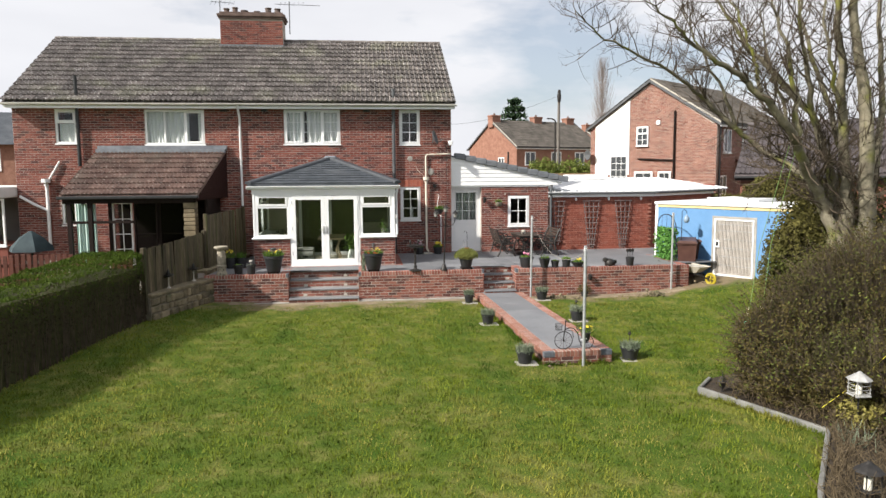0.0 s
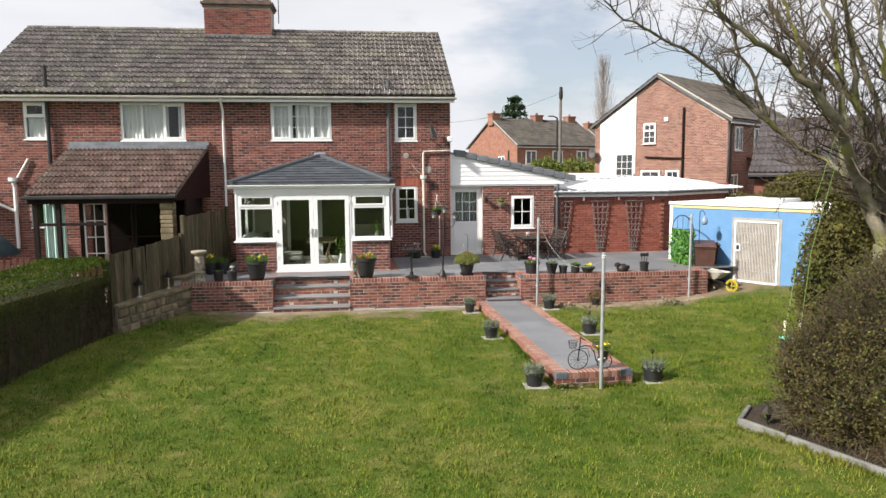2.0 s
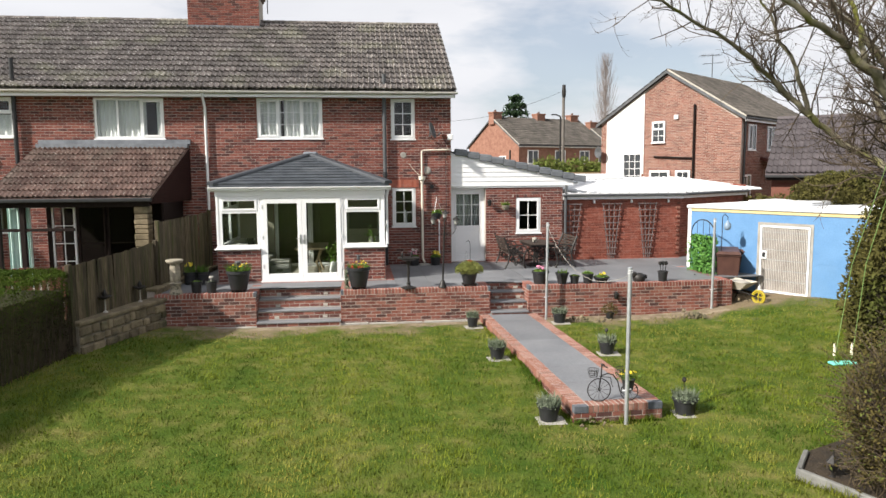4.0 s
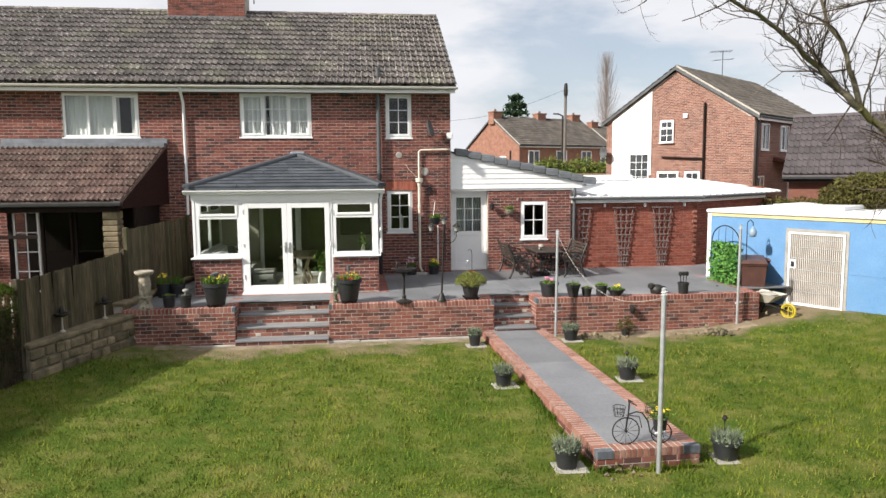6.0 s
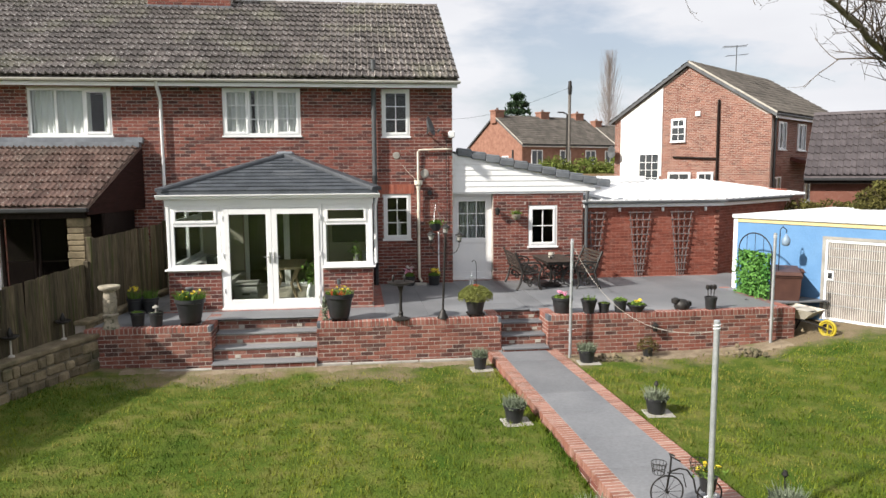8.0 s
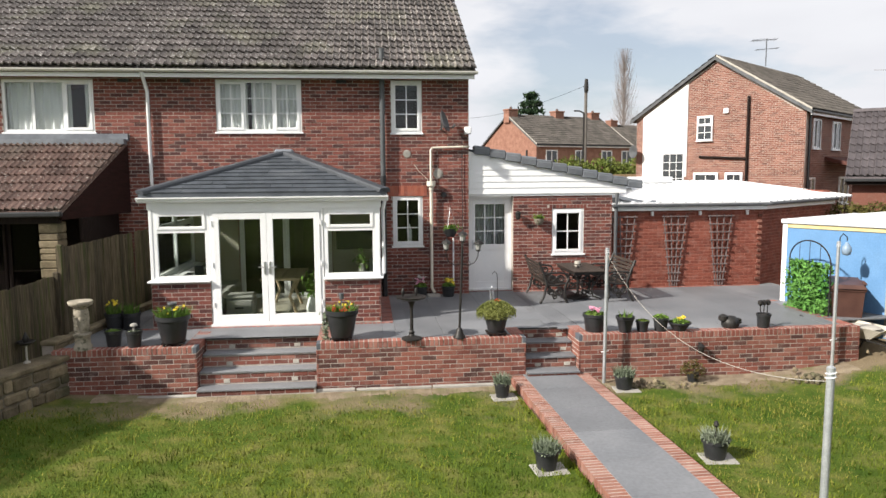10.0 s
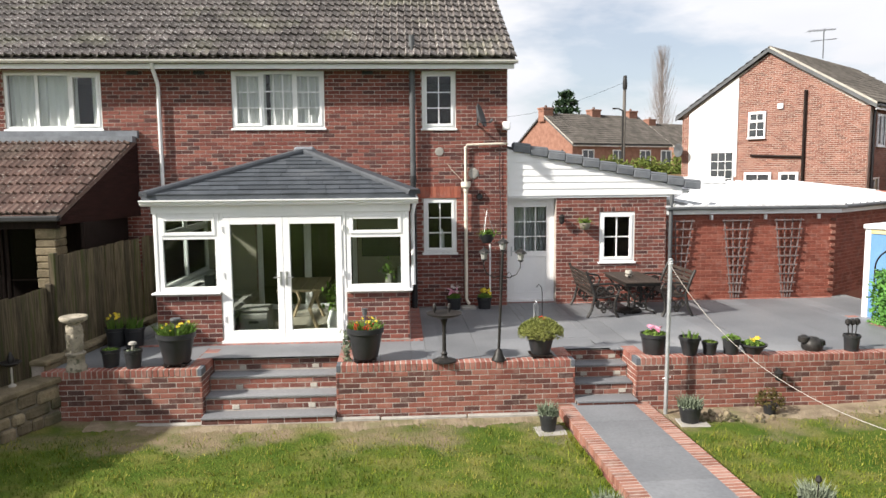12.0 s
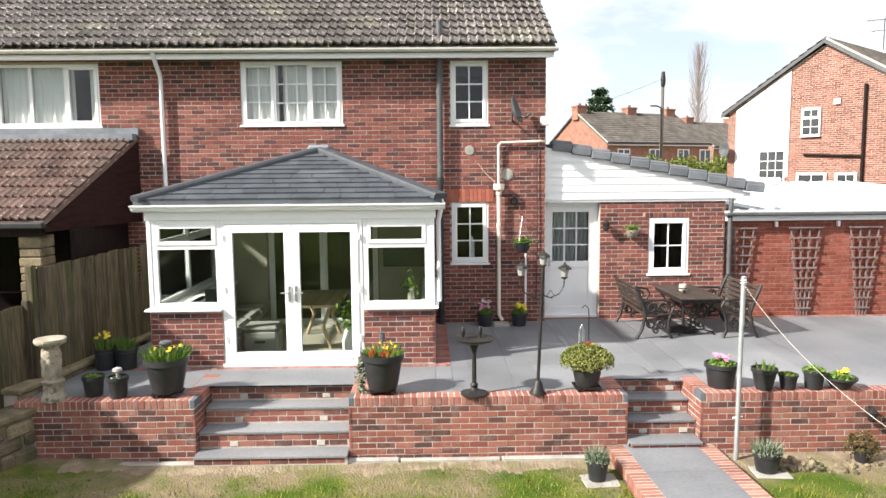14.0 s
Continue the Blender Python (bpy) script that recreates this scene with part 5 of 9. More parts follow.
# ---- boundary: fence, stone wall ----
def fence_run(pts, h0, h1, z0, z1, label):
    """Feather-edge boards between two plan points, tops from h0 to h1."""
    f = thing("garden_fence", label, "fence", "boundary fence")
    a, b = Vector(pts[0]), Vector(pts[1])
    L = (b - a).length
    ang = math.degrees(math.atan2(b.y - a.y, b.x - a.x))
    m = pose(a.x, a.y, 0, 0, 0, ang)
    n = int(L / 0.105)
    for i in range(n):
        t = i / n
        top, bot = h0 + (h1 - h0) * t + random.uniform(-0.012, 0.012), z0 + (z1 - z0) * t
        x = i * L / n
        s = Shape().add([(0, 0, 0), (0.115, -0.012, 0), (0.115, 0.004, 0), (0, 0.004, 0), (0, 0, 1), (0.115, -0.012, 1), (0.115, 0.004, 1), (0, 0.004, 1)], [(3, 2, 1, 0), (4, 5, 6, 7), (0, 1, 5, 4), (1, 2, 6, 5), (2, 3, 7, 6), (3, 0, 4, 7)])
        s.v = [(p[0], p[1], bot + p[2] * (top - bot)) for p in s.v]
        part("board", s, FENCE_WOOD, f, m=m @ pose(x, 0, 0, random.uniform(-1.5, 1.5), random.uniform(-0.8, 0.8), 0))
    for t in (0.0, 0.97):
        part("post", Shape().bevel_box(-0.045, 0.045, -0.06, 0.04, z0 + (z1 - z0) * t - 0.3, h0 + (h1 - h0) * t + 0.05, 0.01), FENCE_WOOD, f, m=m @ pose(t * L, 0, 0))
    return f


FA, FB, FC = (-7.85, 16.3), (-7.12, 19.36), (-6.6, 22.6)
fence_run((FA, FB), 0.95, 1.1, -0.2, -0.12, "low weathered grey-brown feather-edge fence panel on a stone wall")
fence_run(((-7.09, 19.3), FC), 1.53, 1.60, 0.02, 0.1, "tall weathered grey-brown feather-edge fence panel")


def build_stone_wall():
    w = thing("stone_wall", "low pale rubble stone wall with a flat coping under the fence", "garden wall", kind="structure")
    a, b = Vector(FA), Vector((-6.95, 18.75))
    L = (b - a).length
    m = pose(a.x + 0.12, a.y, 0, 0, 0, math.degrees(math.atan2(b.y - a.y, b.x - a.x)))
    part("wall_core", Shape().box(0, L, 0, 0.3, -1.0, -0.14, m), material("old lime mortar", (0.12, 0.105, 0.08), (0.2, 0.175, 0.135), 9, 0.95, 0.5), w)
    part("coping", Shape().bevel_box(-0.02, L, -0.05, 0.34, -0.14, -0.06, 0.015), WALL_STONE, w, m=m)
    z = -0.86
    while z < -0.18:
        h = random.uniform(0.12, 0.24)
        h = min(h, -0.145 - z)
        x = 0.0
        while x < L - 0.05:
            l = min(random.uniform(0.14, 0.42), L - x)
            part("stone", Shape().bevel_box(x + random.uniform(0.006, 0.02), x + l - random.uniform(0.006, 0.02), -0.03 - random.uniform(0, 0.03), 0.05, z + random.uniform(0.004, 0.016), z + h - random.uniform(0.004, 0.016), random.uniform(0.018, 0.035)), WALL_STONE, w, m=m @ pose(0, 0, 0, 0, random.uniform(-0.6, 0.6), 0))
            x += l
        z += h
    # the same wall goes on beside the terrace
    m2 = pose(-7.06, 18.8, 0, 0, 0, math.degrees(math.atan2(3.8, 0.5)))
    part("wall_core", Shape().box(0, 4.0, 0.0, 0.25, -1, 0.07), MORTAR, w, m=m2)
    part("coping", Shape().bevel_box(-0.03, 4.0, -0.07, 0.3, 0.07, 0.14, 0.015), WALL_STONE, w, m=m2)
    x = 0.0
    while x < 3.8:
        l = random.uniform(0.2, 0.4)
        part("stone", Shape().bevel_box(x + 0.006, x + l - 0.006, -0.03 - random.uniform(0, 0.015), 0.05, -0.05, 0.064, 0.015), WALL_STONE, w, m=m2)
        x += l


build_stone_wall()


# ---- neighbouring house on the right ----
def gable_house(name, label, ridge_mid, gd, hw, rl, eave, ridge, brickm, mortarm, z0=-1.2, overhang=0.25, roofm=None, pieces=True):
    """A gabled house. ridge_mid: plan point under the apex of the gable that is seen; gd: unit plan vector along the gable wall
    (to its right); hw: half its width; rl: the ridge's length back from the gable. Returns the thing and its local pose."""
    gd = Vector((*gd, 0)).normalized()
    m = Matrix.Translation((*ridge_mid, 0)) @ pose(0, 0, 0, 0, 0, math.degrees(math.atan2(gd.y, gd.x)))
    h = thing(name, label, "house", m=m)
    s = Shape().box(-hw, hw, 0.012, 0.3, z0, eave).prism([(-hw, eave), (hw, eave), (0, ridge - 0.1)], 0.012, 0.3, "y")
    s.box(-hw, -hw + 0.3, 0.3, rl, z0, eave).box(hw - 0.3, hw - 0.012, 0.3, rl, z0, eave).box(-hw + 0.3, hw - 0.3, rl - 0.3, rl, z0, eave).prism([(-hw, eave), (hw, eave), (0, ridge - 0.1)], rl - 0.3, rl, "y")
    w = part("wall", s, mortarm if pieces else brickm, h)
    if pieces:
        def out(u, z):
            return abs(u - hw) > (ridge - 0.15 - z - z0) / (ridge - eave) * hw
        lay_bricks(w, pose(-hw, 0.012, z0), 2 * hw, ridge - z0, brickm, skip=out)
        lay_bricks(w, pose(hw - 0.012, 0, z0, 0, 0, 90), rl, eave - z0, brickm)
    k = (ridge - eave) / hw
    o = overhang
    r = Shape()
    for sg in (-1, 1):
        r.prism([(sg * (hw + o), eave - k * o), (0, ridge), (0, ridge + 0.1), (sg * (hw + o), eave - k * o + 0.1)], -0.12, rl + 0.12, "y")
    roof = part("roof", r, roofm or ROOF_TILE, h, "grey-brown tiled roof")
    sl = math.hypot(hw + o, k * (hw + o))
    for sg in (-1, 1):
        if sg == 1:
            lay_tiles(roof, basis((hw + o, -0.12, eave - k * o + 0.1), (0, 1, 0), (-1, 0, k)), rl + 0.24, sl, 0.30, 0.34, roofm or ROOF_TILE)
        else:
            lay_tiles(roof, basis((-hw - o, rl + 0.12, eave - k * o + 0.1), (0, -1, 0), (1, 0, k)), rl + 0.24, sl, 0.30, 0.34, roofm or ROOF_TILE)
    bb = Shape()
    for sg in (-1, 1):
        bb.prism([(sg * (hw + o), eave - k * o - 0.06), (0, ridge - 0.06), (0, ridge + 0.08), (sg * (hw + o), eave - k * o + 0.08)], -0.17, -0.125, "y")
    part("bargeboard", bb, GREY_PIPE, h)
    part("verge_strip", Shape().prism([(hw + o, eave - k * o + 0.085), (0.05, ridge + 0.06), (0.05, ridge + 0.14), (hw + o, eave - k * o + 0.165)], -0.16, -0.1, "y"), CONCRETE_PALE, h, "pale mortar verge")
    part("gutter", Shape().bevel_box(hw + o - 0.02, hw + o + 0.1, -0.1, rl + 0.1, eave - k * o + 0.0, eave - k * o + 0.09, 0.02), BLACK_PLASTIC, h)
    part("fascia", Shape().box(hw + o - 0.06, hw + o - 0.022, -0.1, rl + 0.1, eave - k * o - 0.1, eave - k * o + 0.08), UPVC, h)
    return h


def build_neighbour():
    h = gable_house("neighbouring_house", "two-storey pale red brick gabled house with a white rendered panel", (12.6, 36.9), (2.32, -2.87), 3.69, 9.5, 5.1, 7.42, BRICK_PALE, MORTAR_PALE, roofm=FAR_ROOF)
    # white panel left of the apex, windows on the gable and on the long side
    k = (7.42 - 5.1) / 3.69
    part("render_panel", Shape().prism([(-3.35, 2.45), (-1.2, 2.45), (-1.2, 5.1 + k * (3.69 - 1.2) - 0.16), (-3.35, 5.1 + k * (3.69 - 3.35) - 0.16)], -0.03, 0.01, "y"), WHITE_PAINT, h, "smooth white rendered panel")
    W = [(-0.75, -0.05, 4.0, 5.05, [(0, 1, 0, 0.62, 2, 2, False), (0, 1, 0.62, 1, 2, 1, True)]), (-2.35, -1.3, 1.95, 3.5, [(0, 1, 0, 1, 3, 4, False)]), (-0.85, 0.25, 1.3, 2.62, [(0, 1, 0, 1, 2, 1, True)]), (0.55, 1.3, 1.5, 2.62, [(0, 1, 0, 1, 2, 2, True)])]
    for a, b, c, d, lt in W:
        window(h, "window", a, b, c, d, -0.07, lt, FAR_GLASS)
    sm = pose(3.69, 0, 0, 0, 0, 90)
    for a, b, c, d in ((0.8, 1.75, 3.55, 4.75), (3.2, 4.3, 3.55, 4.75), (6.8, 8.0, 3.55, 4.75), (0.4, 1.3, 1.4, 2.4), (4.4, 5.8, 1.2, 2.4)):
        window(h, "window", a, b, c, d, -0.03, [(0, 0.5, 0, 1, 1, 1, True), (0.5, 1, 0, 1, 1, 1, False)], FAR_GLASS, m=sm)
    part("downpipe", Shape().tube([(1.45, -0.06, 5.75), (1.45, -0.06, 0)], 0.06, 8), DARK_WOOD, h, "dark brown soil pipe", 40)
    part("pipe", Shape().tube([(1.42, -0.06, 3.2), (-0.6, -0.06, 3.3)], 0.05, 8), DARK_WOOD, h, "", 40)
    part("downpipe", Shape().tube([(3.8, 0.3, 5.0), (3.75, 0.3, 4.7), (3.75, 0.3, -0.5)], 0.05, 8), BLACK_PLASTIC, h, "", 40)
    part("alarm_box", Shape().bevel_box(0.4, 0.62, -0.08, 0, 5.1, 5.32, 0.02), UPVC, h)
    part("satellite_dish", Shape().lathe([(0.02, 0), (0.2, 0.04), (0.3, 0.1), (0.29, 0.11), (0.02, 0.02)], 16, (0, 0, 0), False), GREY_PIPE, h, "grey satellite dish", 40, pose(-3.6, -0.3, 3.6, 90, 0, -20))
    part("porch", Shape().prism([(3.69, 3.1), (4.9, 2.8), (4.9, 2.95), (3.69, 3.25)], 2.4, 6.0, "y"), RED_WOOD, h)
    a = Shape().tube([(0.9, 3.0, 7.3), (0.9, 3.0, 8.5)], 0.022, 6).tube([(0.25, 3.0, 8.5), (1.35, 3.0, 8.42)], 0.016, 5).tube([(0.45, 3.0, 8.08), (1.4, 3.0, 8.02)], 0.012, 5)
    for i in range(8):
        a.tube([(0.28 + i * 0.145, 2.72, 8.4 - 0.011 * i), (0.28 + i * 0.145, 3.28, 8.6 - 0.011 * i)], 0.009, 5)
    for i in range(4):
        a.tube([(0.5 + i * 0.28, 2.7, 8.0), (0.5 + i * 0.28, 3.3, 8.1)], 0.009, 5)
    part("aerial", a, GREY_PIPE, h, "rooftop television aerial")


build_neighbour()


def build_bungalow():
    """A low building whose tiled slope faces the garden."""
    b = thing("bungalow", "low brick bungalow with a dark grey tiled roof", "house", m=pose(13.3, 29.3, 0, 0, 0, -38))
    part("wall", Shape().box(0.2, 14, 0.35, 6.5, -1, 2.5).prism([(0.35, 2.5), (6.5, 2.5), (3.4, 4.5)], 0.2, 14, "x"), BRICK_PALE, b)
    rs = Shape().prism([(0.0, 2.45), (3.4, 4.75), (3.4, 4.62), (0.0, 2.33)], 0, 14.2, "x").prism([(6.8, 2.45), (3.4, 4.75), (3.4, 4.62), (6.8, 2.33)], 0, 14.2, "x")
    mauve = material("mauve-grey concrete tile", (0.075, 0.064, 0.068), (0.115, 0.1, 0.105), 3, 0.8, 0.4, vary=0.3, fine=50)
    roof = part("roof", rs, mauve, b, "mauve-grey interlocking double-roll tile roof")
    lay_tiles(roof, basis((0, 0, 2.45), (1, 0, 0), (0, 3.4, 2.3)), 14.2, math.hypot(3.4, 2.3), 0.39, 0.44, mauve, roll=0.085)
    part("ridge_tile", Shape().prism([(-0.14, -0.03), (-0.1, 0.05), (0, 0.09), (0.1, 0.05), (0.14, -0.03)], 0, 14.2, "x"), mauve, roof, m=pose(0, 3.4, 4.8))
    part("gutter", Shape().bevel_box(0, 14.2, -0.1, 0.0, 2.3, 2.4, 0.02), BLACK_PLASTIC, b)
    part("fascia", Shape().box(0, 14.2, 0.02, 0.05, 2.2, 2.34), DARK_WOOD, b)


build_bungalow()


# ---- neighbour's porch and garden ----
def build_porch():
    p = thing("porch", "neighbour's dark timber lean-to porch with a red-brown tiled roof", "porch")
    tl, tr, bl, br = Vector((-10.95, 22.97, 3.38)), Vector((-7.13, 22.97, 3.38)), Vector((-11.2, 20.5, 2.06)), Vector((-7.53, 20.5, 2.06))
    dz = Vector((0, 0, -0.08))
    r = Shape().add([bl, br, tr, tl, bl + dz, br + dz, tr + dz, tl + dz], [(0, 1, 2, 3), (7, 6, 5, 4), (4, 5, 1, 0), (5, 6, 2, 1), (6, 7, 3, 2), (7, 4, 0, 3)])
    roof = part("roof", r, PORCH_TILE, p, "red-brown roman tile roof")
    u, v = (br - bl), (tl - bl)
    base = tile_shape(0.235, 0.36, 0.05, 0.036)
    me = piece_mesh("tile", base, PORCH_TILE)
    rows, cols = 9, 16
    for i in range(rows):
        for j in range(cols):
            o = bl + v * (i / rows) + (br + (tr - br) * (i / rows) - bl - v * (i / rows)) * (j / cols)
            q = basis(o, u, v)
            ob = new("tile", me)
            ob.parent, ob.matrix_basis = roof, q @ pose(0, random.uniform(-0.005, 0.005), 0.005, 0, random.uniform(-1, 1), random.uniform(-0.6, 0.6))
    part("flashing", Shape().box(-10.95, -7.1, 22.9, 22.995, 3.38, 3.52), LEAD, p, "grey lead flashing")
    part("flashing", Shape().box(-10.95, -7.13, 22.72, 22.9, 3.30, 3.41, pose(0, 0, 0)), LEAD, p)
    part("gutter", Shape().bevel_box(-11.25, -7.48, 20.38, 20.5, 1.96, 2.05, 0.02), BLACK_PLASTIC, p)
    part("beam", Shape().bevel_box(-11.15, -7.58, 20.52, 20.66, 1.84, 1.98), DARK_WOOD, p)
    part("cheek", Shape().add([(-7.53, 20.55, 1.9), (-7.13, 22.97, 1.9), (-7.13, 22.97, 3.3), (-7.53, 20.55, 1.98), (-7.57, 20.55, 1.9), (-7.17, 22.97, 1.9), (-7.17, 22.97, 3.3), (-7.57, 20.55, 1.98)], [(0, 1, 2, 3), (7, 6, 5, 4), (0, 4, 5, 1), (1, 5, 6, 2), (2, 6, 7, 3), (3, 7, 4, 0)]), material("near-black stained boarding", (0.017, 0.008, 0.007), (0.034, 0.014, 0.012), 4, 0.85, 0.3, stretch=(1, 1, 12), spec=0.12), p, "dark brown boarded side cheek")
    for x in (-11.05, -10.5):
        part("post", Shape().bevel_box(x, x + 0.11, 20.54, 20.65, -0.5, 1.84), DARK_WOOD, p)
    part("rail", Shape().bevel_box(-11.0, -9.3, 20.56, 20.63, 1.28, 1.35), DARK_WOOD, p)
    pil = thing("stone_pillar", "pale rubble stone pillar carrying the porch roof", "pillar")
    z = -0.6
    while z < 1.83:
        h = min(random.uniform(0.1, 0.18), 1.84 - z)
        part("stone", Shape().bevel_box(-7.95 + random.uniform(0, 0.02), -7.62, 20.56, 20.95, z + 0.005, z + h - 0.005, 0.015), WALL_STONE, pil)
        z += h
    # dark glazed screen set back under the roof; porch shade tints its glass
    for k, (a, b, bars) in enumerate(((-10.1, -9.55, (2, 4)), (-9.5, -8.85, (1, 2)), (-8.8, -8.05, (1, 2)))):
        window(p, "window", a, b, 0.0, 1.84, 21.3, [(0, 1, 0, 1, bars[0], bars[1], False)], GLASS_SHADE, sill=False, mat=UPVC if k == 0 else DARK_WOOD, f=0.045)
    part("screen", Shape().box(-10.2, -10.1, 21.28, 21.38, -0.4, 1.84).box(-10.1, -7.6, 21.28, 21.38, -0.5, 0.0), DARK_WOOD, p)
    part("side_panel", Shape().box(-7.42, -7.36, 21.0, 22.9, 0.7, 1.9), DARK_WOOD, p)
    part("back_lining", Shape().box(-10.15, -9.78, 22.0, 22.05, -0.4, 1.9).box(-9.72, -7.5, 22.0, 22.05, -0.4, 1.9), DARK_WOOD, p)
    curtain(p, -10.95, -10.42, -0.1, 1.82, 20.95, 6, material("pale green curtain", (0.40, 0.56, 0.52), (0.5, 0.64, 0.6), 3, 0.9))
    part("floor", Shape().box(-11.2, -7.2, 20.5, 22.98, -0.6, -0.45), CONCRETE, p)
    # white waste pipes on the neighbour's wall
    wp = thing("waste_pipe", "white plastic waste pipes on the neighbour's brick wall", "pipe")
    part("pipe", Shape().tube([(-12.5, 22.93, 2.35), (-12.5, 22.93, 0.5)], 0.05, 10), UPVC, wp, "", 40)
    part("pipe", Shape().tube([(-13.3, 22.93, 2.0), (-12.9, 22.93, 1.75), (-12.5, 22.93, 1.55)], 0.04, 10), UPVC, wp, "", 40)
    part("pipe", Shape().tube([(-12.45, 22.93, 2.45), (-12.1, 22.95, 3.05)], 0.03, 8), UPVC, wp, "", 40)
    part("hopper", Shape().lathe([(0.05, 0), (0.06, 0.08), (0.13, 0.12), (0.13, 0.22), (0.11, 0.22)], 10, (-12.5, 22.88, 2.3), False), UPVC, wp, "", 40)
    ex = thing("side_extension", "neighbour's white-framed single-storey extension", "extension")
    part("wall", Shape().box(-17, -13.42, 22.2, 26, -0.9, 0.55), BRICK_HOUSE, ex)
    window(ex, "window", -16.8, -13.45, 0.55, 1.95, 22.2, [(0, 0.33, 0, 1, 1, 1, False), (0.33, 0.66, 0, 1, 1, 1, False), (0.66, 1, 0, 1, 1, 1, False)], GLASS_DARK)
    part("roof", Shape().bevel_box(-17.2, -13.42, 21.9, 26, 1.97, 2.3, 0.03), WHITE_PAINT, ex)
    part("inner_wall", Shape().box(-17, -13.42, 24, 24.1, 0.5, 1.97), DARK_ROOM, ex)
    # picket fence and covered parasol
    pf = thing("picket_fence", "dark brown picket fence beyond the hedge", "fence")
    for i in range(46):
        x = -15.5 + i * 0.145
        part("picket", Shape().bevel_box(x, x + 0.1, 18.9, 18.925, -0.6, 0.62 + 0.02 * math.sin(i), 0.006), RED_WOOD, pf)
    part("rail", Shape().box(-15.5, -8.9, 18.926, 18.97, 0.3, 0.38), RED_WOOD, pf)
    part("rail", Shape().box(-15.5, -8.9, 18.926, 18.97, -0.3, -0.22), RED_WOOD, pf)
    tn = thing("garden_cover", "dark blue-grey peaked fabric cover", "cover")
    part("canopy", Shape().lathe([(0.62, 0.0), (0.58, 0.12), (0.3, 0.4), (0.05, 0.56)], 6, (-12.3, 21.2, 0.5)), material("dark cover fabric", (0.02, 0.035, 0.042), (0.035, 0.055, 0.062), 5, 0.8), tn, "", 30)
    part("pole", Shape().tube([(-12.3, 21.2, -0.9), (-12.3, 21.2, 0.6)], 0.03, 8), BLACK_IRON, tn)


build_porch()


# ---- far houses, poles, trees ----
def far_window(h, a, b, c, d, m=None):
    window(h, "window", a, b, c, d, -0.04, [(0, 0.5, 0, 1, 1, 1, False), (0.5, 1, 0, 1, 1, 1, False)], FAR_GLASS, sill=False, m=m, f=0.09)


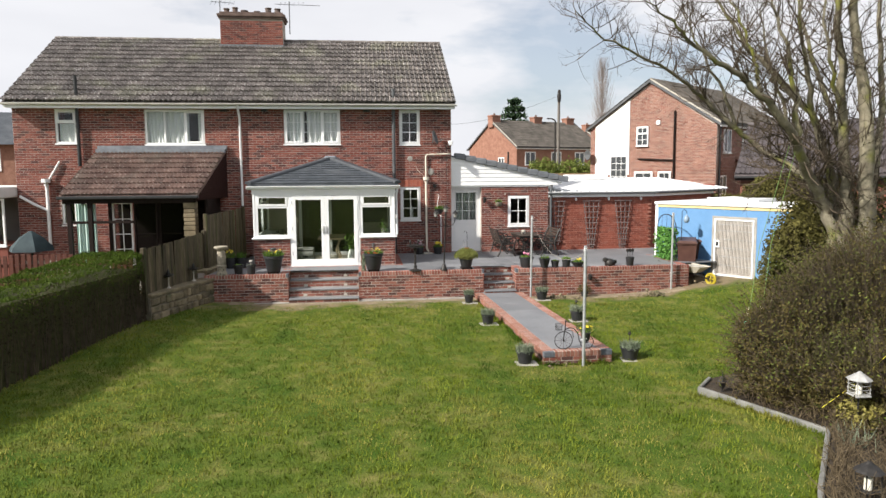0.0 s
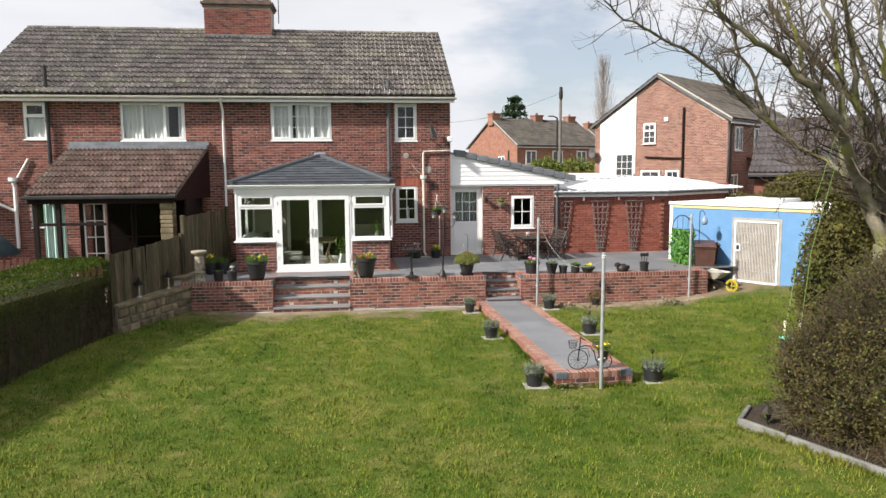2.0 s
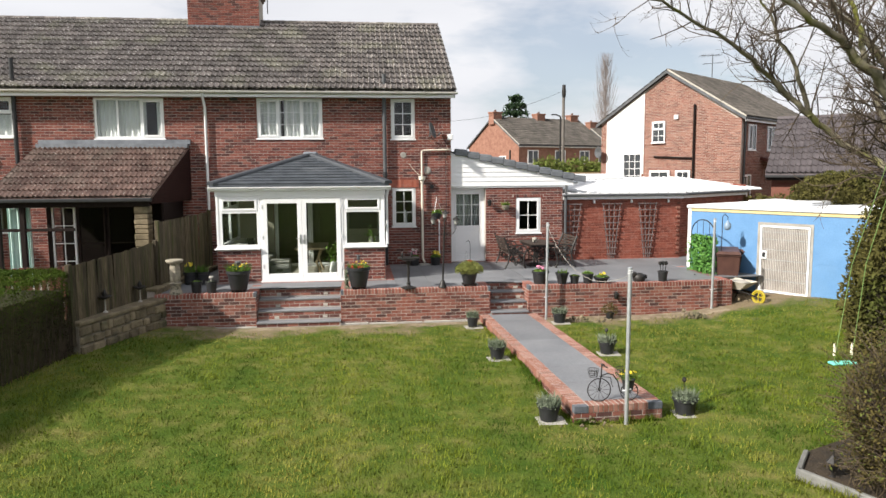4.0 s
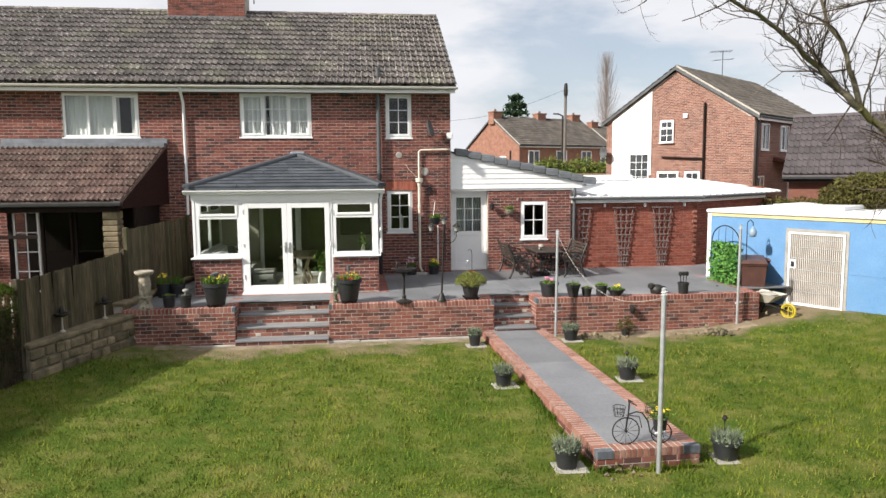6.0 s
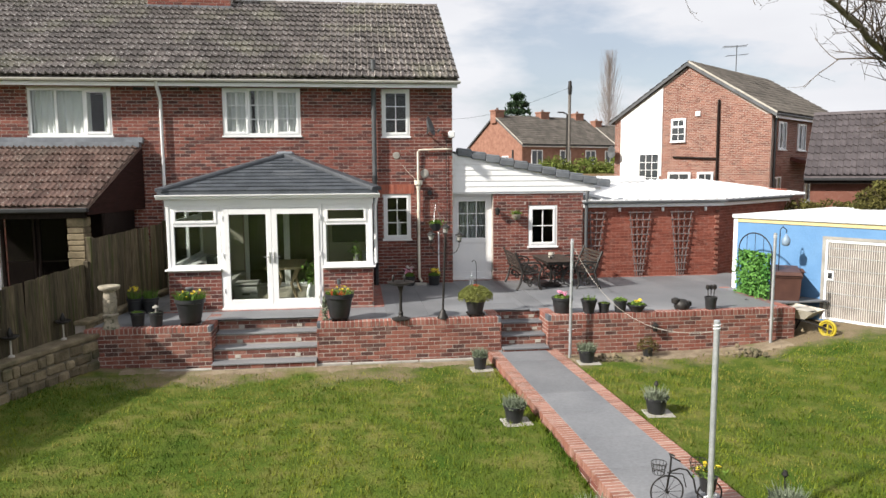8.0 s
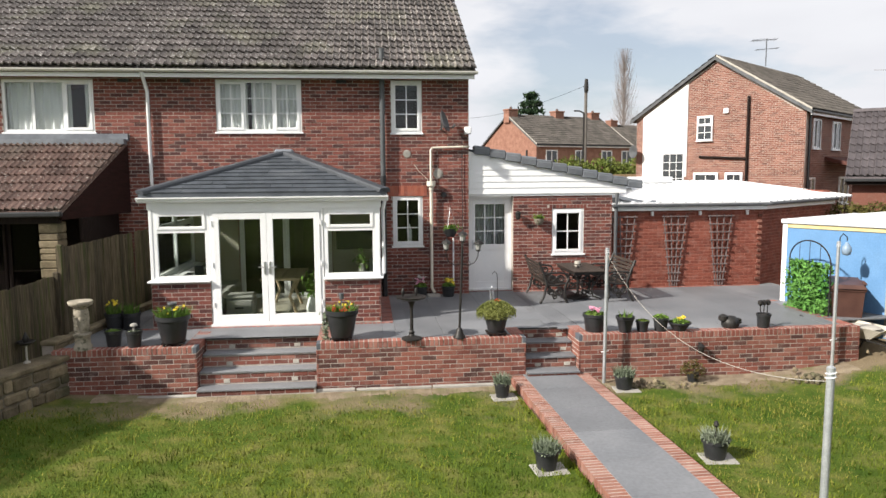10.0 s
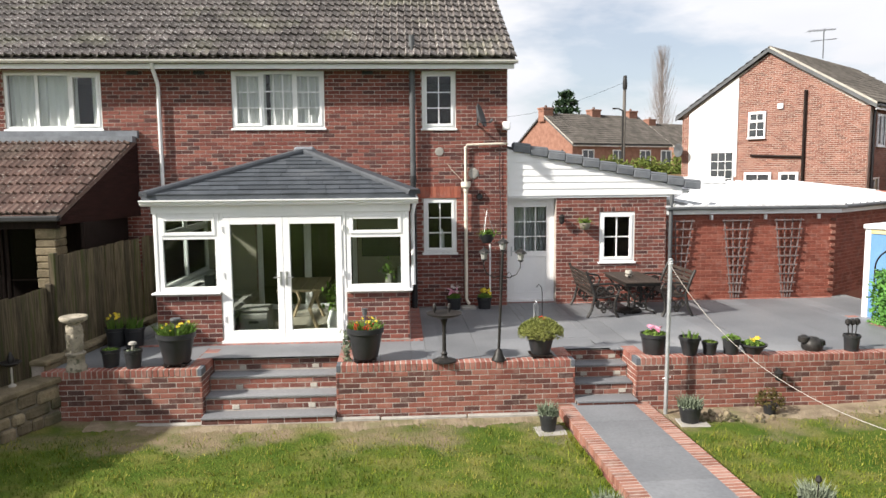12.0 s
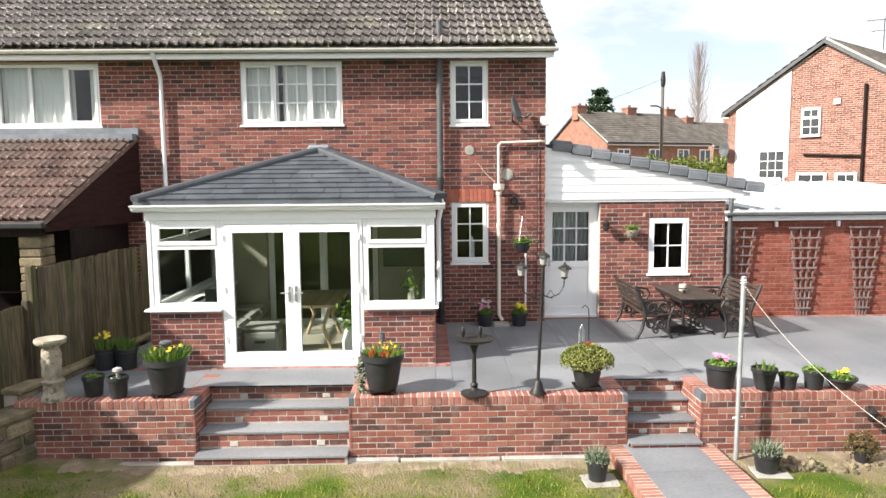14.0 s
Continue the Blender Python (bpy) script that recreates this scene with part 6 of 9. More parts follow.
def build_distance():
    for mid, gd, hw, rl, nm, e, r in (((10.3, 70.5), (0.40, -0.92), 4.2, 10.6, "terraced_house", 5.1, 7.7), ((24.3, 84), (0.40, -0.92), 4.0, 12.0, "terraced_house", 5.2, 7.7)):
        h = gable_house(nm, "distant two-storey orange brick house with a grey tiled roof", mid, gd, hw, rl, e, r, FAR_BRICK, MORTAR_PALE, z0=-2.0, pieces=False, roofm=FAR_ROOF)
        for y in (0.3, rl * 0.52, rl - 0.8):
            ch = part("chimney", Shape().bevel_box(-0.42, 0.42, y - 0.5, y + 0.5, r - 0.6, r + 0.6, 0.03).bevel_box(-0.47, 0.47, y - 0.55, y + 0.55, r + 0.46, r + 0.61, 0.02), FAR_BRICK, h)
            part("chimney_pot", Shape().lathe([(0.13, 0), (0.10, 0.22)], 8, (0, y, r + 0.6)), PORCH_TILE, ch)
        sm = pose(hw, 0, 0, 0, 0, 90)
        for a in (1.0, 4.2, 7.2, 9.6):
            far_window(h, a, a + 1.25, 3.3, 4.6, sm)
            far_window(h, a, a + 1.25, 0.4, 1.8, sm)
        far_window(h, 1.2, 2.2, 2.6, 4.1)
        part("downpipe", Shape().tube([(2.9, -0.06, 4.6), (2.9, -0.06, 0)], 0.08, 6), BLACK_PLASTIC, h)
    # a pale house to the far side beyond the pair
    h = gable_house("distant_house", "distant pale brick house seen past the pair", (-32, 46), (0.99, 0.1), 5, 9, 4.9, 7.0, BRICK_PALE, MORTAR_PALE, z0=-2, pieces=False, roofm=FAR_ROOF)
    k = thing("terraced_house", "distant pale pink brick terrace with a dark roof", "house", m=pose(-29, 44, 0, 0, 0, 6))
    part("wall", Shape().box(0, 11, 0, 7, -2, 4.6), FAR_BRICK, k)
    part("roof", Shape().prism([(-0.4, 4.45), (7.4, 4.45), (3.5, 6.6)], -0.2, 11.2, "x"), SLATE, k)
    for a in (1, 4, 6.3, 8.9):
        far_window(k, a, a + 1.2, 2.9, 4.2)
        far_window(k, a, a + 1.2, 0.3, 1.6)
    # street poles and wires
    pl = thing("telegraph_pole", "tall dark wooden telegraph pole with wires", "pole")
    part("pole", Shape().tube([(14.55, 61.5, -2), (14.6, 61.5, 9.7)], 0.15, 8, 0.12), material("weathered pole timber", (0.11, 0.1, 0.09), (0.17, 0.155, 0.14), 3, 0.9, 0.3, stretch=(6, 6, 1)), pl)
    part("terminal_box", Shape().lathe([(0.13, 8.6), (0.17, 8.75), (0.18, 9.1), (0.15, 9.35), (0.13, 9.62), (0.03, 9.66)], 10, (14.6, 61.45, 0.15)), BLACK_IRON, pl, "", 40)
    part("wire", Shape().tube([(14.6 - 13.0 * i / 12, 61.5 + 6 * i / 12, 9.3 - 2.0 * i / 12 - 1.0 * math.sin(math.pi * i / 12)) for i in range(13)], 0.012, 4), BLACK_PLASTIC, pl)
    lp = thing("street_lamp", "slim dark street lamp column", "street lamp")
    part("column", Shape().tube([(12.6, 55.5, -2), (12.6, 55.5, 6.7)], 0.07, 8), BLACK_IRON, lp)
    part("arm", Shape().tube([(12.6, 55.5, 6.7), (12.3, 55.5, 6.85), (11.9, 55.5, 6.85)], 0.05, 6), BLACK_IRON, lp)
    # timber fence beyond the garage
    f = thing("garden_fence", "distant pale timber fence", "fence")
    pale = material("pale fence timber", (0.22, 0.15, 0.085), (0.32, 0.23, 0.14), 4, 0.85, 0.3, stretch=(8, 8, 1))
    for i in range(30):
        part("board", Shape().box(8.5 + i * 0.2, 8.68 + i * 0.2, 46.0, 46.03, -1, 2.55), pale, f)


build_distance()


def leaf_cloud(name, pts, size, mat, parent=None, label="", kind="", flat=0.0, seed=1):
    """Many small pointed leaves at the given points."""
    rg = np.random.default_rng(seed)
    n = len(pts)
    a = rg.normal(size=(n, 3))
    a[:, 2] *= 1 - flat
    a /= np.linalg.norm(a, axis=1)[:, None] + 1e-9
    b = np.cross(a, rg.normal(size=(n, 3)))
    b /= np.linalg.norm(b, axis=1)[:, None] + 1e-9
    s = size * rg.uniform(0.6, 1.35, size=(n, 1))
    p = np.asarray(pts)
    v = np.stack([p - a * s, p + b * s * 0.45, p + a * s, p - b * s * 0.45], 1).reshape(-1, 3)
    me = bpy.data.meshes.new(name)
    me.from_pydata(v.tolist(), [], np.arange(4 * n).reshape(-1, 4).tolist())
    me.materials.append(mat)
    ob = new(name, me)
    ob.parent = parent
    return tagged(ob, label, kind=kind)


def leaf_material(name, c1, c2, c3=None, rough=0.75, vary=0.6):
    m = material(name, c1, c2, 1.7, rough, 0.0, vary=vary, fine=18, c3=c3, spec=0.12)
    return m


HEDGE_LEAF = leaf_material("hedge leaves", (0.033, 0.06, 0.005), (0.062, 0.094, 0.008), vary=0.35)
HEDGE_DRY = leaf_material("dry hedge side", (0.03, 0.025, 0.014), (0.068, 0.052, 0.03))
BUSH_LEAF = leaf_material("olive shrub leaves", (0.042, 0.034, 0.012), (0.098, 0.08, 0.026), (0.05, 0.052, 0.016))
BUSH_GREEN = leaf_material("fresh shrub leaves", (0.07, 0.12, 0.02), (0.13, 0.19, 0.035))
SHOOT_LEAF = leaf_material("olive green shoots", (0.055, 0.07, 0.016), (0.1, 0.118, 0.028))
# solid filling for shrubs; the shade between leaves is put into its colour
SHRUB_CORE = material("shade-dark shrub core", (0.018, 0.016, 0.008), (0.04, 0.035, 0.016), 9, 0.95, 0.6)
EVERGREEN = leaf_material("olive evergreen leaves", (0.05, 0.047, 0.013), (0.115, 0.105, 0.032), (0.06, 0.072, 0.017))
IVY_LEAF = leaf_material("ivy leaves", (0.05, 0.16, 0.03), (0.14, 0.30, 0.07))
LAVENDER = leaf_material("grey-green lavender", (0.12, 0.15, 0.10), (0.22, 0.25, 0.18))
POT_GREEN = leaf_material("spring leaves", (0.06, 0.125, 0.018), (0.135, 0.21, 0.045))
CONIFER = leaf_material("dark conifer", (0.018, 0.04, 0.02), (0.045, 0.075, 0.036))
FAR_HEDGE = leaf_material("far hedge leaves", (0.09, 0.13, 0.025), (0.17, 0.20, 0.05))
BARK = material("mossy grey bark", (0.11, 0.097, 0.07), (0.25, 0.225, 0.16), 5, 0.9, 0.7, fine=40, c3=(0.165, 0.17, 0.035))
TWIG = material("brown twigs", (0.05, 0.037, 0.026), (0.1, 0.076, 0.052), 6, 0.9, 0.0)
PALE_TWIG = material("pale far twigs", (0.23, 0.2, 0.19), (0.32, 0.285, 0.27), 6, 0.9, 0.0)


def build_hedge():
    h = thing("hedge", "clipped green garden hedge with brown bare lower sides", "hedge")
    rg = np.random.default_rng(5)
    a, b = np.array([-7.82, 16.35]), np.array([-10.6, 0.6])
    d = (b - a) / np.linalg.norm(b - a)
    nrm = np.array([d[1], -d[0]])
    nrm = nrm if nrm[0] < 0 else -nrm   # away from the lawn
    L = np.linalg.norm(b - a)
    W, z0, z1 = 1.4, -0.8, 0.64
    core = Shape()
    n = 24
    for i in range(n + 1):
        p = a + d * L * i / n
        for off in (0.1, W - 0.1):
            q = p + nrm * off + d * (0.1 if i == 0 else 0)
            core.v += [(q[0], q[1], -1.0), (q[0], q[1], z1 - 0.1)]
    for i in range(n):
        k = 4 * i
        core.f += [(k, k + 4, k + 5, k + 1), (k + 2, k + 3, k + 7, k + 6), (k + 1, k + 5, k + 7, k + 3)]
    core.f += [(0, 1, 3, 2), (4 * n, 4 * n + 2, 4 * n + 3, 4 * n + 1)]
    # solid core coloured dark for the shade inside the hedge
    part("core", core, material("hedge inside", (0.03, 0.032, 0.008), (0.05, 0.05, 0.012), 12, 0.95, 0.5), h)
    def at(u, off, z):
        z = z + 0.26 * np.clip(1 - u / 5.0, 0, 1) * np.clip((z + 0.6) / 1.2, 0, 1)
        return np.stack([a[0] + d[0] * u + nrm[0] * off, a[1] + d[1] * u + nrm[1] * off, z], 1)
    def wob(u, z):
        return np.array([0.09 * noise.noise((x * 1.6, y * 1.6, 1)) + 0.05 * noise.noise((x * 5, y * 5, 2)) for x, y in zip(u, z)])
    m = 95000
    u = L * rg.random(m) ** 1.4
    w = W * rg.random(m)
    top = at(u, w, z1 + wob(u, w) - 0.05 * (np.abs(w / W - 0.5) * 2) ** 4 + rg.normal(0, 0.015, m))
    m = 44000
    u = L * rg.random(m) ** 1.4
    z = z0 + (z1 - z0) * rg.random(m) ** 0.8
    side = at(u, wob(u, z) + 0.02 + rg.normal(0, 0.02, m), z)
    keep = rg.random(m) < np.clip((z + 0.55) / 0.9, 0.12, 1)
    e = 6000
    off, ze = W * rg.random(e), z0 + (z1 - z0) * rg.random(e)
    end = at(wob(off, ze) + rg.normal(0, 0.02, e), off, ze)
    up = side[:, 2] > 0.3 + rg.normal(0, 0.3, m)
    leaf_cloud("foliage", np.concatenate([top, side[keep & up], end]), 0.0145, HEDGE_LEAF, h, "dense clipped green leaves", "stuff", seed=2)
    leaf_cloud("foliage", side[keep & ~up], 0.022, HEDGE_DRY, h, "brown thin leaves on the shaded side", "stuff", seed=3)
    s = Shape()
    for i in range(420):
        u0 = L * random.random() ** 1.4
        p0 = a + d * u0 + nrm * random.uniform(0.0, 0.1)
        p1 = a + d * (u0 + random.uniform(-0.25, 0.25)) + nrm * random.uniform(-0.03, 0.05)
        s.tube([(p0[0], p0[1], -0.85), ((p0[0] + p1[0]) / 2 + random.uniform(-.04, .04), (p0[1] + p1[1]) / 2, -0.3), (p1[0], p1[1], random.uniform(-0.1, 0.5))], 0.007, 3, 0.003, False)
    quick("twig_mass", s, TWIG, h, kind="stuff")


build_hedge()


def branch(s, p, d, length, r, depth, rg, tips, droop=0.0):
    """A limb of several segments that forks into smaller ones."""
    n = 4
    pts = [p.copy()]
    q, dd = p.copy(), d.normalized()
    for i in range(n):
        dd = (dd + Vector((rg.gauss(0, 0.16), rg.gauss(0, 0.16), rg.gauss(0.05 - droop, 0.14)))).normalized()
        q = q + dd * (length / n)
        pts.append(q.copy())
    s.tube(pts, r, 6 if r > 0.03 else (4 if r > 0.01 else 3), r * 0.55, False)
    if depth == 0:
        tips.append(q)
        return
    for k in range(rg.randint(3, 4)):
        t = rg.uniform(0.25, 1.0)
        i = min(n - 1, int(t * n))
        o = pts[i] + (pts[i + 1] - pts[i]) * (t * n - i)
        ax = Vector((rg.gauss(0, 1), rg.gauss(0, 1), rg.gauss(0.3, 0.8))).normalized()
        nd = (dd * 0.75 + ax * 0.75).normalized()
        branch(s, o, nd, length * rg.uniform(0.45, 0.72), r * rg.uniform(0.4, 0.55), depth - 1, rg, tips, droop)


def build_tree():
    t = thing("tree", "large bare spring tree with mossy multi-stemmed trunk", "tree")
    rg = random.Random(7)
    tr = Shape()
    tr.tube([(6.3, 12.6, -0.8), (6.27, 12.58, -0.45), (6.24, 12.55, 0.1), (6.22, 12.5, 0.8), (6.15, 12.5, 1.3)], 0.36, 14, 0.2)
    part("trunk", tr, BARK, t, "thick grey trunk with moss", 60)
    fork = Vector((6.22, 12.5, 0.9))
    limbs = [
        ([(5.94, 12.6, 1.91), (6.0, 13.0, 2.2), (6.15, 13.6, 2.48), (5.97, 14.0, 2.77), (5.58, 14.3, 3.03), (4.98, 14.3, 3.52), (4.47, 14.3, 3.92), (3.97, 14.2, 4.3), (3.31, 14.0, 4.69), (2.33, 13.6, 4.98), (1.57, 13.3, 5.23), (1.03, 13.0, 5.59)], 0.085, 0.01),
        ([fork, (6.05, 12.55, 1.5), (5.94, 12.6, 1.91), (5.43, 12.4, 2.49), (4.86, 12.0, 3.15), (4.59, 11.8, 3.38), (3.9, 11.6, 3.94), (3.6, 11.6, 4.17), (3.02, 11.4, 4.43), (2.45, 11.3, 4.76), (2.13, 11.2, 5.03), (1.58, 11.0, 5.3)], 0.125, 0.01),
        ([fork, (6.35, 12.5, 1.54), (6.31, 12.5, 2.15), (6.15, 12.5, 3.35), (5.97, 12.4, 4.5), (5.76, 12.3, 5.62), (5.6, 12.2, 7.2)], 0.14, 0.04),
        ([(6.4, 12.3, 0.4), (6.53, 12.2, 1.15), (6.48, 12.2, 2.39), (6.38, 12.2, 3.91), (6.19, 12.2, 4.48), (6.02, 12.2, 5.6), (5.9, 12.1, 7.2)], 0.18, 0.05),
        ([(6.3, 12.6, 1.3), (6.24, 12.8, 2.2), (6.11, 12.9, 2.82), (5.72, 12.9, 3.74), (4.97, 13.0, 4.47), (4.42, 13.0, 4.99), (4.01, 13.0, 5.51), (3.5, 13.0, 6.3)], 0.11, 0.015),
        ([(4.86, 12.0, 3.15), (4.9, 12.1, 3.9), (4.75, 12.2, 4.7), (4.5, 12.3, 5.6), (4.4, 12.4, 6.6)], 0.06, 0.012),
        ([(5.72, 12.9, 3.74), (5.5, 12.7, 4.6), (5.2, 12.6, 5.4), (5.1, 12.5, 6.6)], 0.06, 0.012),
        ([(6.5, 12.3, 1.0), (7.1, 12.2, 1.8), (7.8, 12.0, 2.6), (8.8, 11.8, 3.9)], 0.12, 0.02),
        ([(6.4, 12.4, 1.1), (6.85, 12.6, 2.2), (7.15, 12.8, 3.4), (7.2, 13.0, 5.0), (7.1, 13.0, 6.8)], 0.11, 0.025),
        ([(6.3, 12.5, 1.5), (6.6, 13.1, 2.8), (6.5, 13.6, 4.2), (6.15, 13.9, 5.6), (5.9, 14.0, 6.6)], 0.085, 0.015),
        ([(6.2, 12.7, 1.3), (5.95, 13.2, 2.4), (5.75, 13.5, 3.4), (5.3, 13.6, 4.6), (5.0, 13.6, 5.8)], 0.075, 0.012),
        ([(6.15, 12.5, 3.35), (5.7, 12.2, 4.2), (5.35, 12.0, 5.0), (5.2, 11.9, 6.2)], 0.055, 0.012),
        ([(3.9, 11.6, 3.94), (3.85, 11.7, 4.5), (3.6, 11.8, 5.2), (3.3, 11.9, 5.9)], 0.04, 0.01),
        ([(4.98, 14.3, 3.52), (4.6, 14.2, 4.3), (4.0, 14.0, 5.1), (3.4, 13.8, 5.9)], 0.045, 0.01),
    ]
    tips = []
    for k, (pts, r0, r1) in enumerate(limbs):
        pts = [Vector(p) for p in pts]
        fine = []
        for i in range(len(pts) - 1):
            for j in range(4):
                q = pts[i].lerp(pts[i + 1], j / 4)
                fine.append(q + Vector((rg.gauss(0, 0.022), rg.gauss(0, 0.022), rg.gauss(0, 0.02))))
        fine.append(pts[-1])
        lim = Shape().tube(fine, r0, 9, r1, True)
        part("limb", lim, BARK, t, "", 60)
        tw = Shape()
        m = len(fine)
        for i in range(3, m):
            for _ in range(1 + (i > 5)):
                d = (fine[i] - fine[i - 1]).normalized()
                ax = Vector((rg.gauss(0, 1), rg.gauss(0, 1), rg.gauss(0.35, 0.8))).normalized()
                f = 1 - i / m
                branch(tw, fine[i], d * 0.55 + ax * 0.85, 0.32 + 0.6 * f + rg.random() * 0.3, 0.009 + 0.011 * f, 2, rg, tips, 0.0)
        quick("twig_mass", tw, TWIG, t, "fine bare twigs", "stuff")
    rgn = np.random.default_rng(4)
    pts = np.array([(p.x, p.y, p.z) for p in tips])
    pts = pts[rgn.random(len(pts)) < 0.5]
    leaf_cloud("bud_mass", pts, 0.014, HEDGE_DRY, t, "", "stuff")


build_tree()


def blob_points(rg, c, r, n, shell=0.65):
    v = rg.normal(size=(n, 3))
    v /= np.linalg.norm(v, axis=1)[:, None]
    rad = shell + (1 - shell) * rg.random((n, 1)) ** 0.5
    lump = np.array([1 + 0.22 * noise.noise((x * 2.2 + c[0], y * 2.2 + c[1], z * 2.2)) + 0.12 * noise.noise((x * 6, y * 6 + c[1], z * 6)) for x, y, z in v])[:, None]
    return np.array(c) + v * np.array(r) * rad * lump


def build_shrubs():
    rg = np.random.default_rng(11)
    s1 = thing("shrub", "large twiggy olive-brown shrub in the corner bed", "shrub")
    cl = [((4.65, 9.9, 0.25), (1.4, 1.2, 1.15), 24000), ((3.65, 9.9, -0.25), (0.85, 0.8, 0.62), 10000), ((5.6, 10.2, 0.55), (1.5, 1.4, 1.2), 20000), ((4.6, 9.0, -0.2), (1.1, 0.7, 0.7), 8000), ((6.9, 10.0, 0.4), (1.4, 1.3, 1.3), 9000), ((3.05, 9.5, -0.4), (0.55, 0.5, 0.42), 5000), ((3.3, 9.7, 0.0), (0.72, 0.75, 0.72), 9000), ((3.15, 9.1, -0.35), (0.55, 0.55, 0.5), 8000), ((3.55, 8.5, -0.35), (0.6, 0.55, 0.5), 8000), ((4.1, 8.1, -0.2), (0.85, 0.75, 0.75), 9000), ((5.2, 8.6, 0.1), (1.2, 1.0, 1.0), 9000)]
    pts = np.concatenate([blob_points(rg, c, r, n) for c, r, n in cl])
    pts = pts[pts[:, 2] > -0.72]
    pick = rg.random(len(pts))
    leaf_cloud("foliage", pts[pick < 0.93], 0.02, BUSH_LEAF, s1, "small olive leaves", "stuff", seed=6)
    leaf_cloud("foliage", pts[pick >= 0.93], 0.019, SHOOT_LEAF, s1, "fresh green shoots", "stuff", seed=7)
    tw = Shape()
    r2 = random.Random(3)
    for c, r, n in cl:
        for i in range(int(n / 18)):
            v = Vector((r2.gauss(0, 1), r2.gauss(0, 1), abs(r2.gauss(0, 1)) + 0.1)).normalized()
            e = Vector((c[0] + v.x * r[0], c[1] + v.y * r[1], c[2] + v.z * r[2] * 1.05))
            o = Vector((c[0] + v.x * r[0] * 0.35, c[1] + v.y * r[1] * 0.35, -0.75))
            mid = o.lerp(e, 0.55) + Vector((r2.gauss(0, 0.08), r2.gauss(0, 0.08), 0.12))
            tw.tube([o, mid, e], 0.008, 3, 0.002, False)
    # straggling shoots that break the outline
    lp = []
    for c, r, n in cl:
        for i in range(int(n / 45)):
            v = Vector((r2.gauss(0, 1), r2.gauss(0, 1), r2.gauss(0.45, 0.8))).normalized()
            o = Vector((c[0] + v.x * r[0] * 0.8, c[1] + v.y * r[1] * 0.8, c[2] + v.z * r[2] * 0.8))
            g = (v + Vector((r2.gauss(0, 0.5), r2.gauss(0, 0.5), 0.5 + r2.gauss(0, 0.3)))).normalized() * r2.uniform(0.25, 0.62)
            if o.z < -0.65:
                continue
            tw.tube([o, o + g * 0.5 + Vector((0, 0, 0.02)), o + g], 0.005, 3, 0.002, False)
            for k in range(13):
                q = o + g * (0.25 + 0.75 * k / 12)
                lp.append((q.x + r2.gauss(0, 0.018), q.y + r2.gauss(0, 0.018), q.z + r2.gauss(0, 0.018)))
    lp = np.array(lp)
    pick = rg.random(len(lp))
    leaf_cloud("foliage", lp[pick < 0.7], 0.02, BUSH_LEAF, s1, "olive leaves on long shoots", "stuff", seed=13)
    leaf_cloud("foliage", lp[pick >= 0.7], 0.021, SHOOT_LEAF, s1, "fresh green leaves on long shoots", "stuff", seed=14)
    quick("twig_mass", tw, TWIG, s1, kind="stuff")
    s2 = thing("shrub", "tall evergreen ivy-clad shrub below the tree", "shrub")
    cl = [((8.0, 15.4, 0.7), (1.1, 0.9, 1.5), 15000), ((6.0, 13.3, 0.35), (0.85, 0.75, 1.35), 15000), ((6.9, 14.0, 0.95), (1.05, 0.9, 1.5), 14000), ((7.9, 14.2, 0.9), (1.1, 1.0, 1.6), 9000), ((10.2, 20.5, 2.0), (1.4, 0.7, 0.55), 14000), ((7.2, 11.6, 0.3), (0.8, 0.8, 1.1), 6000)]
    pts = np.concatenate([blob_points(rg, c, r, n, 0.55) for c, r, n in cl])
    pts = pts[pts[:, 2] > -0.7]
    # dark solid cores stand in for the shade behind the leaves
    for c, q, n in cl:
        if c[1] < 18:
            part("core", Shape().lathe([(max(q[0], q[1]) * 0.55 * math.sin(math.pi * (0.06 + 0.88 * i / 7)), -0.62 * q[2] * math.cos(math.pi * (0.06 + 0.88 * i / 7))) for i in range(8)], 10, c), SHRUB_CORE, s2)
    leaf_cloud("foliage", pts, 0.042, EVERGREEN, s2, "dark olive evergreen leaves", "stuff", seed=8)
    tw = Shape()
    for c, r, n in cl:
        for i in range(int(n / 60)):
            v = Vector((r2.gauss(0, 1), r2.gauss(0, 1), r2.gauss(0.2, 1))).normalized()
            e = Vector((c[0] + v.x * r[0], c[1] + v.y * r[1], c[2] + v.z * r[2]))
            tw.tube([(c[0], c[1], c[2] - r[2] * 0.9), ((c[0] + e.x) / 2, (c[1] + e.y) / 2, c[2] - r[2] * 0.2 + (e.z - c[2]) * 0.5), e], 0.01, 3, 0.003, False)
    quick("twig_mass", tw, TWIG, s2, kind="stuff")
    # tangled growth past the shed roof
    s3 = thing("shrub", "low ivy hedge behind the white roof", "shrub")
    pts = np.concatenate([blob_points(rg, (10.8 + i * 1.1, 25.6 + 0.2 * i, 1.28), (0.9, 0.6, 0.5), 1800, 0.5) for i in range(5)])
    leaf_cloud("foliage", pts, 0.05, EVERGREEN, s3, "", "stuff", seed=9)
    part("core", Shape().bevel_box(10.4, 15.6, 25.6, 26.2, -0.5, 1.4, 0.1), HEDGE_DRY, s3)
    # far hedge, conifer, poplars
    f = thing("hedge", "distant bright green hedge in front of the houses", "hedge")
    pts = np.concatenate([blob_points(rg, (10.2 + i * 0.9, 52 + 0.3 * i, 1.5), (1.0, 0.9, 2.0 + 0.25 * math.sin(i * 2.3)), 3200, 0.7) for i in range(13)])
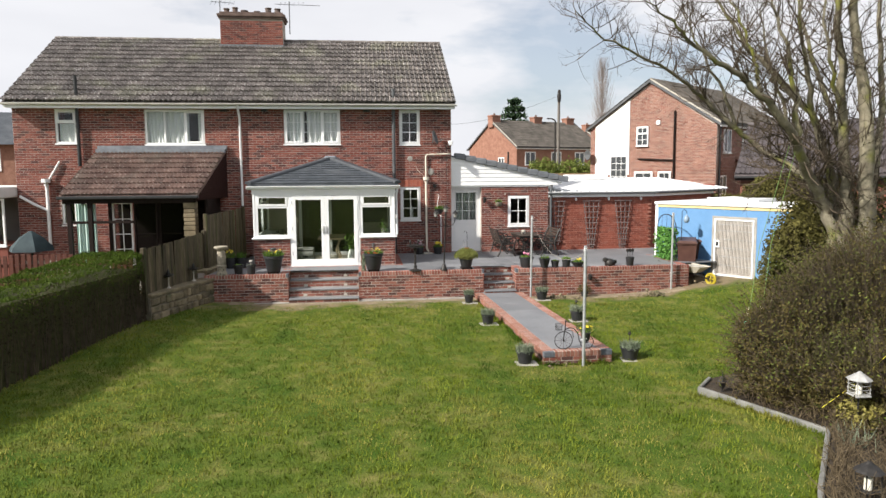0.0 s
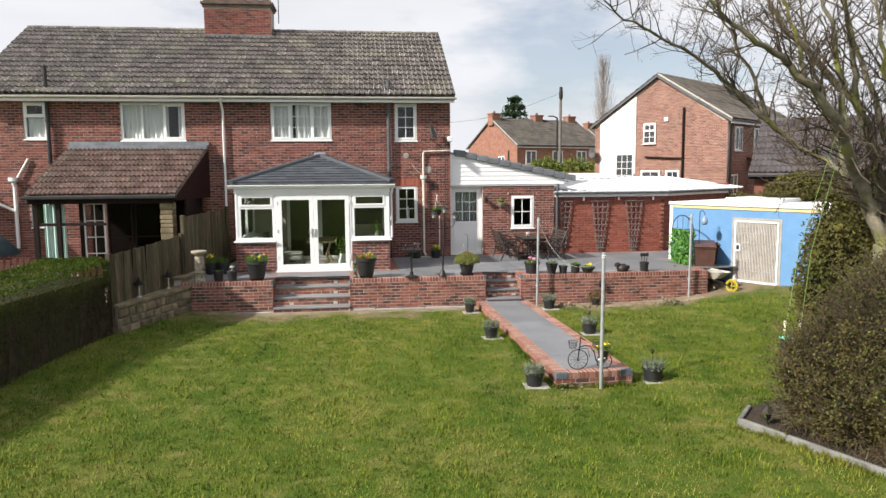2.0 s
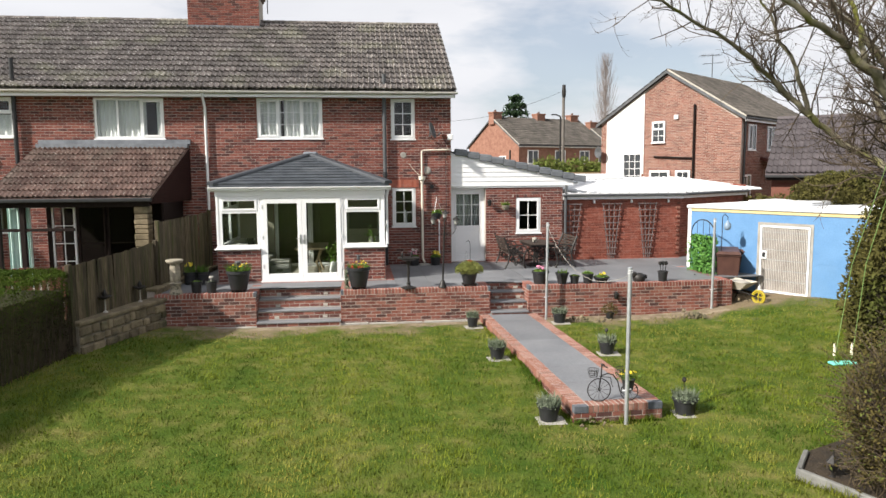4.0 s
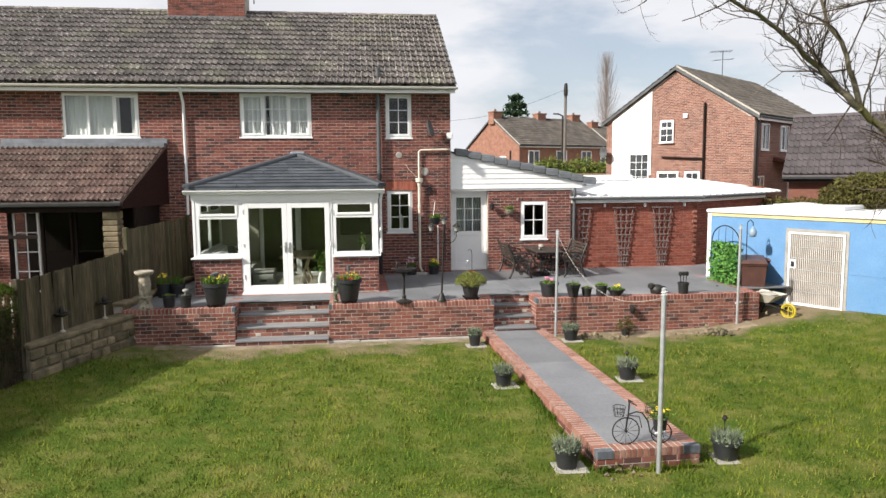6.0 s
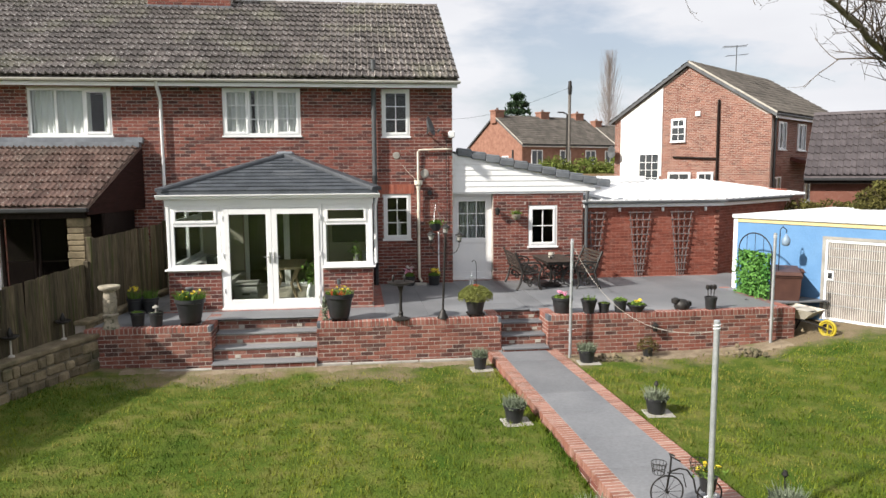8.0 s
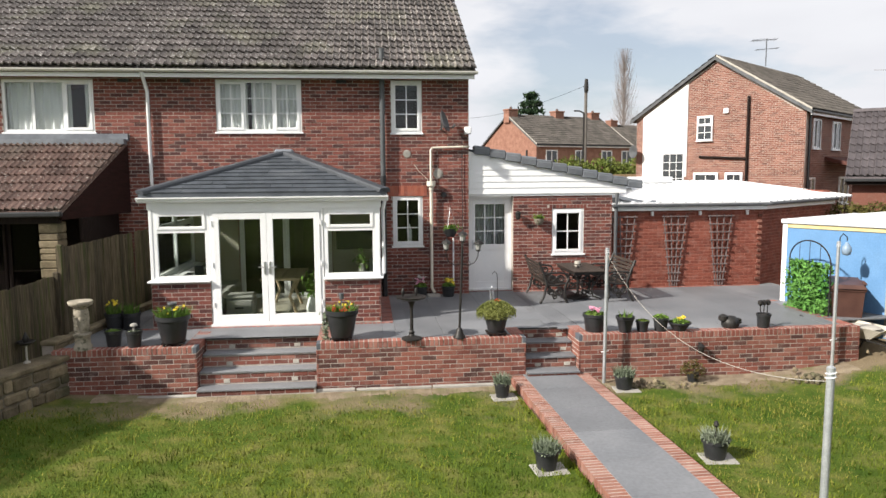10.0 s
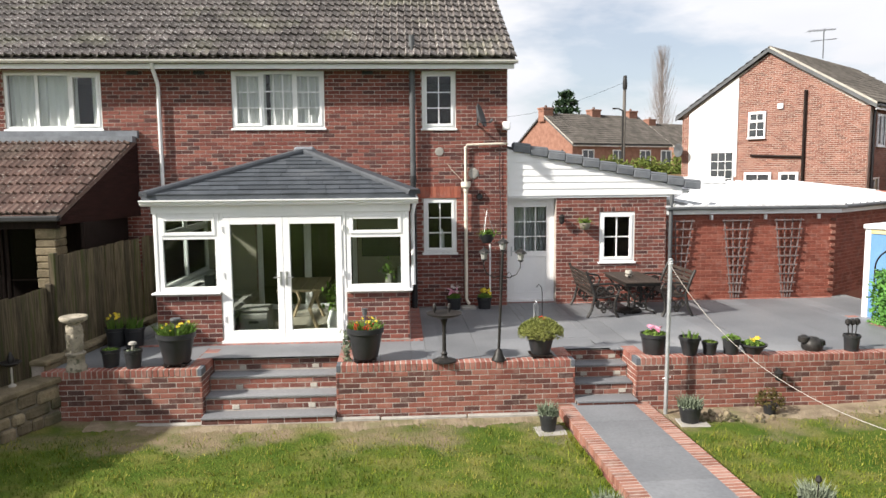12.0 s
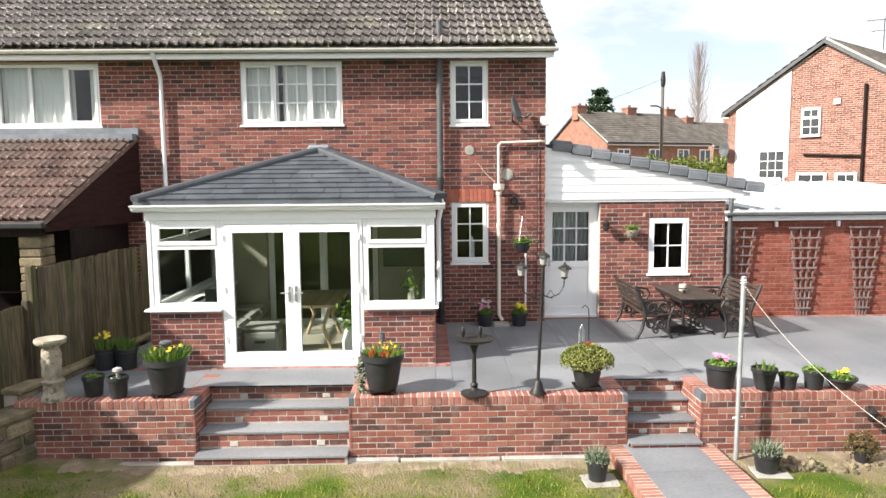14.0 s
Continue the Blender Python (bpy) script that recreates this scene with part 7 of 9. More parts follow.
    leaf_cloud("foliage", pts, 0.09, FAR_HEDGE, f, "", "stuff", seed=10)
    c = thing("conifer", "distant dark green conifer behind the roof", "tree")
    part("trunk", Shape().tube([(17.4, 92, -1), (17.4, 92, 10.5)], 0.25, 6, 0.05), TWIG, c)
    pp = []
    for k in range(9):
        z = 4.5 + k * 0.9
        rr = 7.6 * (1 - k / 9.8) * (0.7 + 0.5 * abs(noise.noise((k * 1.7, 3.1, 0.4))))
        for j in range(11):
            an = j * 0.571 + k
            ln = rr * (0.75 + 0.4 * abs(noise.noise((k, j, 0))))
            for q in range(42):
                u = rg.random()
                pp.append((17.4 + math.cos(an) * ln * u + rg.normal(0, 0.12), 92 + math.sin(an) * ln * u + rg.normal(0, 0.12), z + 0.5 * u - 0.5 * u * u + rg.normal(0, 0.16)))
    leaf_cloud("foliage", np.array(pp), 0.26, CONIFER, c, "", "stuff", seed=12)
    for x, y, top, w, n in ((36.2, 112, 20.5, 4.6, 420), (3.6, 118, 12.0, 3.2, 170), (7.5, 125, 11.0, 3.0, 130)):
        p = thing("poplar", "distant leafless poplar with upright twigs", "tree")
        part("trunk", Shape().tube([(x, y, -1), (x, y, top * 0.93)], 0.28, 6, 0.05), PALE_TWIG, p)
        tw = Shape()
        for i in range(n):
            z = top * (0.15 + 0.75 * r2.random())
            an = r2.uniform(0, 6.283)
            ln = w * (1.05 - 0.85 * z / top) * r2.uniform(0.3, 1.0)
            rise = top * r2.uniform(0.1, 0.26)
            tw.tube([(x, y, z), (x + math.cos(an) * ln * 0.55, y + math.sin(an) * ln * 0.55, z + rise * 0.4), (x + math.cos(an) * ln * 0.85 + r2.gauss(0, 0.12), y + math.sin(an) * ln * 0.85, min(top * 1.02, z + rise))], 0.028, 3, 0.01, False)
        quick("twig_mass", tw, PALE_TWIG, p, kind="stuff")


build_shrubs()


LANTERN_WHITE = material("weathered white lantern", (0.27, 0.27, 0.265), (0.4, 0.4, 0.395), 9, 0.5)


def build_bed():
    k = thing("kerb", "weathered grey concrete edging of the corner bed", "edging", kind="structure")
    for a, b in (((2.55, 10.45), (2.15, 9.98)), ((2.15, 9.98), (2.93, 8.05)), ((2.93, 8.05), (1.75, 6.5)), ((1.75, 6.5), (0.9, 5.2))):
        a, b = Vector(a), Vector(b)
        L = (b - a).length
        part("edging", Shape().bevel_box(-0.02, L + 0.02, -0.03, 0.03, -0.95, -0.69, 0.012), KERB_MAT, k, m=pose(a.x, a.y, 0, 0, 0, math.degrees(math.atan2(b.y - a.y, b.x - a.x))))
    s = Shape()
    out = [(2.15, 9.98), (2.93, 8.05), (1.75, 6.5), (0.9, 5.2), (5, 3.5), (9, 4), (9.5, 11), (6, 12), (2.6, 10.5)]
    s.v = [(x, y, -0.73) for x, y in out] + [(4.5, 8, -0.66)]
    s.f = [(i, (i + 1) % 9, 9) for i in range(9)]
    structure("flower_bed", "bare brown soil of the corner flower bed", s, material("dark bed soil", (0.022, 0.016, 0.01), (0.05, 0.036, 0.022), 6, 0.95, 0.9, fine=30, bumpdist=0.03))
    rg = np.random.default_rng(21)
    g = thing("bed_plants", "dry stems and low leaves in the flower bed", "plants", kind="stuff")
    pts = np.stack([rg.uniform(1.6, 4.6, 14000), rg.uniform(5.2, 10.2, 14000), -0.72 + 0.3 * rg.random(14000) ** 2], 1)
    pts = pts[(pts[:, 0] > 2.93 - 0.75 * (8.05 - pts[:, 1])) & (pts[:, 0] > 2.95 - 0.4 * (pts[:, 1] - 8.05))]
    leaf_cloud("leaves", pts[::4], 0.024, BUSH_GREEN, g, kind="stuff", seed=31)
    leaf_cloud("leaves", pts, 0.028, HEDGE_DRY, g, kind="stuff", seed=32)
    # garden lanterns in the bed
    for x, y, z, s2, mt, nm in ((3.17, 7.85, -0.2, 1.0, LANTERN_WHITE, "white slatted garden lantern with a candle on a stake"), (2.05, 6.2, -0.62, 1.0, BLACK_IRON, "dark metal lantern with a white candle")):
        l = thing("lantern", nm, "lantern", m=pose(x, y, z))
        part("base", Shape().bevel_box(-0.1, 0.1, -0.1, 0.1, 0, 0.02), mt, l)
        for i in range(4):
            part("post", Shape().box(*((-0.09, -0.08) if i % 2 else (0.08, 0.09)), *((-0.09, -0.08) if i < 2 else (0.08, 0.09)), 0.02, 0.21), mt, l)
        if mt is LANTERN_WHITE:
            for i in range(4):
                z0 = 0.04 + i * 0.05
                part("slat", Shape().box(-0.095, 0.095, -0.095, -0.09, z0, z0 + 0.007).box(-0.095, 0.095, 0.09, 0.095, z0, z0 + 0.007).box(-0.095, -0.09, -0.09, 0.09, z0, z0 + 0.007).box(0.09, 0.095, -0.09, 0.09, z0, z0 + 0.007), mt, l)
            part("stake", Shape().tube([(0, 0, 0), (0, 0, -0.55)], 0.012, 6), BLACK_IRON, l)
        part("roof", Shape().lathe([(0.15, 0.21), (0.13, 0.23), (0.04, 0.29), (0.02, 0.31)], 8), mt, l)
        part("candle", Shape().lathe([(0.04, 0.02), (0.04, 0.13), (0.035, 0.14)], 12), material("cream candle wax", (0.7, 0.68, 0.58), (0.78, 0.75, 0.65), 4, 0.5), l, "", 40)
    # dry upright stems, a yellow-leaved plant and strappy leaves by the kerb
    st = Shape()
    r3 = random.Random(8)
    for i in range(900):
        y = r3.uniform(5.6, 9.6)
        x = (2.93 - (y - 8.05) * 0.404 if y > 8.05 else 2.93 - (8.05 - y) * 0.76) + 0.12 + 1.3 * r3.random() ** 1.5
        st.tube([(x, y, -0.73), (x + r3.gauss(0, 0.06), y + r3.gauss(0, 0.06), -0.6), (x + r3.gauss(0, 0.14), y + r3.gauss(0, 0.14), -0.73 + r3.uniform(0.15, 0.42))], 0.006, 3, 0.002, False)
    quick("stems", st, material("dry straw stems", (0.06, 0.043, 0.024), (0.13, 0.098, 0.055), 6, 0.9), g, kind="stuff")
    y2 = thing("yellow_plant", "low yellow-leaved plant in the flower bed", "plant")
    leaf_cloud("foliage", blob_points(rg, (3.3, 7.95, -0.5), (0.3, 0.25, 0.22), 900, 0.4), 0.035, material("golden leaves", (0.14, 0.125, 0.03), (0.24, 0.21, 0.05), 5, 0.7, vary=0.4), y2, seed=33)
    gn = thing("iris_clump", "clump of grey-green strap leaves beside the kerb", "plant")
    sp = Shape()
    for i in range(60):
        a, c = r3.uniform(0, 6.283), r3.uniform(0.12, 0.3)
        x, y = 2.95 + r3.gauss(0, 0.09), 7.55 + r3.gauss(0, 0.14)
        e = (x + math.cos(a) * c * 0.6, y + math.sin(a) * c * 0.6, -0.72 + c)
        w = 0.012
        sp.add([(x - w * math.sin(a), y + w * math.cos(a), -0.74), (x + w * math.sin(a), y - w * math.cos(a), -0.74), e], [(0, 1, 2)])
    quick("leaves", sp, LAVENDER, gn)
    fg = thing("garden_ornament", "small dark pointed lantern ornament at the kerb corner", "ornament", m=pose(2.42, 9.8, -0.74) @ Matrix.Scale(0.7, 4))
    part("stem", Shape().lathe([(0.06, 0), (0.05, 0.03), (0.02, 0.05), (0.02, 0.12)], 10), BLACK_IRON, fg)
    part("lantern_body", Shape().lathe([(0.05, 0.12), (0.08, 0.2), (0.085, 0.26)], 6), BLACK_IRON, fg)
    part("lantern_roof", Shape().lathe([(0.11, 0.26), (0.06, 0.32), (0.015, 0.37), (0.008, 0.46)], 6), BLACK_IRON, fg)
    for x, y, hh in ((-7.55, 17.2, 0.36), (-7.22, 18.3, 0.36)):
        o = thing("garden_ornament", "dark metal bird-bath stake ornament on the stone wall", "ornament", "wall ornaments", m=pose(x, y, -0.06))
        part("stem", Shape().lathe([(0.05, 0), (0.045, 0.02), (0.014, 0.04), (0.014, hh - 0.1)], 10), CONCRETE_PALE, o, "pale stem", 40)
        part("dish", Shape().lathe([(0.02, hh - 0.1), (0.08, hh - 0.08), (0.13, hh - 0.04), (0.12, hh - 0.03), (0.03, hh - 0.06)], 14), BLACK_IRON, o, "", 40)
        part("finial", Shape().lathe([(0.03, hh - 0.06), (0.05, hh), (0.03, hh + 0.05), (0.008, hh + 0.1)], 10), BLACK_IRON, o, "", 40)
    wl2 = thing("wall_lantern", "small dark solar lantern hung on the brick wall", "lantern", m=pose(3.28, 18.63, -0.36))
    part("body", Shape().lathe([(0.03, 0), (0.05, 0.02), (0.055, 0.11), (0.07, 0.12), (0.03, 0.16), (0.01, 0.18)], 8), BLACK_IRON, wl2, "", 40)
    part("bracket", Shape().bevel_box(-0.015, 0.015, 0.0, 0.075, 0.15, 0.175, 0.004), BLACK_IRON, wl2)
    b = thing("post_marker", "leaning stake wound with yellow tape", "stake")
    part("tape", Shape().tube([(3.0, 8.3, -0.5), (3.4, 8.2, -0.15), (3.75, 8.0, 0.35)], 0.0045, 5), material("yellow tape", (0.6, 0.55, 0.04), (0.7, 0.65, 0.08), 4, 0.5), b)


build_bed()


# ---- grass ----
def build_grass():
    rg = np.random.default_rng(17)
    n = 330000
    x, y = rg.uniform(-9.0, 8.6, n), 3.0 + 15.7 * rg.random(n)
    keep = (y < 18.35 + 0.2 * np.sin(x * 3.1)) & (rg.random(n) < np.clip((18.75 - y) / 1.5, 0.08, 1)) & ~((x > 0.25 - 0.033 * (y - 12.2)) & (x < 1.6 - 0.033 * (y - 12.2)) & (y > 12.17)) & (x > -7.9 - 0.178 * (16.4 - y)) & (x < 8.6)
    kerb = np.where(y > 8.05, 2.93 - (y - 8.05) * 0.404, 2.93 - (8.05 - y) * 0.76)
    keep &= ~((x > kerb - 0.04) & (y < 10.1))
    keep &= rg.random(n) < np.clip(1.25 - (y - 3) / 26, 0.35, 1)
    # worn patches
    patch = np.array([noise.noise((a * 0.9, b * 0.9, 3.0)) + 0.5 * noise.noise((a * 2.7, b * 2.7, 8.0)) for a, b in zip(x, y)])
    soil = ((y > 17.4) & (x > 1.5) & (x < 5.2) & (patch > -0.1)) | ((y > 17.95) & (patch > -0.1))
    keep &= ~(soil & (rg.random(n) < 0.7))
    x, y, patch = x[keep], y[keep], patch[keep]
    # longer uncut tufts where the mower does not reach: path sides, path end, kerb, slabs
    e = 2600
    side = rg.random(e) < 0.5
    ey = rg.uniform(12.2, 18.3, e)
    ex = np.where(side, 0.26 - np.abs(rg.normal(0, 0.035, e)), 1.59 + np.abs(rg.normal(0, 0.035, e))) - 0.033 * (ey - 12.2)
    fx, fy = rg.uniform(0.27, 1.58, 700), 12.18 - np.abs(rg.normal(0, 0.04, 700))
    ky = rg.uniform(6.0, 10.0, 1500)
    kx = np.where(ky > 8.05, 2.93 - (ky - 8.05) * 0.404, 2.93 - (8.05 - ky) * 0.76) - 0.05 - np.abs(rg.normal(0, 0.04, 1500))
    keep_e = np.array([noise.noise((a * 2.3, b * 2.3, 5.0)) > -0.12 for a, b in zip(ex, ey)])
    x, y = np.concatenate([x, ex[keep_e], fx, kx]), np.concatenate([y, ey[keep_e], fy, ky])
    long = np.zeros(len(x))
    long[len(patch):] = 1.0
    patch = np.concatenate([patch, np.zeros(len(x) - len(patch))])
    n = len(x)
    z = np.array([ground_z(a, b) for a, b in zip(x, y)]) - 0.004
    tuft = np.array([noise.noise((a * 5.5, b * 5.5, 6.0)) for a, b in zip(x, y)])
    h = rg.uniform(0.02, 0.058, n) * np.clip(1.0 + 1.1 * tuft - 0.5 * patch, 0.45, 1.8) * (1 + 0.9 * long)
    an, ln = rg.uniform(0, 6.283, n), rg.uniform(0.1, 0.9, n)
    w = rg.uniform(0.004, 0.008, n)
    dx, dy = np.cos(an), np.sin(an)
    v = np.empty((n, 3, 3))
    v[:, 0] = np.stack([x - dy * w, y + dx * w, z], 1)
    v[:, 1] = np.stack([x + dy * w, y - dx * w, z], 1)
    v[:, 2] = np.stack([x + dx * h * ln, y + dy * h * ln, z + h], 1)
    v = v.reshape(-1, 3)
    dry = rg.random(n) < np.clip((y - 16.2) / 4.2, 0, 0.55) + np.clip((patch - 0.02) * 1.5, 0, 0.5) + 0.6 * np.exp(-((x - 3.9) / 0.9) ** 2 - ((y - 16.7) / 0.7) ** 2)
    dm = material("dry grass blades", (0.15, 0.148, 0.026), (0.24, 0.226, 0.055), 3.0, 0.8, 0.0, vary=0.5, fine=9, spec=0.1)
    dv = v.reshape(-1, 9)[dry].reshape(-1, 3)
    md = bpy.data.meshes.new("dry_grass")
    md.from_pydata(dv.tolist(), [], np.arange(len(dv)).reshape(-1, 3).tolist())
    md.materials.append(dm)
    tagged(new("dry_grass", md), "dry straw-coloured grass in worn patches", "grass", kind="stuff")
    v = v.reshape(-1, 9)[~dry].reshape(-1, 3)
    n = len(v) // 3
    me = bpy.data.meshes.new("grass")
    me.from_pydata(v.tolist(), [], np.arange(3 * n).reshape(-1, 3).tolist())
    gm = material("grass blades", (0.036, 0.076, 0.004), (0.15, 0.178, 0.015), 0.8, 0.65, 0.0, vary=0.45, fine=3.4, c3=(0.215, 0.205, 0.035), stretch=(1.7, 0.5, 1.0), spec=0.15)
    gm.node_tree.nodes["Mapping"].inputs["Rotation"].default_value = (0, 0, 0.75)
    me.materials.append(gm)
    ob = new("grass", me)
    tagged(ob, "short mown lawn grass with yellowish worn patches", "grass", kind="stuff")


build_grass()


# ---- things on the terrace ----
def pot(x, y, z, r, h, label, plant=None, taper=0.66, category="plant pot", group="black plant pots", saucer=False, ribs=False):
    p = thing("plant_pot", label, category, group, m=pose(x, y, z, 0, 0, random.uniform(0, 360)))
    prof = [(r * taper, 0.0), (r * (taper + 0.02), 0.01), (r * 0.93, h * 0.82), (r * 1.02, h * 0.84), (r * 1.02, h), (r * 0.93, h), (r * 0.9, h * 0.86)]
    part("pot", Shape().lathe(prof, 22, cap=False).lathe([(r * taper, 0.0), (r * taper, 0.004)], 22), BLACK_PLASTIC, p, "", 35)
    part("soil", Shape().lathe([(r * 0.91, h * 0.86), (r * 0.4, h * 0.9)], 18), material("potting soil", (0.035, 0.024, 0.016), (0.07, 0.05, 0.035), 20, 0.95, 0.6), p)
    return p


FLOWERS = {
    "yellow": material("yellow petals", (0.72, 0.55, 0.03), (0.8, 0.65, 0.06), 8, 0.6),
    "red": material("red petals", (0.55, 0.03, 0.02), (0.68, 0.06, 0.03), 8, 0.6),
    "pink": material("pink petals", (0.66, 0.22, 0.36), (0.76, 0.42, 0.52), 8, 0.6),
    "white": material("white petals", (0.7, 0.7, 0.66), (0.8, 0.8, 0.76), 8, 0.6),
}


def bunch(p, rg, z, r, h, n, mat, size=0.03, label="", dome=True):
    """Leaves heaped over a pot."""
    a, q = rg.uniform(0, 6.283, n), np.sqrt(rg.random(n))
    top = h * (1 - 0.6 * q ** 2) if dome else h
    pts = np.stack([np.cos(a) * q * r, np.sin(a) * q * r, z + top * rg.random(n) ** 0.6], 1)
    return leaf_cloud("foliage", pts, size, mat, p, label, seed=int(rg.integers(1000)))


def blades(p, rg, z, r, h, n, mat, w=0.008):
    s = Shape()
    for i in range(n):
        a, q = rg.uniform(0, 6.283), r * math.sqrt(rg.random())
        x, y = math.cos(a) * q, math.sin(a) * q
        l = h * rg.uniform(0.6, 1.1)
        b = rg.uniform(0, 6.283)
        dx, dy = math.cos(b) * w, math.sin(b) * w
        lx, ly = x * 0.5 * l / h + rg.normal(0, 0.02), y * 0.5 * l / h + rg.normal(0, 0.02)
        s.add([(x - dx, y - dy, z), (x + dx, y + dy, z), (x + lx * 0.4 + dx * 0.8, y + ly * 0.4 + dy * 0.8, z + l * 0.6), (x + lx * 0.4 - dx * 0.8, y + ly * 0.4 - dy * 0.8, z + l * 0.6), (x + lx, y + ly, z + l)], [(0, 1, 2, 3), (3, 2, 4)])
    return quick("foliage", s, mat, p)


def heads(p, rg, z0, z1, r, n, mat, size=0.028):
    for i in range(n):
        a, q = rg.uniform(0, 6.283), r * math.sqrt(rg.random())
        fl = Shape()
        x, y, z = math.cos(a) * q, math.sin(a) * q, rg.uniform(z0, z1)
        for k in range(6):
            b = k * 1.047
            fl.add([(0, 0, 0), (size * math.cos(b - 0.4), size * math.sin(b - 0.4), 0.006), (size * 1.25 * math.cos(b), size * 1.25 * math.sin(b), 0.012), (size * math.cos(b + 0.4), size * math.sin(b + 0.4), 0.006)], [(0, 1, 2, 3)])
        fl.lathe([(size * 0.35, 0.0), (size * 0.4, 0.02), (size * 0.3, 0.022)], 7)
        part("flower", fl, mat, p, m=pose(x, y, z, rg.uniform(20, 75), 0, rg.uniform(0, 360)))


def stand(x, y):
    t = thing("pot_stand", "small dark wooden wheeled plant stand", "plant stand", "plant stands", m=pose(x, y, 0))
    for i in range(4):
        part("slat", Shape().bevel_box(-0.16, 0.16, -0.15 + i * 0.08, -0.09 + i * 0.08, 0.03, 0.05, 0.003), DARK_WOOD, t)
    for sx in (-0.12, 0.12):
        part("bearer", Shape().bevel_box(sx - 0.02, sx + 0.02, -0.15, 0.15, 0.015, 0.03, 0.003), DARK_WOOD, t)
        for sy in (-0.12, 0.12):
            part("castor", Shape().lathe([(0.02, 0), (0.02, 0.016)], 8, (sx, sy, 0)), BLACK_PLASTIC, t)


HEATHER = leaf_material("yellow-green heather", (0.12, 0.14, 0.035), (0.22, 0.23, 0.07))


def build_pots():
    rg = np.random.default_rng(41)
    p = pot(-5.3, 18.93, 0.055, 0.262, 0.42, "large black tub of daffodils and spring bulbs on a stand", taper=0.66)
    blades(p, rg, 0.36, 0.23, 0.2, 300, POT_GREEN)
    heads(p, rg, 0.45, 0.57, 0.24, 9, FLOWERS["yellow"], 0.02)
    part("solar_light", Shape().lathe([(0.012, 0.3), (0.012, 0.55), (0.05, 0.56), (0.075, 0.6), (0.07, 0.62), (0.01, 0.625)], 12), GREY_PIPE, p, "grey solar stake light")
    stand(-5.3, 18.93)
    p = pot(-2.66, 18.93, 0.055, 0.262, 0.44, "large black tub of red and yellow spring flowers on a stand", taper=0.66)
    blades(p, rg, 0.38, 0.22, 0.15, 240, POT_GREEN)
    heads(p, rg, 0.40, 0.45, 0.21, 44, FLOWERS["red"], 0.022)
    heads(p, rg, 0.48, 0.58, 0.18, 9, FLOWERS["yellow"], 0.018)
    pts = np.array([(-0.24 - 0.05 * rg.random(), -0.05 + 0.1 * rg.random(), 0.38 - 0.5 * u) + rg.normal(0, 0.03, 3) for u in rg.random(420)])
    pp = leaf_cloud("foliage", pts, 0.026, LAVENDER, p, "trailing grey-green rosemary", seed=77)
    pp.matrix_basis = p.matrix_basis.to_3x3().inverted().to_4x4()
    stand(-2.66, 18.93)
    part("solar_light", Shape().lathe([(0.01, 0.34), (0.01, 0.6), (0.035, 0.61), (0.035, 0.69), (0.05, 0.7), (0.01, 0.71)], 10), GREY_PIPE, p, "grey solar stake light")
    p = pot(-0.13, 18.95, 0.05, 0.2, 0.27, "black pot holding a rounded yellow-green heather bush", taper=0.66)
    bunch(p, rg, 0.24, 0.33, 0.30, 5600, HEATHER, 0.017)
    heads(p, rg, 0.5, 0.54, 0.06, 6, FLOWERS["red"], 0.022)
    stand(-0.13, 18.95)
    c = thing("bird_feeder", "wire hanging feeder on a hooked stake", "bird feeder", m=pose(-0.15, 19.05, 0.3))
    part("stake", Shape().tube([(0.06, 0, -0.1), (0.06, 0, 0.62), (0.05, 0, 0.7), (0.01, 0, 0.74), (-0.03, 0, 0.7)], 0.006, 6), BLACK_IRON, c)
    for i in range(6):
        a = i * 1.047
        part("wire", Shape().tube([(-0.03 + 0.035 * math.cos(a), 0.035 * math.sin(a), 0.2), (-0.03 + 0.035 * math.cos(a), 0.035 * math.sin(a), 0.42), (-0.03, 0, 0.5)], 0.003, 4), GALV, c)
    p = pot(1.56, 18.98, 0.0, 0.2, 0.3, "black pot of pink and white primulas", taper=0.74)
    bunch(p, rg, 0.25, 0.17, 0.1, 300, POT_GREEN, 0.03)
    heads(p, rg, 0.34, 0.42, 0.12, 14, FLOWERS["pink"], 0.027)
    p = pot(2.04, 18.84, 0.0, 0.155, 0.27, "tapered black pot with sparse shoots", taper=0.6)
    blades(p, rg, 0.24, 0.1, 0.13, 26, POT_GREEN)
    p = pot(2.34, 18.84, 0.0, 0.115, 0.19, "small black pot with a seedling", taper=0.72)
    bunch(p, rg, 0.16, 0.1, 0.05, 90, BUSH_GREEN, 0.025)
    p = pot(2.66, 18.84, 0.0, 0.13, 0.24, "black pot with leafy shoots", taper=0.74)
    bunch(p, rg, 0.2, 0.13, 0.08, 260, POT_GREEN, 0.03)
    p = pot(2.98, 18.82, 0.0, 0.19, 0.15, "wide shallow black bowl of yellow pansies", taper=0.5)
    bunch(p, rg, 0.12, 0.16, 0.08, 220, POT_GREEN, 0.03)
    heads(p, rg, 0.19, 0.23, 0.08, 5, FLOWERS["yellow"], 0.03)
    p = pot(4.5, 18.86, 0.0, 0.12, 0.24, "black pot with dark ornamental spikes", taper=0.78)
    for dx in (-0.06, 0.0, 0.06):
        part("ornament", Shape().tube([(dx, 0, 0.2), (dx * 1.3, 0, 0.4)], 0.008, 6).lathe([(0.015, 0.38), (0.045, 0.41), (0.04, 0.46), (0.015, 0.48)], 8, (dx * 1.3, 0, 0)), BLACK_IRON, p)
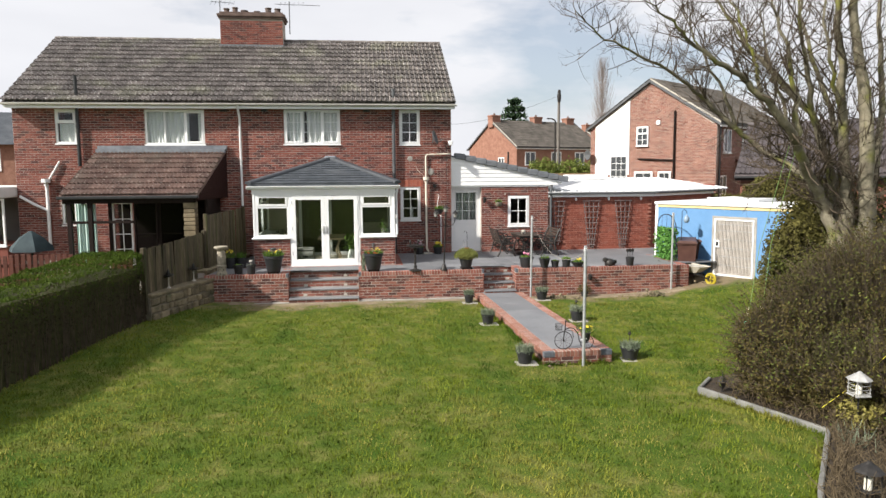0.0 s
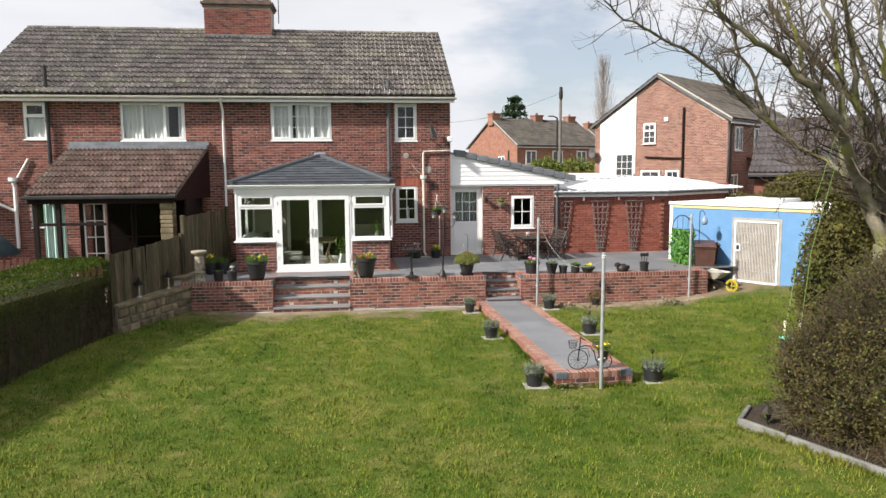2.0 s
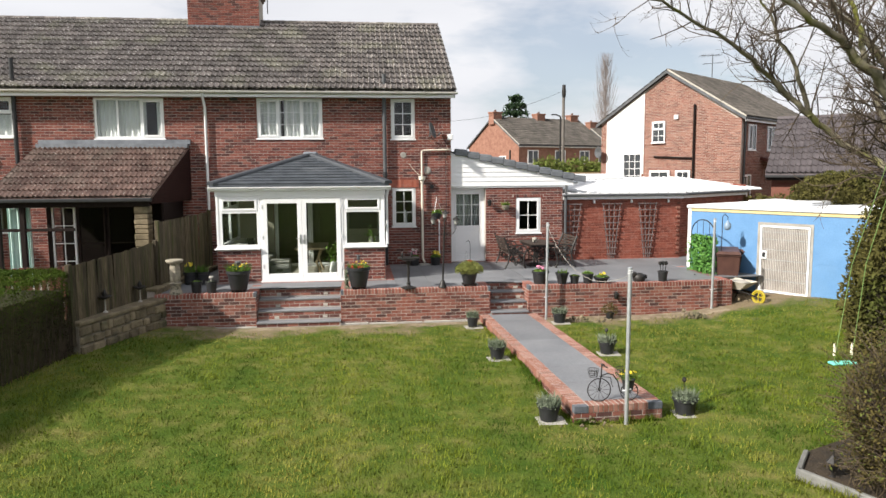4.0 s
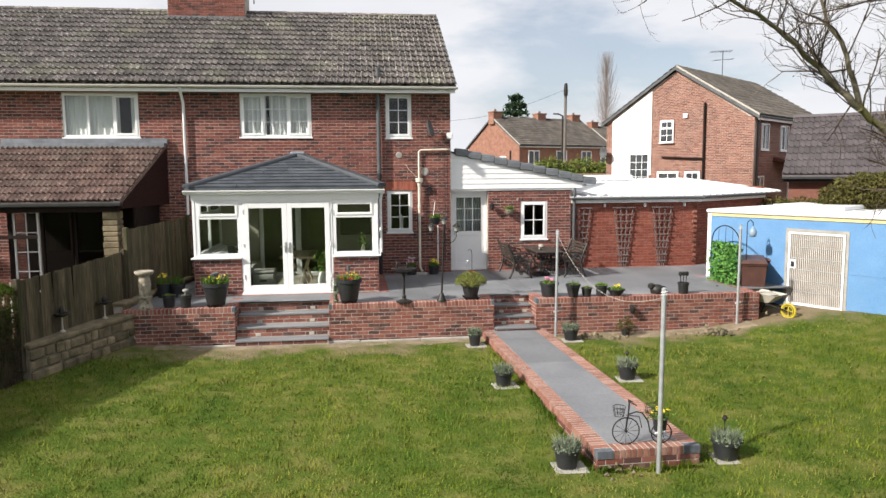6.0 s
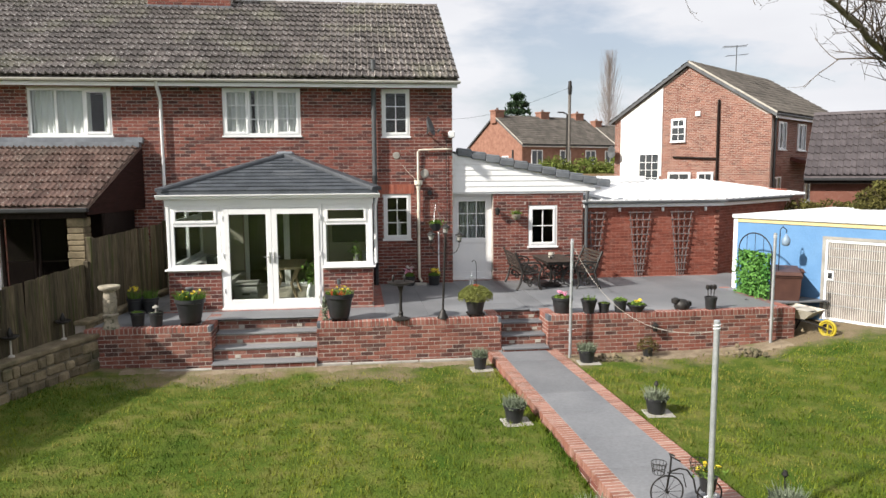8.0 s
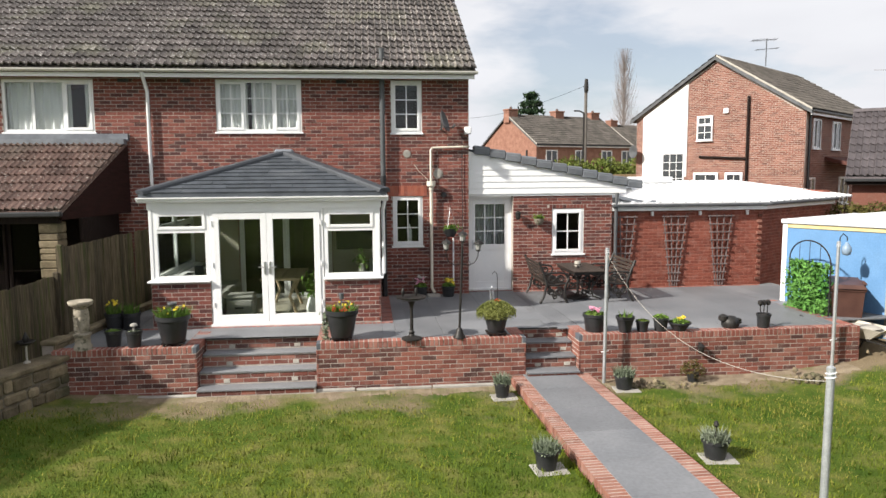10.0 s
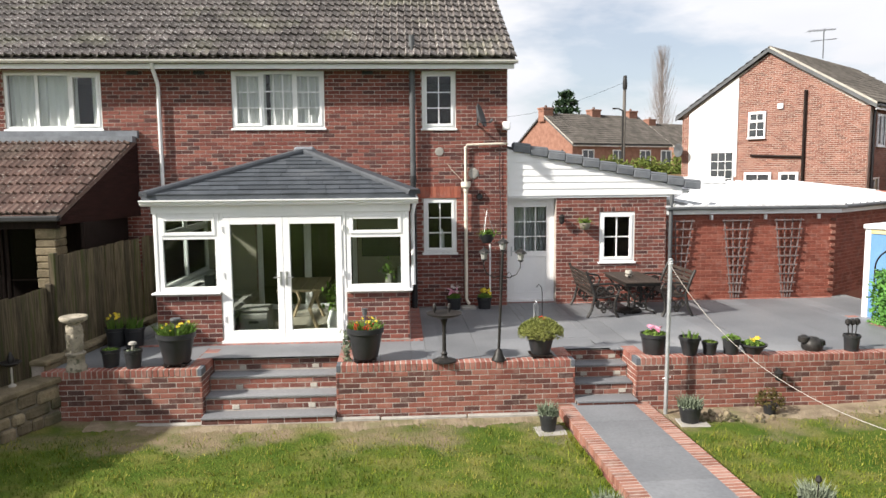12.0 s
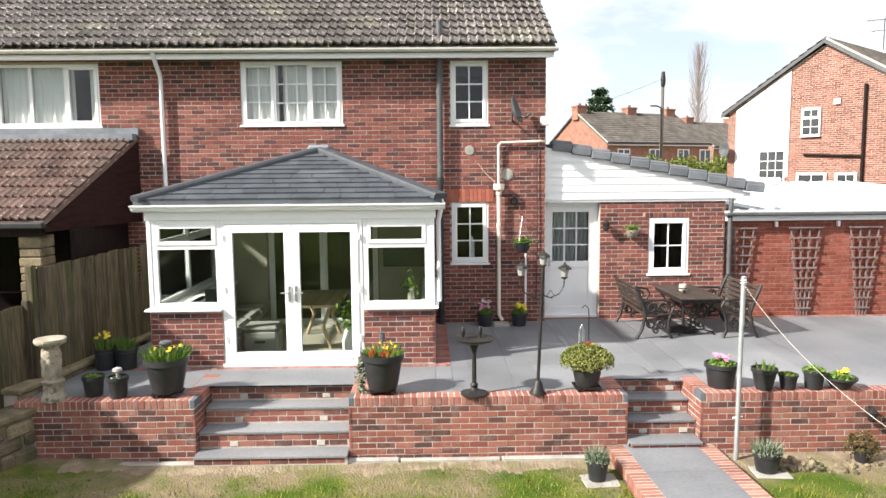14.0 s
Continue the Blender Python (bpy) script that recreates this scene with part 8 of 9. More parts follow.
    o = thing("stone_ornament", "small dark carved animal ornament", "ornament", m=pose(3.95, 18.95, 0))
    s = Shape()
    s.lathe([(0.13, 0), (0.15, 0.05), (0.14, 0.13), (0.08, 0.19), (0.02, 0.2)], 14, (0, 0, 0)).lathe([(0.03, 0.1), (0.08, 0.13), (0.08, 0.2), (0.03, 0.23)], 10, (-0.13, 0, 0)).lathe([(0.03, 0.05), (0.06, 0.07), (0.055, 0.14), (0.02, 0.16)], 10, (0.14, 0, 0))
    part("body", s, BLACK_IRON, o, "", 50)
    for x, y, r, h in ((-6.22, 18.97, 0.13, 0.25), (-5.88, 18.88, 0.125, 0.26)):
        p = pot(x, y, 0, r, h, "black ribbed pot of low rosettes and a pale mushroom ornament" if x > -6 else "black ribbed pot with low leaves", taper=0.75)
        bunch(p, rg, 0.2, 0.11, 0.06, 140, LAVENDER if x > -6 else POT_GREEN, 0.03)
        if x > -6:
            part("ornament", Shape().lathe([(0.02, 0.22), (0.018, 0.32), (0.06, 0.33), (0.05, 0.36), (0.01, 0.375)], 10), CONCRETE, p, "pale stone mushroom", 40)
    for x, y, col in ((-6.62, 20.2, 1), (-6.34, 20.2, 0)):
        p = pot(x, y, 0, 0.16, 0.3, "black pot of yellow daffodils by the fence" if col else "black pot of green shoots by the fence", taper=0.8)
        blades(p, rg, 0.27, 0.12, 0.2, 70, POT_GREEN)
        if col:
            heads(p, rg, 0.42, 0.5, 0.12, 8, FLOWERS["yellow"])
    for x, c in ((-1.1, "pink"), (-0.5, "yellow")):
        p = pot(x, 22.72, 0, 0.15, 0.23, "black pot of " + ("pink and white" if c == "pink" else "yellow") + " flowers against the house wall", taper=0.78)
        bunch(p, rg, 0.2, 0.14, 0.1, 240, POT_GREEN, 0.03)
        heads(p, rg, 0.28, 0.4, 0.12, 9, FLOWERS[c], 0.035)
        if c == "pink":
            heads(p, rg, 0.34, 0.46, 0.12, 6, FLOWERS["white"], 0.035)
    sl = thing("stepping_slab", "small grey slab under the waste pipe", "slab")
    part("slab", Shape().bevel_box(-0.95, -0.68, 22.6, 22.85, 0.0, 0.05, 0.006), CONCRETE, sl)
    # lavender pots along the path, each on a pale slab
    for x, y, r in ((-0.19, 15.33, 0.15), (-0.04, 12.37, 0.16), (-0.2, 18.05, 0.13), (1.8, 18.2, 0.16), (1.89, 15.38, 0.16), (1.96, 12.35, 0.175)):
        zz = ground_z(x, y)
        b = thing("paving_slab", "weathered pale square slab set in the lawn", "slab", "lawn slabs", m=pose(x + 0.03, y - 0.02, zz, 0, 0, random.uniform(-8, 8)))
        part("slab", Shape().bevel_box(-0.2, 0.2, -0.17, 0.17, -0.06, 0.012, 0.008), CONCRETE, b)
        p = pot(x, y, zz + 0.012, r, 0.23, "black pot of grey-green lavender on a slab beside the path", taper=0.72, group="lavender pots")
        blades(p, rg, 0.2, r * 0.9, 0.17, 230, LAVENDER, 0.006)
        bunch(p, rg, 0.2, r * 1.1, 0.12, 420, LAVENDER, 0.02)
        if x > 1 and y < 16:
            part("ornament", Shape().tube([(0.1, 0.05, 0.15), (0.11, 0.06, 0.42)], 0.006, 5).lathe([(0.01, 0.42), (0.035, 0.45), (0.02, 0.49), (0.004, 0.5)], 8, (0.11, 0.06, 0)), BLACK_IRON, p)
    p = pot(3.05, 18.42, ground_z(3, 18.4), 0.1, 0.16, "black pot with a small dark shrub on the soil", taper=0.75)
    bunch(p, rg, 0.1, 0.2, 0.3, 320, BUSH_LEAF, 0.026)


build_pots()


def build_statue():
    sh = Shape().lathe([(0.155, 0), (0.155, 0.06), (0.13, 0.08), (0.125, 0.2), (0.15, 0.22), (0.15, 0.25), (0.1, 0.27), (0.09, 0.35), (0.12, 0.42), (0.1, 0.48), (0.13, 0.55), (0.12, 0.6), (0.09, 0.63), (0.1, 0.66), (0.19, 0.7), (0.21, 0.74), (0.2, 0.76), (0.17, 0.755), (0.08, 0.735)], 20)
    for i in range(5):
        a = i * 1.257
        x, y = 0.085 * math.cos(a), 0.085 * math.sin(a)
        sh.lathe([(0.02, 0.26), (0.05, 0.32), (0.045, 0.42), (0.055, 0.5), (0.03, 0.55), (0.042, 0.58), (0.035, 0.63), (0.01, 0.65)], 9, (x, y, 0))
    ob = part("statue", sh, STONE, None, "", 55, pose(-6.62, 18.8, 0) @ Matrix.Diagonal((0.88, 0.88, 1, 1)))
    tagged(ob, "weathered pale stone figure pedestal carrying a shallow bowl", "statue")


build_statue()


def build_birdbath():
    b = thing("bird_bath", "dark grey cast bird bath with two small birds on its rim", "bird bath", m=pose(-1.54, 18.8, 0))
    part("base", Shape().lathe([(0.17, 0), (0.17, 0.02), (0.12, 0.035), (0.05, 0.06), (0.035, 0.1)], 18), BLACK_IRON, b, "", 35)
    part("stem", Shape().lathe([(0.035, 0.08), (0.05, 0.12), (0.028, 0.15), (0.025, 0.5), (0.035, 0.55), (0.06, 0.62)], 14), BLACK_IRON, b, "", 35)
    part("dish", Shape().lathe([(0.06, 0.62), (0.14, 0.64), (0.24, 0.68), (0.25, 0.70), (0.235, 0.70), (0.13, 0.66), (0.02, 0.65)], 20), BLACK_IRON, b, "", 35)
    for dx in (-0.13, 0.08):
        part("bird_ornament", Shape().lathe([(0.008, 0.66), (0.022, 0.70), (0.03, 0.74), (0.022, 0.78), (0.012, 0.8)], 8, (dx, 0.1, 0.02)), BLACK_IRON, b)


build_birdbath()


def build_lamp_post():
    l = thing("garden_lamp", "black solar lamp post with three lanterns", "lamp post", m=pose(-0.77, 18.78, 0, 0, 2.2, 0))
    part("base", Shape().lathe([(0.1, 0), (0.1, 0.02), (0.065, 0.07), (0.05, 0.14), (0.03, 0.17)], 16), BLACK_IRON, l, "", 40)
    part("pole", Shape().tube([(0, 0, 0.1), (0, 0, 1.56)], 0.02, 10), BLACK_IRON, l, "", 40)
    lens = material("frosted lamp glass", (0.25, 0.25, 0.24), (0.34, 0.34, 0.33), 6, 0.4)
    for dx, z in ((0.0, 1.56), (-0.26, 1.42), (0.26, 1.42)):
        if dx:
            part("arm", Shape().tube([(0, 0, 1.22), (dx * 0.4, 0, 1.19), (dx * 0.8, 0, 1.24), (dx, 0, 1.34), (dx, 0, 1.42)], 0.008, 6), BLACK_IRON, l, "", 40)
            part("scroll", Shape().tube([(dx * 0.2, 0, 1.2), (dx * 0.4, 0, 1.28), (dx * 0.55, 0, 1.22), (dx * 0.45, 0, 1.18)], 0.005, 5), BLACK_IRON, l)
        ln = part("lantern", Shape().lathe([(0.02, 0), (0.045, 0.02), (0.035, 0.03)], 8, (dx, 0, z)), BLACK_IRON, l)
        part("lens", Shape().lathe([(0.035, 0.03), (0.055, 0.12)], 8, (dx, 0, z)), lens, ln)
        part("lantern_roof", Shape().lathe([(0.085, 0.12), (0.075, 0.14), (0.03, 0.175), (0.015, 0.18), (0.012, 0.2), (0.004, 0.21)], 8, (dx, 0, z)), BLACK_IRON, ln)


build_lamp_post()


def scroll(cx, cz, r, turns=1.4, n=16, a0=0.0, sg=1):
    return [(cx + r * (1 - 0.62 * i / n) * math.cos(a0 + sg * turns * 6.283 * i / n), 0, cz + r * (1 - 0.62 * i / n) * math.sin(a0 + sg * turns * 6.283 * i / n)) for i in range(n + 1)]


def bench(m, length, label):
    """Cast-iron ends with scrollwork, slatted seat and back. Local: x along, seat faces -y."""
    b = thing("garden_bench", label, "bench", "garden seats", m=m)
    for k, x in enumerate((0.0, length)):
        def side(pts):
            return [(x, p[0], p[2]) for p in pts]
        e = Shape()
        e.tube(side([(-0.27, 0, 0.0), (-0.21, 0, 0.12), (-0.22, 0, 0.3), (-0.25, 0, 0.41)]), 0.029, 6)
        e.tube(side([(0.30, 0, 0.0), (0.22, 0, 0.15), (0.16, 0, 0.4), (0.24, 0, 0.65), (0.33, 0, 0.86)]), 0.029, 6)
        e.tube(side([(-0.25, 0, 0.41), (0, 0, 0.37), (0.17, 0, 0.38)]), 0.02, 6)
        e.tube(side([(-0.25, 0, 0.41), (-0.3, 0, 0.52), (-0.26, 0, 0.6), (-0.1, 0, 0.63), (0.1, 0, 0.62), (0.22, 0, 0.6)]), 0.021, 6)
        part("end_frame", e, BLACK_IRON, b, "black cast iron end frame", 40)
        for cx, cz, r, a0, sg in ((-0.12, 0.5, 0.085, 0, 1), (0.06, 0.5, 0.085, 3, -1), (-0.08, 0.24, 0.09, 1.5, 1), (0.07, 0.24, 0.08, 1.5, -1), (0.0, 0.13, 0.05, 0, 1)):
            part("scroll", Shape().tube(side(scroll(cx, cz, r, 1.4, 14, a0, sg)), 0.018, 5), BLACK_IRON, b)
    for i in range(6):
        y = -0.23 + i * 0.072
        part("seat_slat", Shape().bevel_box(0.01, length - 0.01, y, y + 0.055, 0.40 - 0.01 * i * 0.5, 0.42 - 0.01 * i * 0.5, 0.004), TABLE_WOOD, b)
    for i in range(5):
        z = 0.48 + i * 0.075
        y = 0.185 + (z - 0.4) * 0.32
        part("back_slat", Shape().bevel_box(0.01, length - 0.01, 0, 0.018, 0, 0.055, 0.004), TABLE_WOOD, b, m=pose(0, y, z, -18))
    return b


def build_table():
    t = thing("garden_table", "rectangular slatted garden table with black cast iron legs", "table", m=pose(2.32, 22.3, 0) @ Matrix.Diagonal((1, 1, 0.87, 1)))
    for i in range(7):
        x = -0.36 + i * 0.103
        part("top_slat", Shape().bevel_box(x, x + 0.098, -0.72, 0.72, 0.715, 0.74, 0.004), TABLE_WOOD, t)
    part("apron", Shape().bevel_box(-0.33, 0.33, -0.66, -0.64, 0.64, 0.714).bevel_box(-0.33, 0.33, 0.64, 0.66, 0.64, 0.714).bevel_box(-0.33, -0.31, -0.64, 0.64, 0.64, 0.714).bevel_box(0.31, 0.33, -0.64, 0.64, 0.64, 0.714), BLACK_IRON, t)
    for y in (-0.5, 0.5):
        e = Shape()
        for sx in (-1, 1):
            e.tube([(sx * 0.3, y, 0.0), (sx * 0.26, y, 0.05), (sx * 0.12, y, 0.1), (sx * 0.1, y, 0.3), (sx * 0.2, y, 0.5), (sx * 0.3, y, 0.64)], 0.018, 6)
        e.tube([(-0.12, y, 0.1), (0.12, y, 0.1)], 0.014, 6)
        part("leg", e, BLACK_IRON, t, "black cast iron scrolled leg", 40)
        for cx, cz, r, sg in ((-0.07, 0.4, 0.09, 1), (0.07, 0.4, 0.09, -1), (-0.06, 0.2, 0.06, -1), (0.06, 0.2, 0.06, 1), (0, 0.55, 0.07, 1)):
            part("scroll", Shape().tube([(p[0], y, p[2]) for p in scroll(cx, cz, r, 1.4, 14, 1.5, sg)], 0.018, 5), BLACK_IRON, t)
    part("stretcher", Shape().tube([(0, -0.5, 0.12), (0, 0.5, 0.12)], 0.012, 6), BLACK_IRON, t)
    j = thing("candle_jar", "small pale banded candle jar on the table", "jar", m=pose(2.27, 22.35, 0.645))
    part("jar", Shape().lathe([(0.06, 0), (0.068, 0.02), (0.068, 0.1), (0.06, 0.12), (0.05, 0.12), (0.055, 0.02)], 14), CONCRETE_PALE, j, "", 40)
    part("band", Shape().lathe([(0.07, 0.04), (0.072, 0.05), (0.07, 0.06)], 14, cap=False), TABLE_WOOD, j)
    u = thing("parasol_base", "round black parasol base under the table", "parasol base", m=pose(2.2, 22.1, 0))
    part("base", Shape().lathe([(0.24, 0), (0.24, 0.03), (0.2, 0.06), (0.05, 0.09), (0.03, 0.12)], 18), BLACK_IRON, u, "", 40)
    part("tube", Shape().tube([(0, 0, 0.1), (0, 0, 0.7)], 0.025, 8), BLACK_IRON, u)
    bench(pose(1.56, 22.87, 0, 0, 0, -90) @ pose(0, 0, 0, 0, 0, 180) @ pose(-1.3, 0, 0), 1.3, "cast iron and slatted wood garden bench facing the table")
    bench(pose(2.92, 22.85, 0, 0, 0, -90), 1.3, "cast iron and slatted wood garden bench facing the table")


build_table()


def build_trellises():
    for x, z0 in ((3.62, 0.16), (4.84, 0.0), (5.95, 0.0)):
        t = thing("trellis", "weathered grey fan trellis on the garage wall", "trellis", "wall trellises")
        y = 23.25
        top, n = 1.68, 9
        for i, u in enumerate((-1, -0.33, 0.33, 1)):
            part("upright", Shape().add([(x + u * 0.08 - 0.011, y, z0), (x + u * 0.08 + 0.011, y, z0), (x + u * 0.27 + 0.011, y, top), (x + u * 0.27 - 0.011, y, top), (x + u * 0.08 - 0.011, y + 0.02, z0), (x + u * 0.08 + 0.011, y + 0.02, z0), (x + u * 0.27 + 0.011, y + 0.02, top), (x + u * 0.27 - 0.011, y + 0.02, top)], [(3, 2, 1, 0), (4, 5, 6, 7), (0, 1, 5, 4), (1, 2, 6, 5), (2, 3, 7, 6), (3, 0, 4, 7)]), TRELLIS_WOOD, t)
        for i in range(n):
            z = z0 + 0.14 + (top - z0 - 0.18) * i / (n - 1)
            w = 0.09 + (0.27 - 0.08) * (z - z0) / (top - z0) + 0.04
            part("crossbar", Shape().bevel_box(x - w, x + w, y - 0.022, y - 0.001, z - 0.014, z + 0.014, 0.003), TRELLIS_WOOD, t)


TRELLIS_WOOD = material("grey weathered trellis", (0.115, 0.088, 0.085), (0.195, 0.155, 0.15), 6, 0.9, 0.3)
build_trellises()


def build_wall_things():
    rg = np.random.default_rng(53)
    h = thing("hanging_basket", "black hanging basket of green plants on a wall bracket", "hanging basket")
    part("bracket", Shape().tube([(-0.45, 22.99, 1.95), (-0.45, 22.72, 1.97), (-0.45, 22.7, 1.93)], 0.008, 6), BLACK_IRON, h)
    for a in (0, 2.1, 4.2):
        part("chain", Shape().tube([(-0.45, 22.7, 1.93), (-0.45 + 0.14 * math.cos(a), 22.7 + 0.14 * math.sin(a), 1.5)], 0.004, 4), GALV, h)
    part("bowl", Shape().lathe([(0.08, 1.3), (0.13, 1.38), (0.15, 1.48), (0.14, 1.48), (0.1, 1.42)], 14, (-0.45, 22.7, 0)), BLACK_PLASTIC, h, "", 40)
    pts = np.array([-0.45, 22.7, 1.5]) + rg.normal(0, 1, (260, 3)) * np.array([0.08, 0.08, 0.03])
    leaf_cloud("foliage", pts, 0.03, POT_GREEN, h)
    w = thing("wall_planter", "small terracotta wall planter with trailing plants", "planter")
    part("planter", Shape().lathe([(0.05, 0), (0.1, 0.05), (0.12, 0.14), (0.1, 0.14)], 12, (1.6, 23.12, 1.5)), STONE, w, "", 40)
    leaf_cloud("foliage", np.array([1.6, 23.1, 1.66]) + rg.normal(0, 1, (180, 3)) * np.array([0.07, 0.04, 0.04]), 0.028, BUSH_GREEN, w)
    d = thing("satellite_dish", "grey oval satellite dish on the house wall", "satellite dish", m=pose(-0.62, 22.72, 3.74))
    part("dish", Shape().lathe([(0.01, 0), (0.12, 0.015), (0.2, 0.05), (0.24, 0.085), (0.236, 0.09), (0.19, 0.058), (0.01, 0.01)], 20, cap=False), GREY_PIPE, d, "", 50, pose(0, 0, 0, 72, 0, 70))
    part("arm", Shape().tube([(0.0, 0.28, -0.12), (0.0, 0.1, -0.14), (0, 0, 0)], 0.018, 6), GREY_PIPE, d)
    part("receiver", Shape().tube([(0, 0, -0.1), (0.22, -0.1, -0.12)], 0.01, 6).tube([(0.22, -0.1, -0.12), (0.27, -0.12, -0.05)], 0.025, 8), GREY_PIPE, d)
    p = thing("standpipe", "thin white water pipe with a tap on the house wall", "pipe")
    part("pipe", Shape().tube([(-0.36, 22.93, 1.25), (-0.36, 22.93, 0.1)], 0.018, 8), UPVC, p, "", 40)
    part("tap", Shape().tube([(-0.36, 22.93, 1.0), (-0.36, 22.85, 1.0), (-0.36, 22.84, 0.95)], 0.014, 6), GALV, p)
    k = thing("cable", "thin dark cable down the house corner", "cable")
    part("cable", Shape().tube([(-0.15, 22.98, 3.5), (-0.16, 22.98, 2.6), (-0.14, 22.98, 1.9), (-0.16, 22.98, 0.4)], 0.008, 5), BLACK_PLASTIC, k)
    lt = thing("lantern", "white lantern ornament on the inner window sill", "lantern", m=pose(-1.3, 23.2, 1.13))
    part("frame", Shape().lathe([(0.06, 0), (0.06, 0.02), (0.05, 0.02), (0.045, 0.26), (0.06, 0.27), (0.03, 0.34), (0.012, 0.42)], 6), UPVC, lt)
    c = thing("coach_lamp", "small black coach lamp beside the door", "wall lamp", m=pose(1.12, 23.1, 1.62))
    part("lamp", Shape().lathe([(0.02, 0), (0.05, 0.03), (0.06, 0.14), (0.075, 0.15), (0.02, 0.2)], 8), BLACK_IRON, c)
    # television aerials on the chimney
    for x, z in ((-7.85, 8.3), (-5.4, 8.3)):
        a = thing("aerial", "thin rooftop television aerial on the chimney", "aerial")
        part("mast", Shape().tube([(x, 26.9, z - 0.6), (x, 26.9, z + 0.55)], 0.018, 6), GREY_PIPE, a)
        part("boom", Shape().tube([(x - 0.5, 26.9, z + 0.45), (x + 1.1, 26.7, z + 0.38)] if x > -6 else [(x - 0.3, 26.9, z + 0.5), (x + 0.5, 26.9, z + 0.45)], 0.01, 5), GREY_PIPE, a)
        for i in range(6):
            xx = x - 0.3 + i * 0.16
            part("element", Shape().tube([(xx, 26.7, z + 0.35), (xx, 27.0, z + 0.55)], 0.006, 4), GREY_PIPE, a)


build_wall_things()


# ---- things on the lawn ----
def build_line_posts():
    for x, y, z0, z1, lean in ((0.97, 12.06, -0.95, 1.27, 0.3), (1.58, 18.52, -0.8, 1.42, 0.5), (5.61, 18.6, -0.75, 1.45, 0.3)):
        p = thing("clothes_post", "galvanised steel clothes line post with a hook", "post", "clothes posts", m=pose(x, y, z0, 0, lean, 0))
        part("pole", Shape().tube([(0, 0, 0), (0, 0, z1 - z0)], 0.028, 12), GALV, p, "", 40)
        part("cap", Shape().lathe([(0.03, 0), (0.03, 0.03), (0.015, 0.04)], 12, (0, 0, z1 - z0)), GALV, p)
        part("cleat", Shape().tube([(-0.06, 0, 0.55), (0.06, 0, 0.57)], 0.01, 6), UPVC, p)
        part("knot", Shape().tube([(0.034 * math.cos(i * 0.8), 0.034 * math.sin(i * 0.8), z1 - z0 - 0.06 + 0.004 * i) for i in range(16)], 0.005, 5), UPVC, p)
    l = thing("clothes_line", "slack white clothes line between two posts", "rope")
    pts = []
    for i in range(25):
        t = i / 24
        pts.append((1.6 + (0.98 - 1.6) * t, 18.52 + (12.06 - 18.52) * t, 1.36 + (1.2 - 1.36) * t - 4 * 0.5 * t * (1 - t)))
    part("rope", Shape().tube(pts, 0.0032, 5), CONCRETE_PALE, l, "", 60)


build_line_posts()


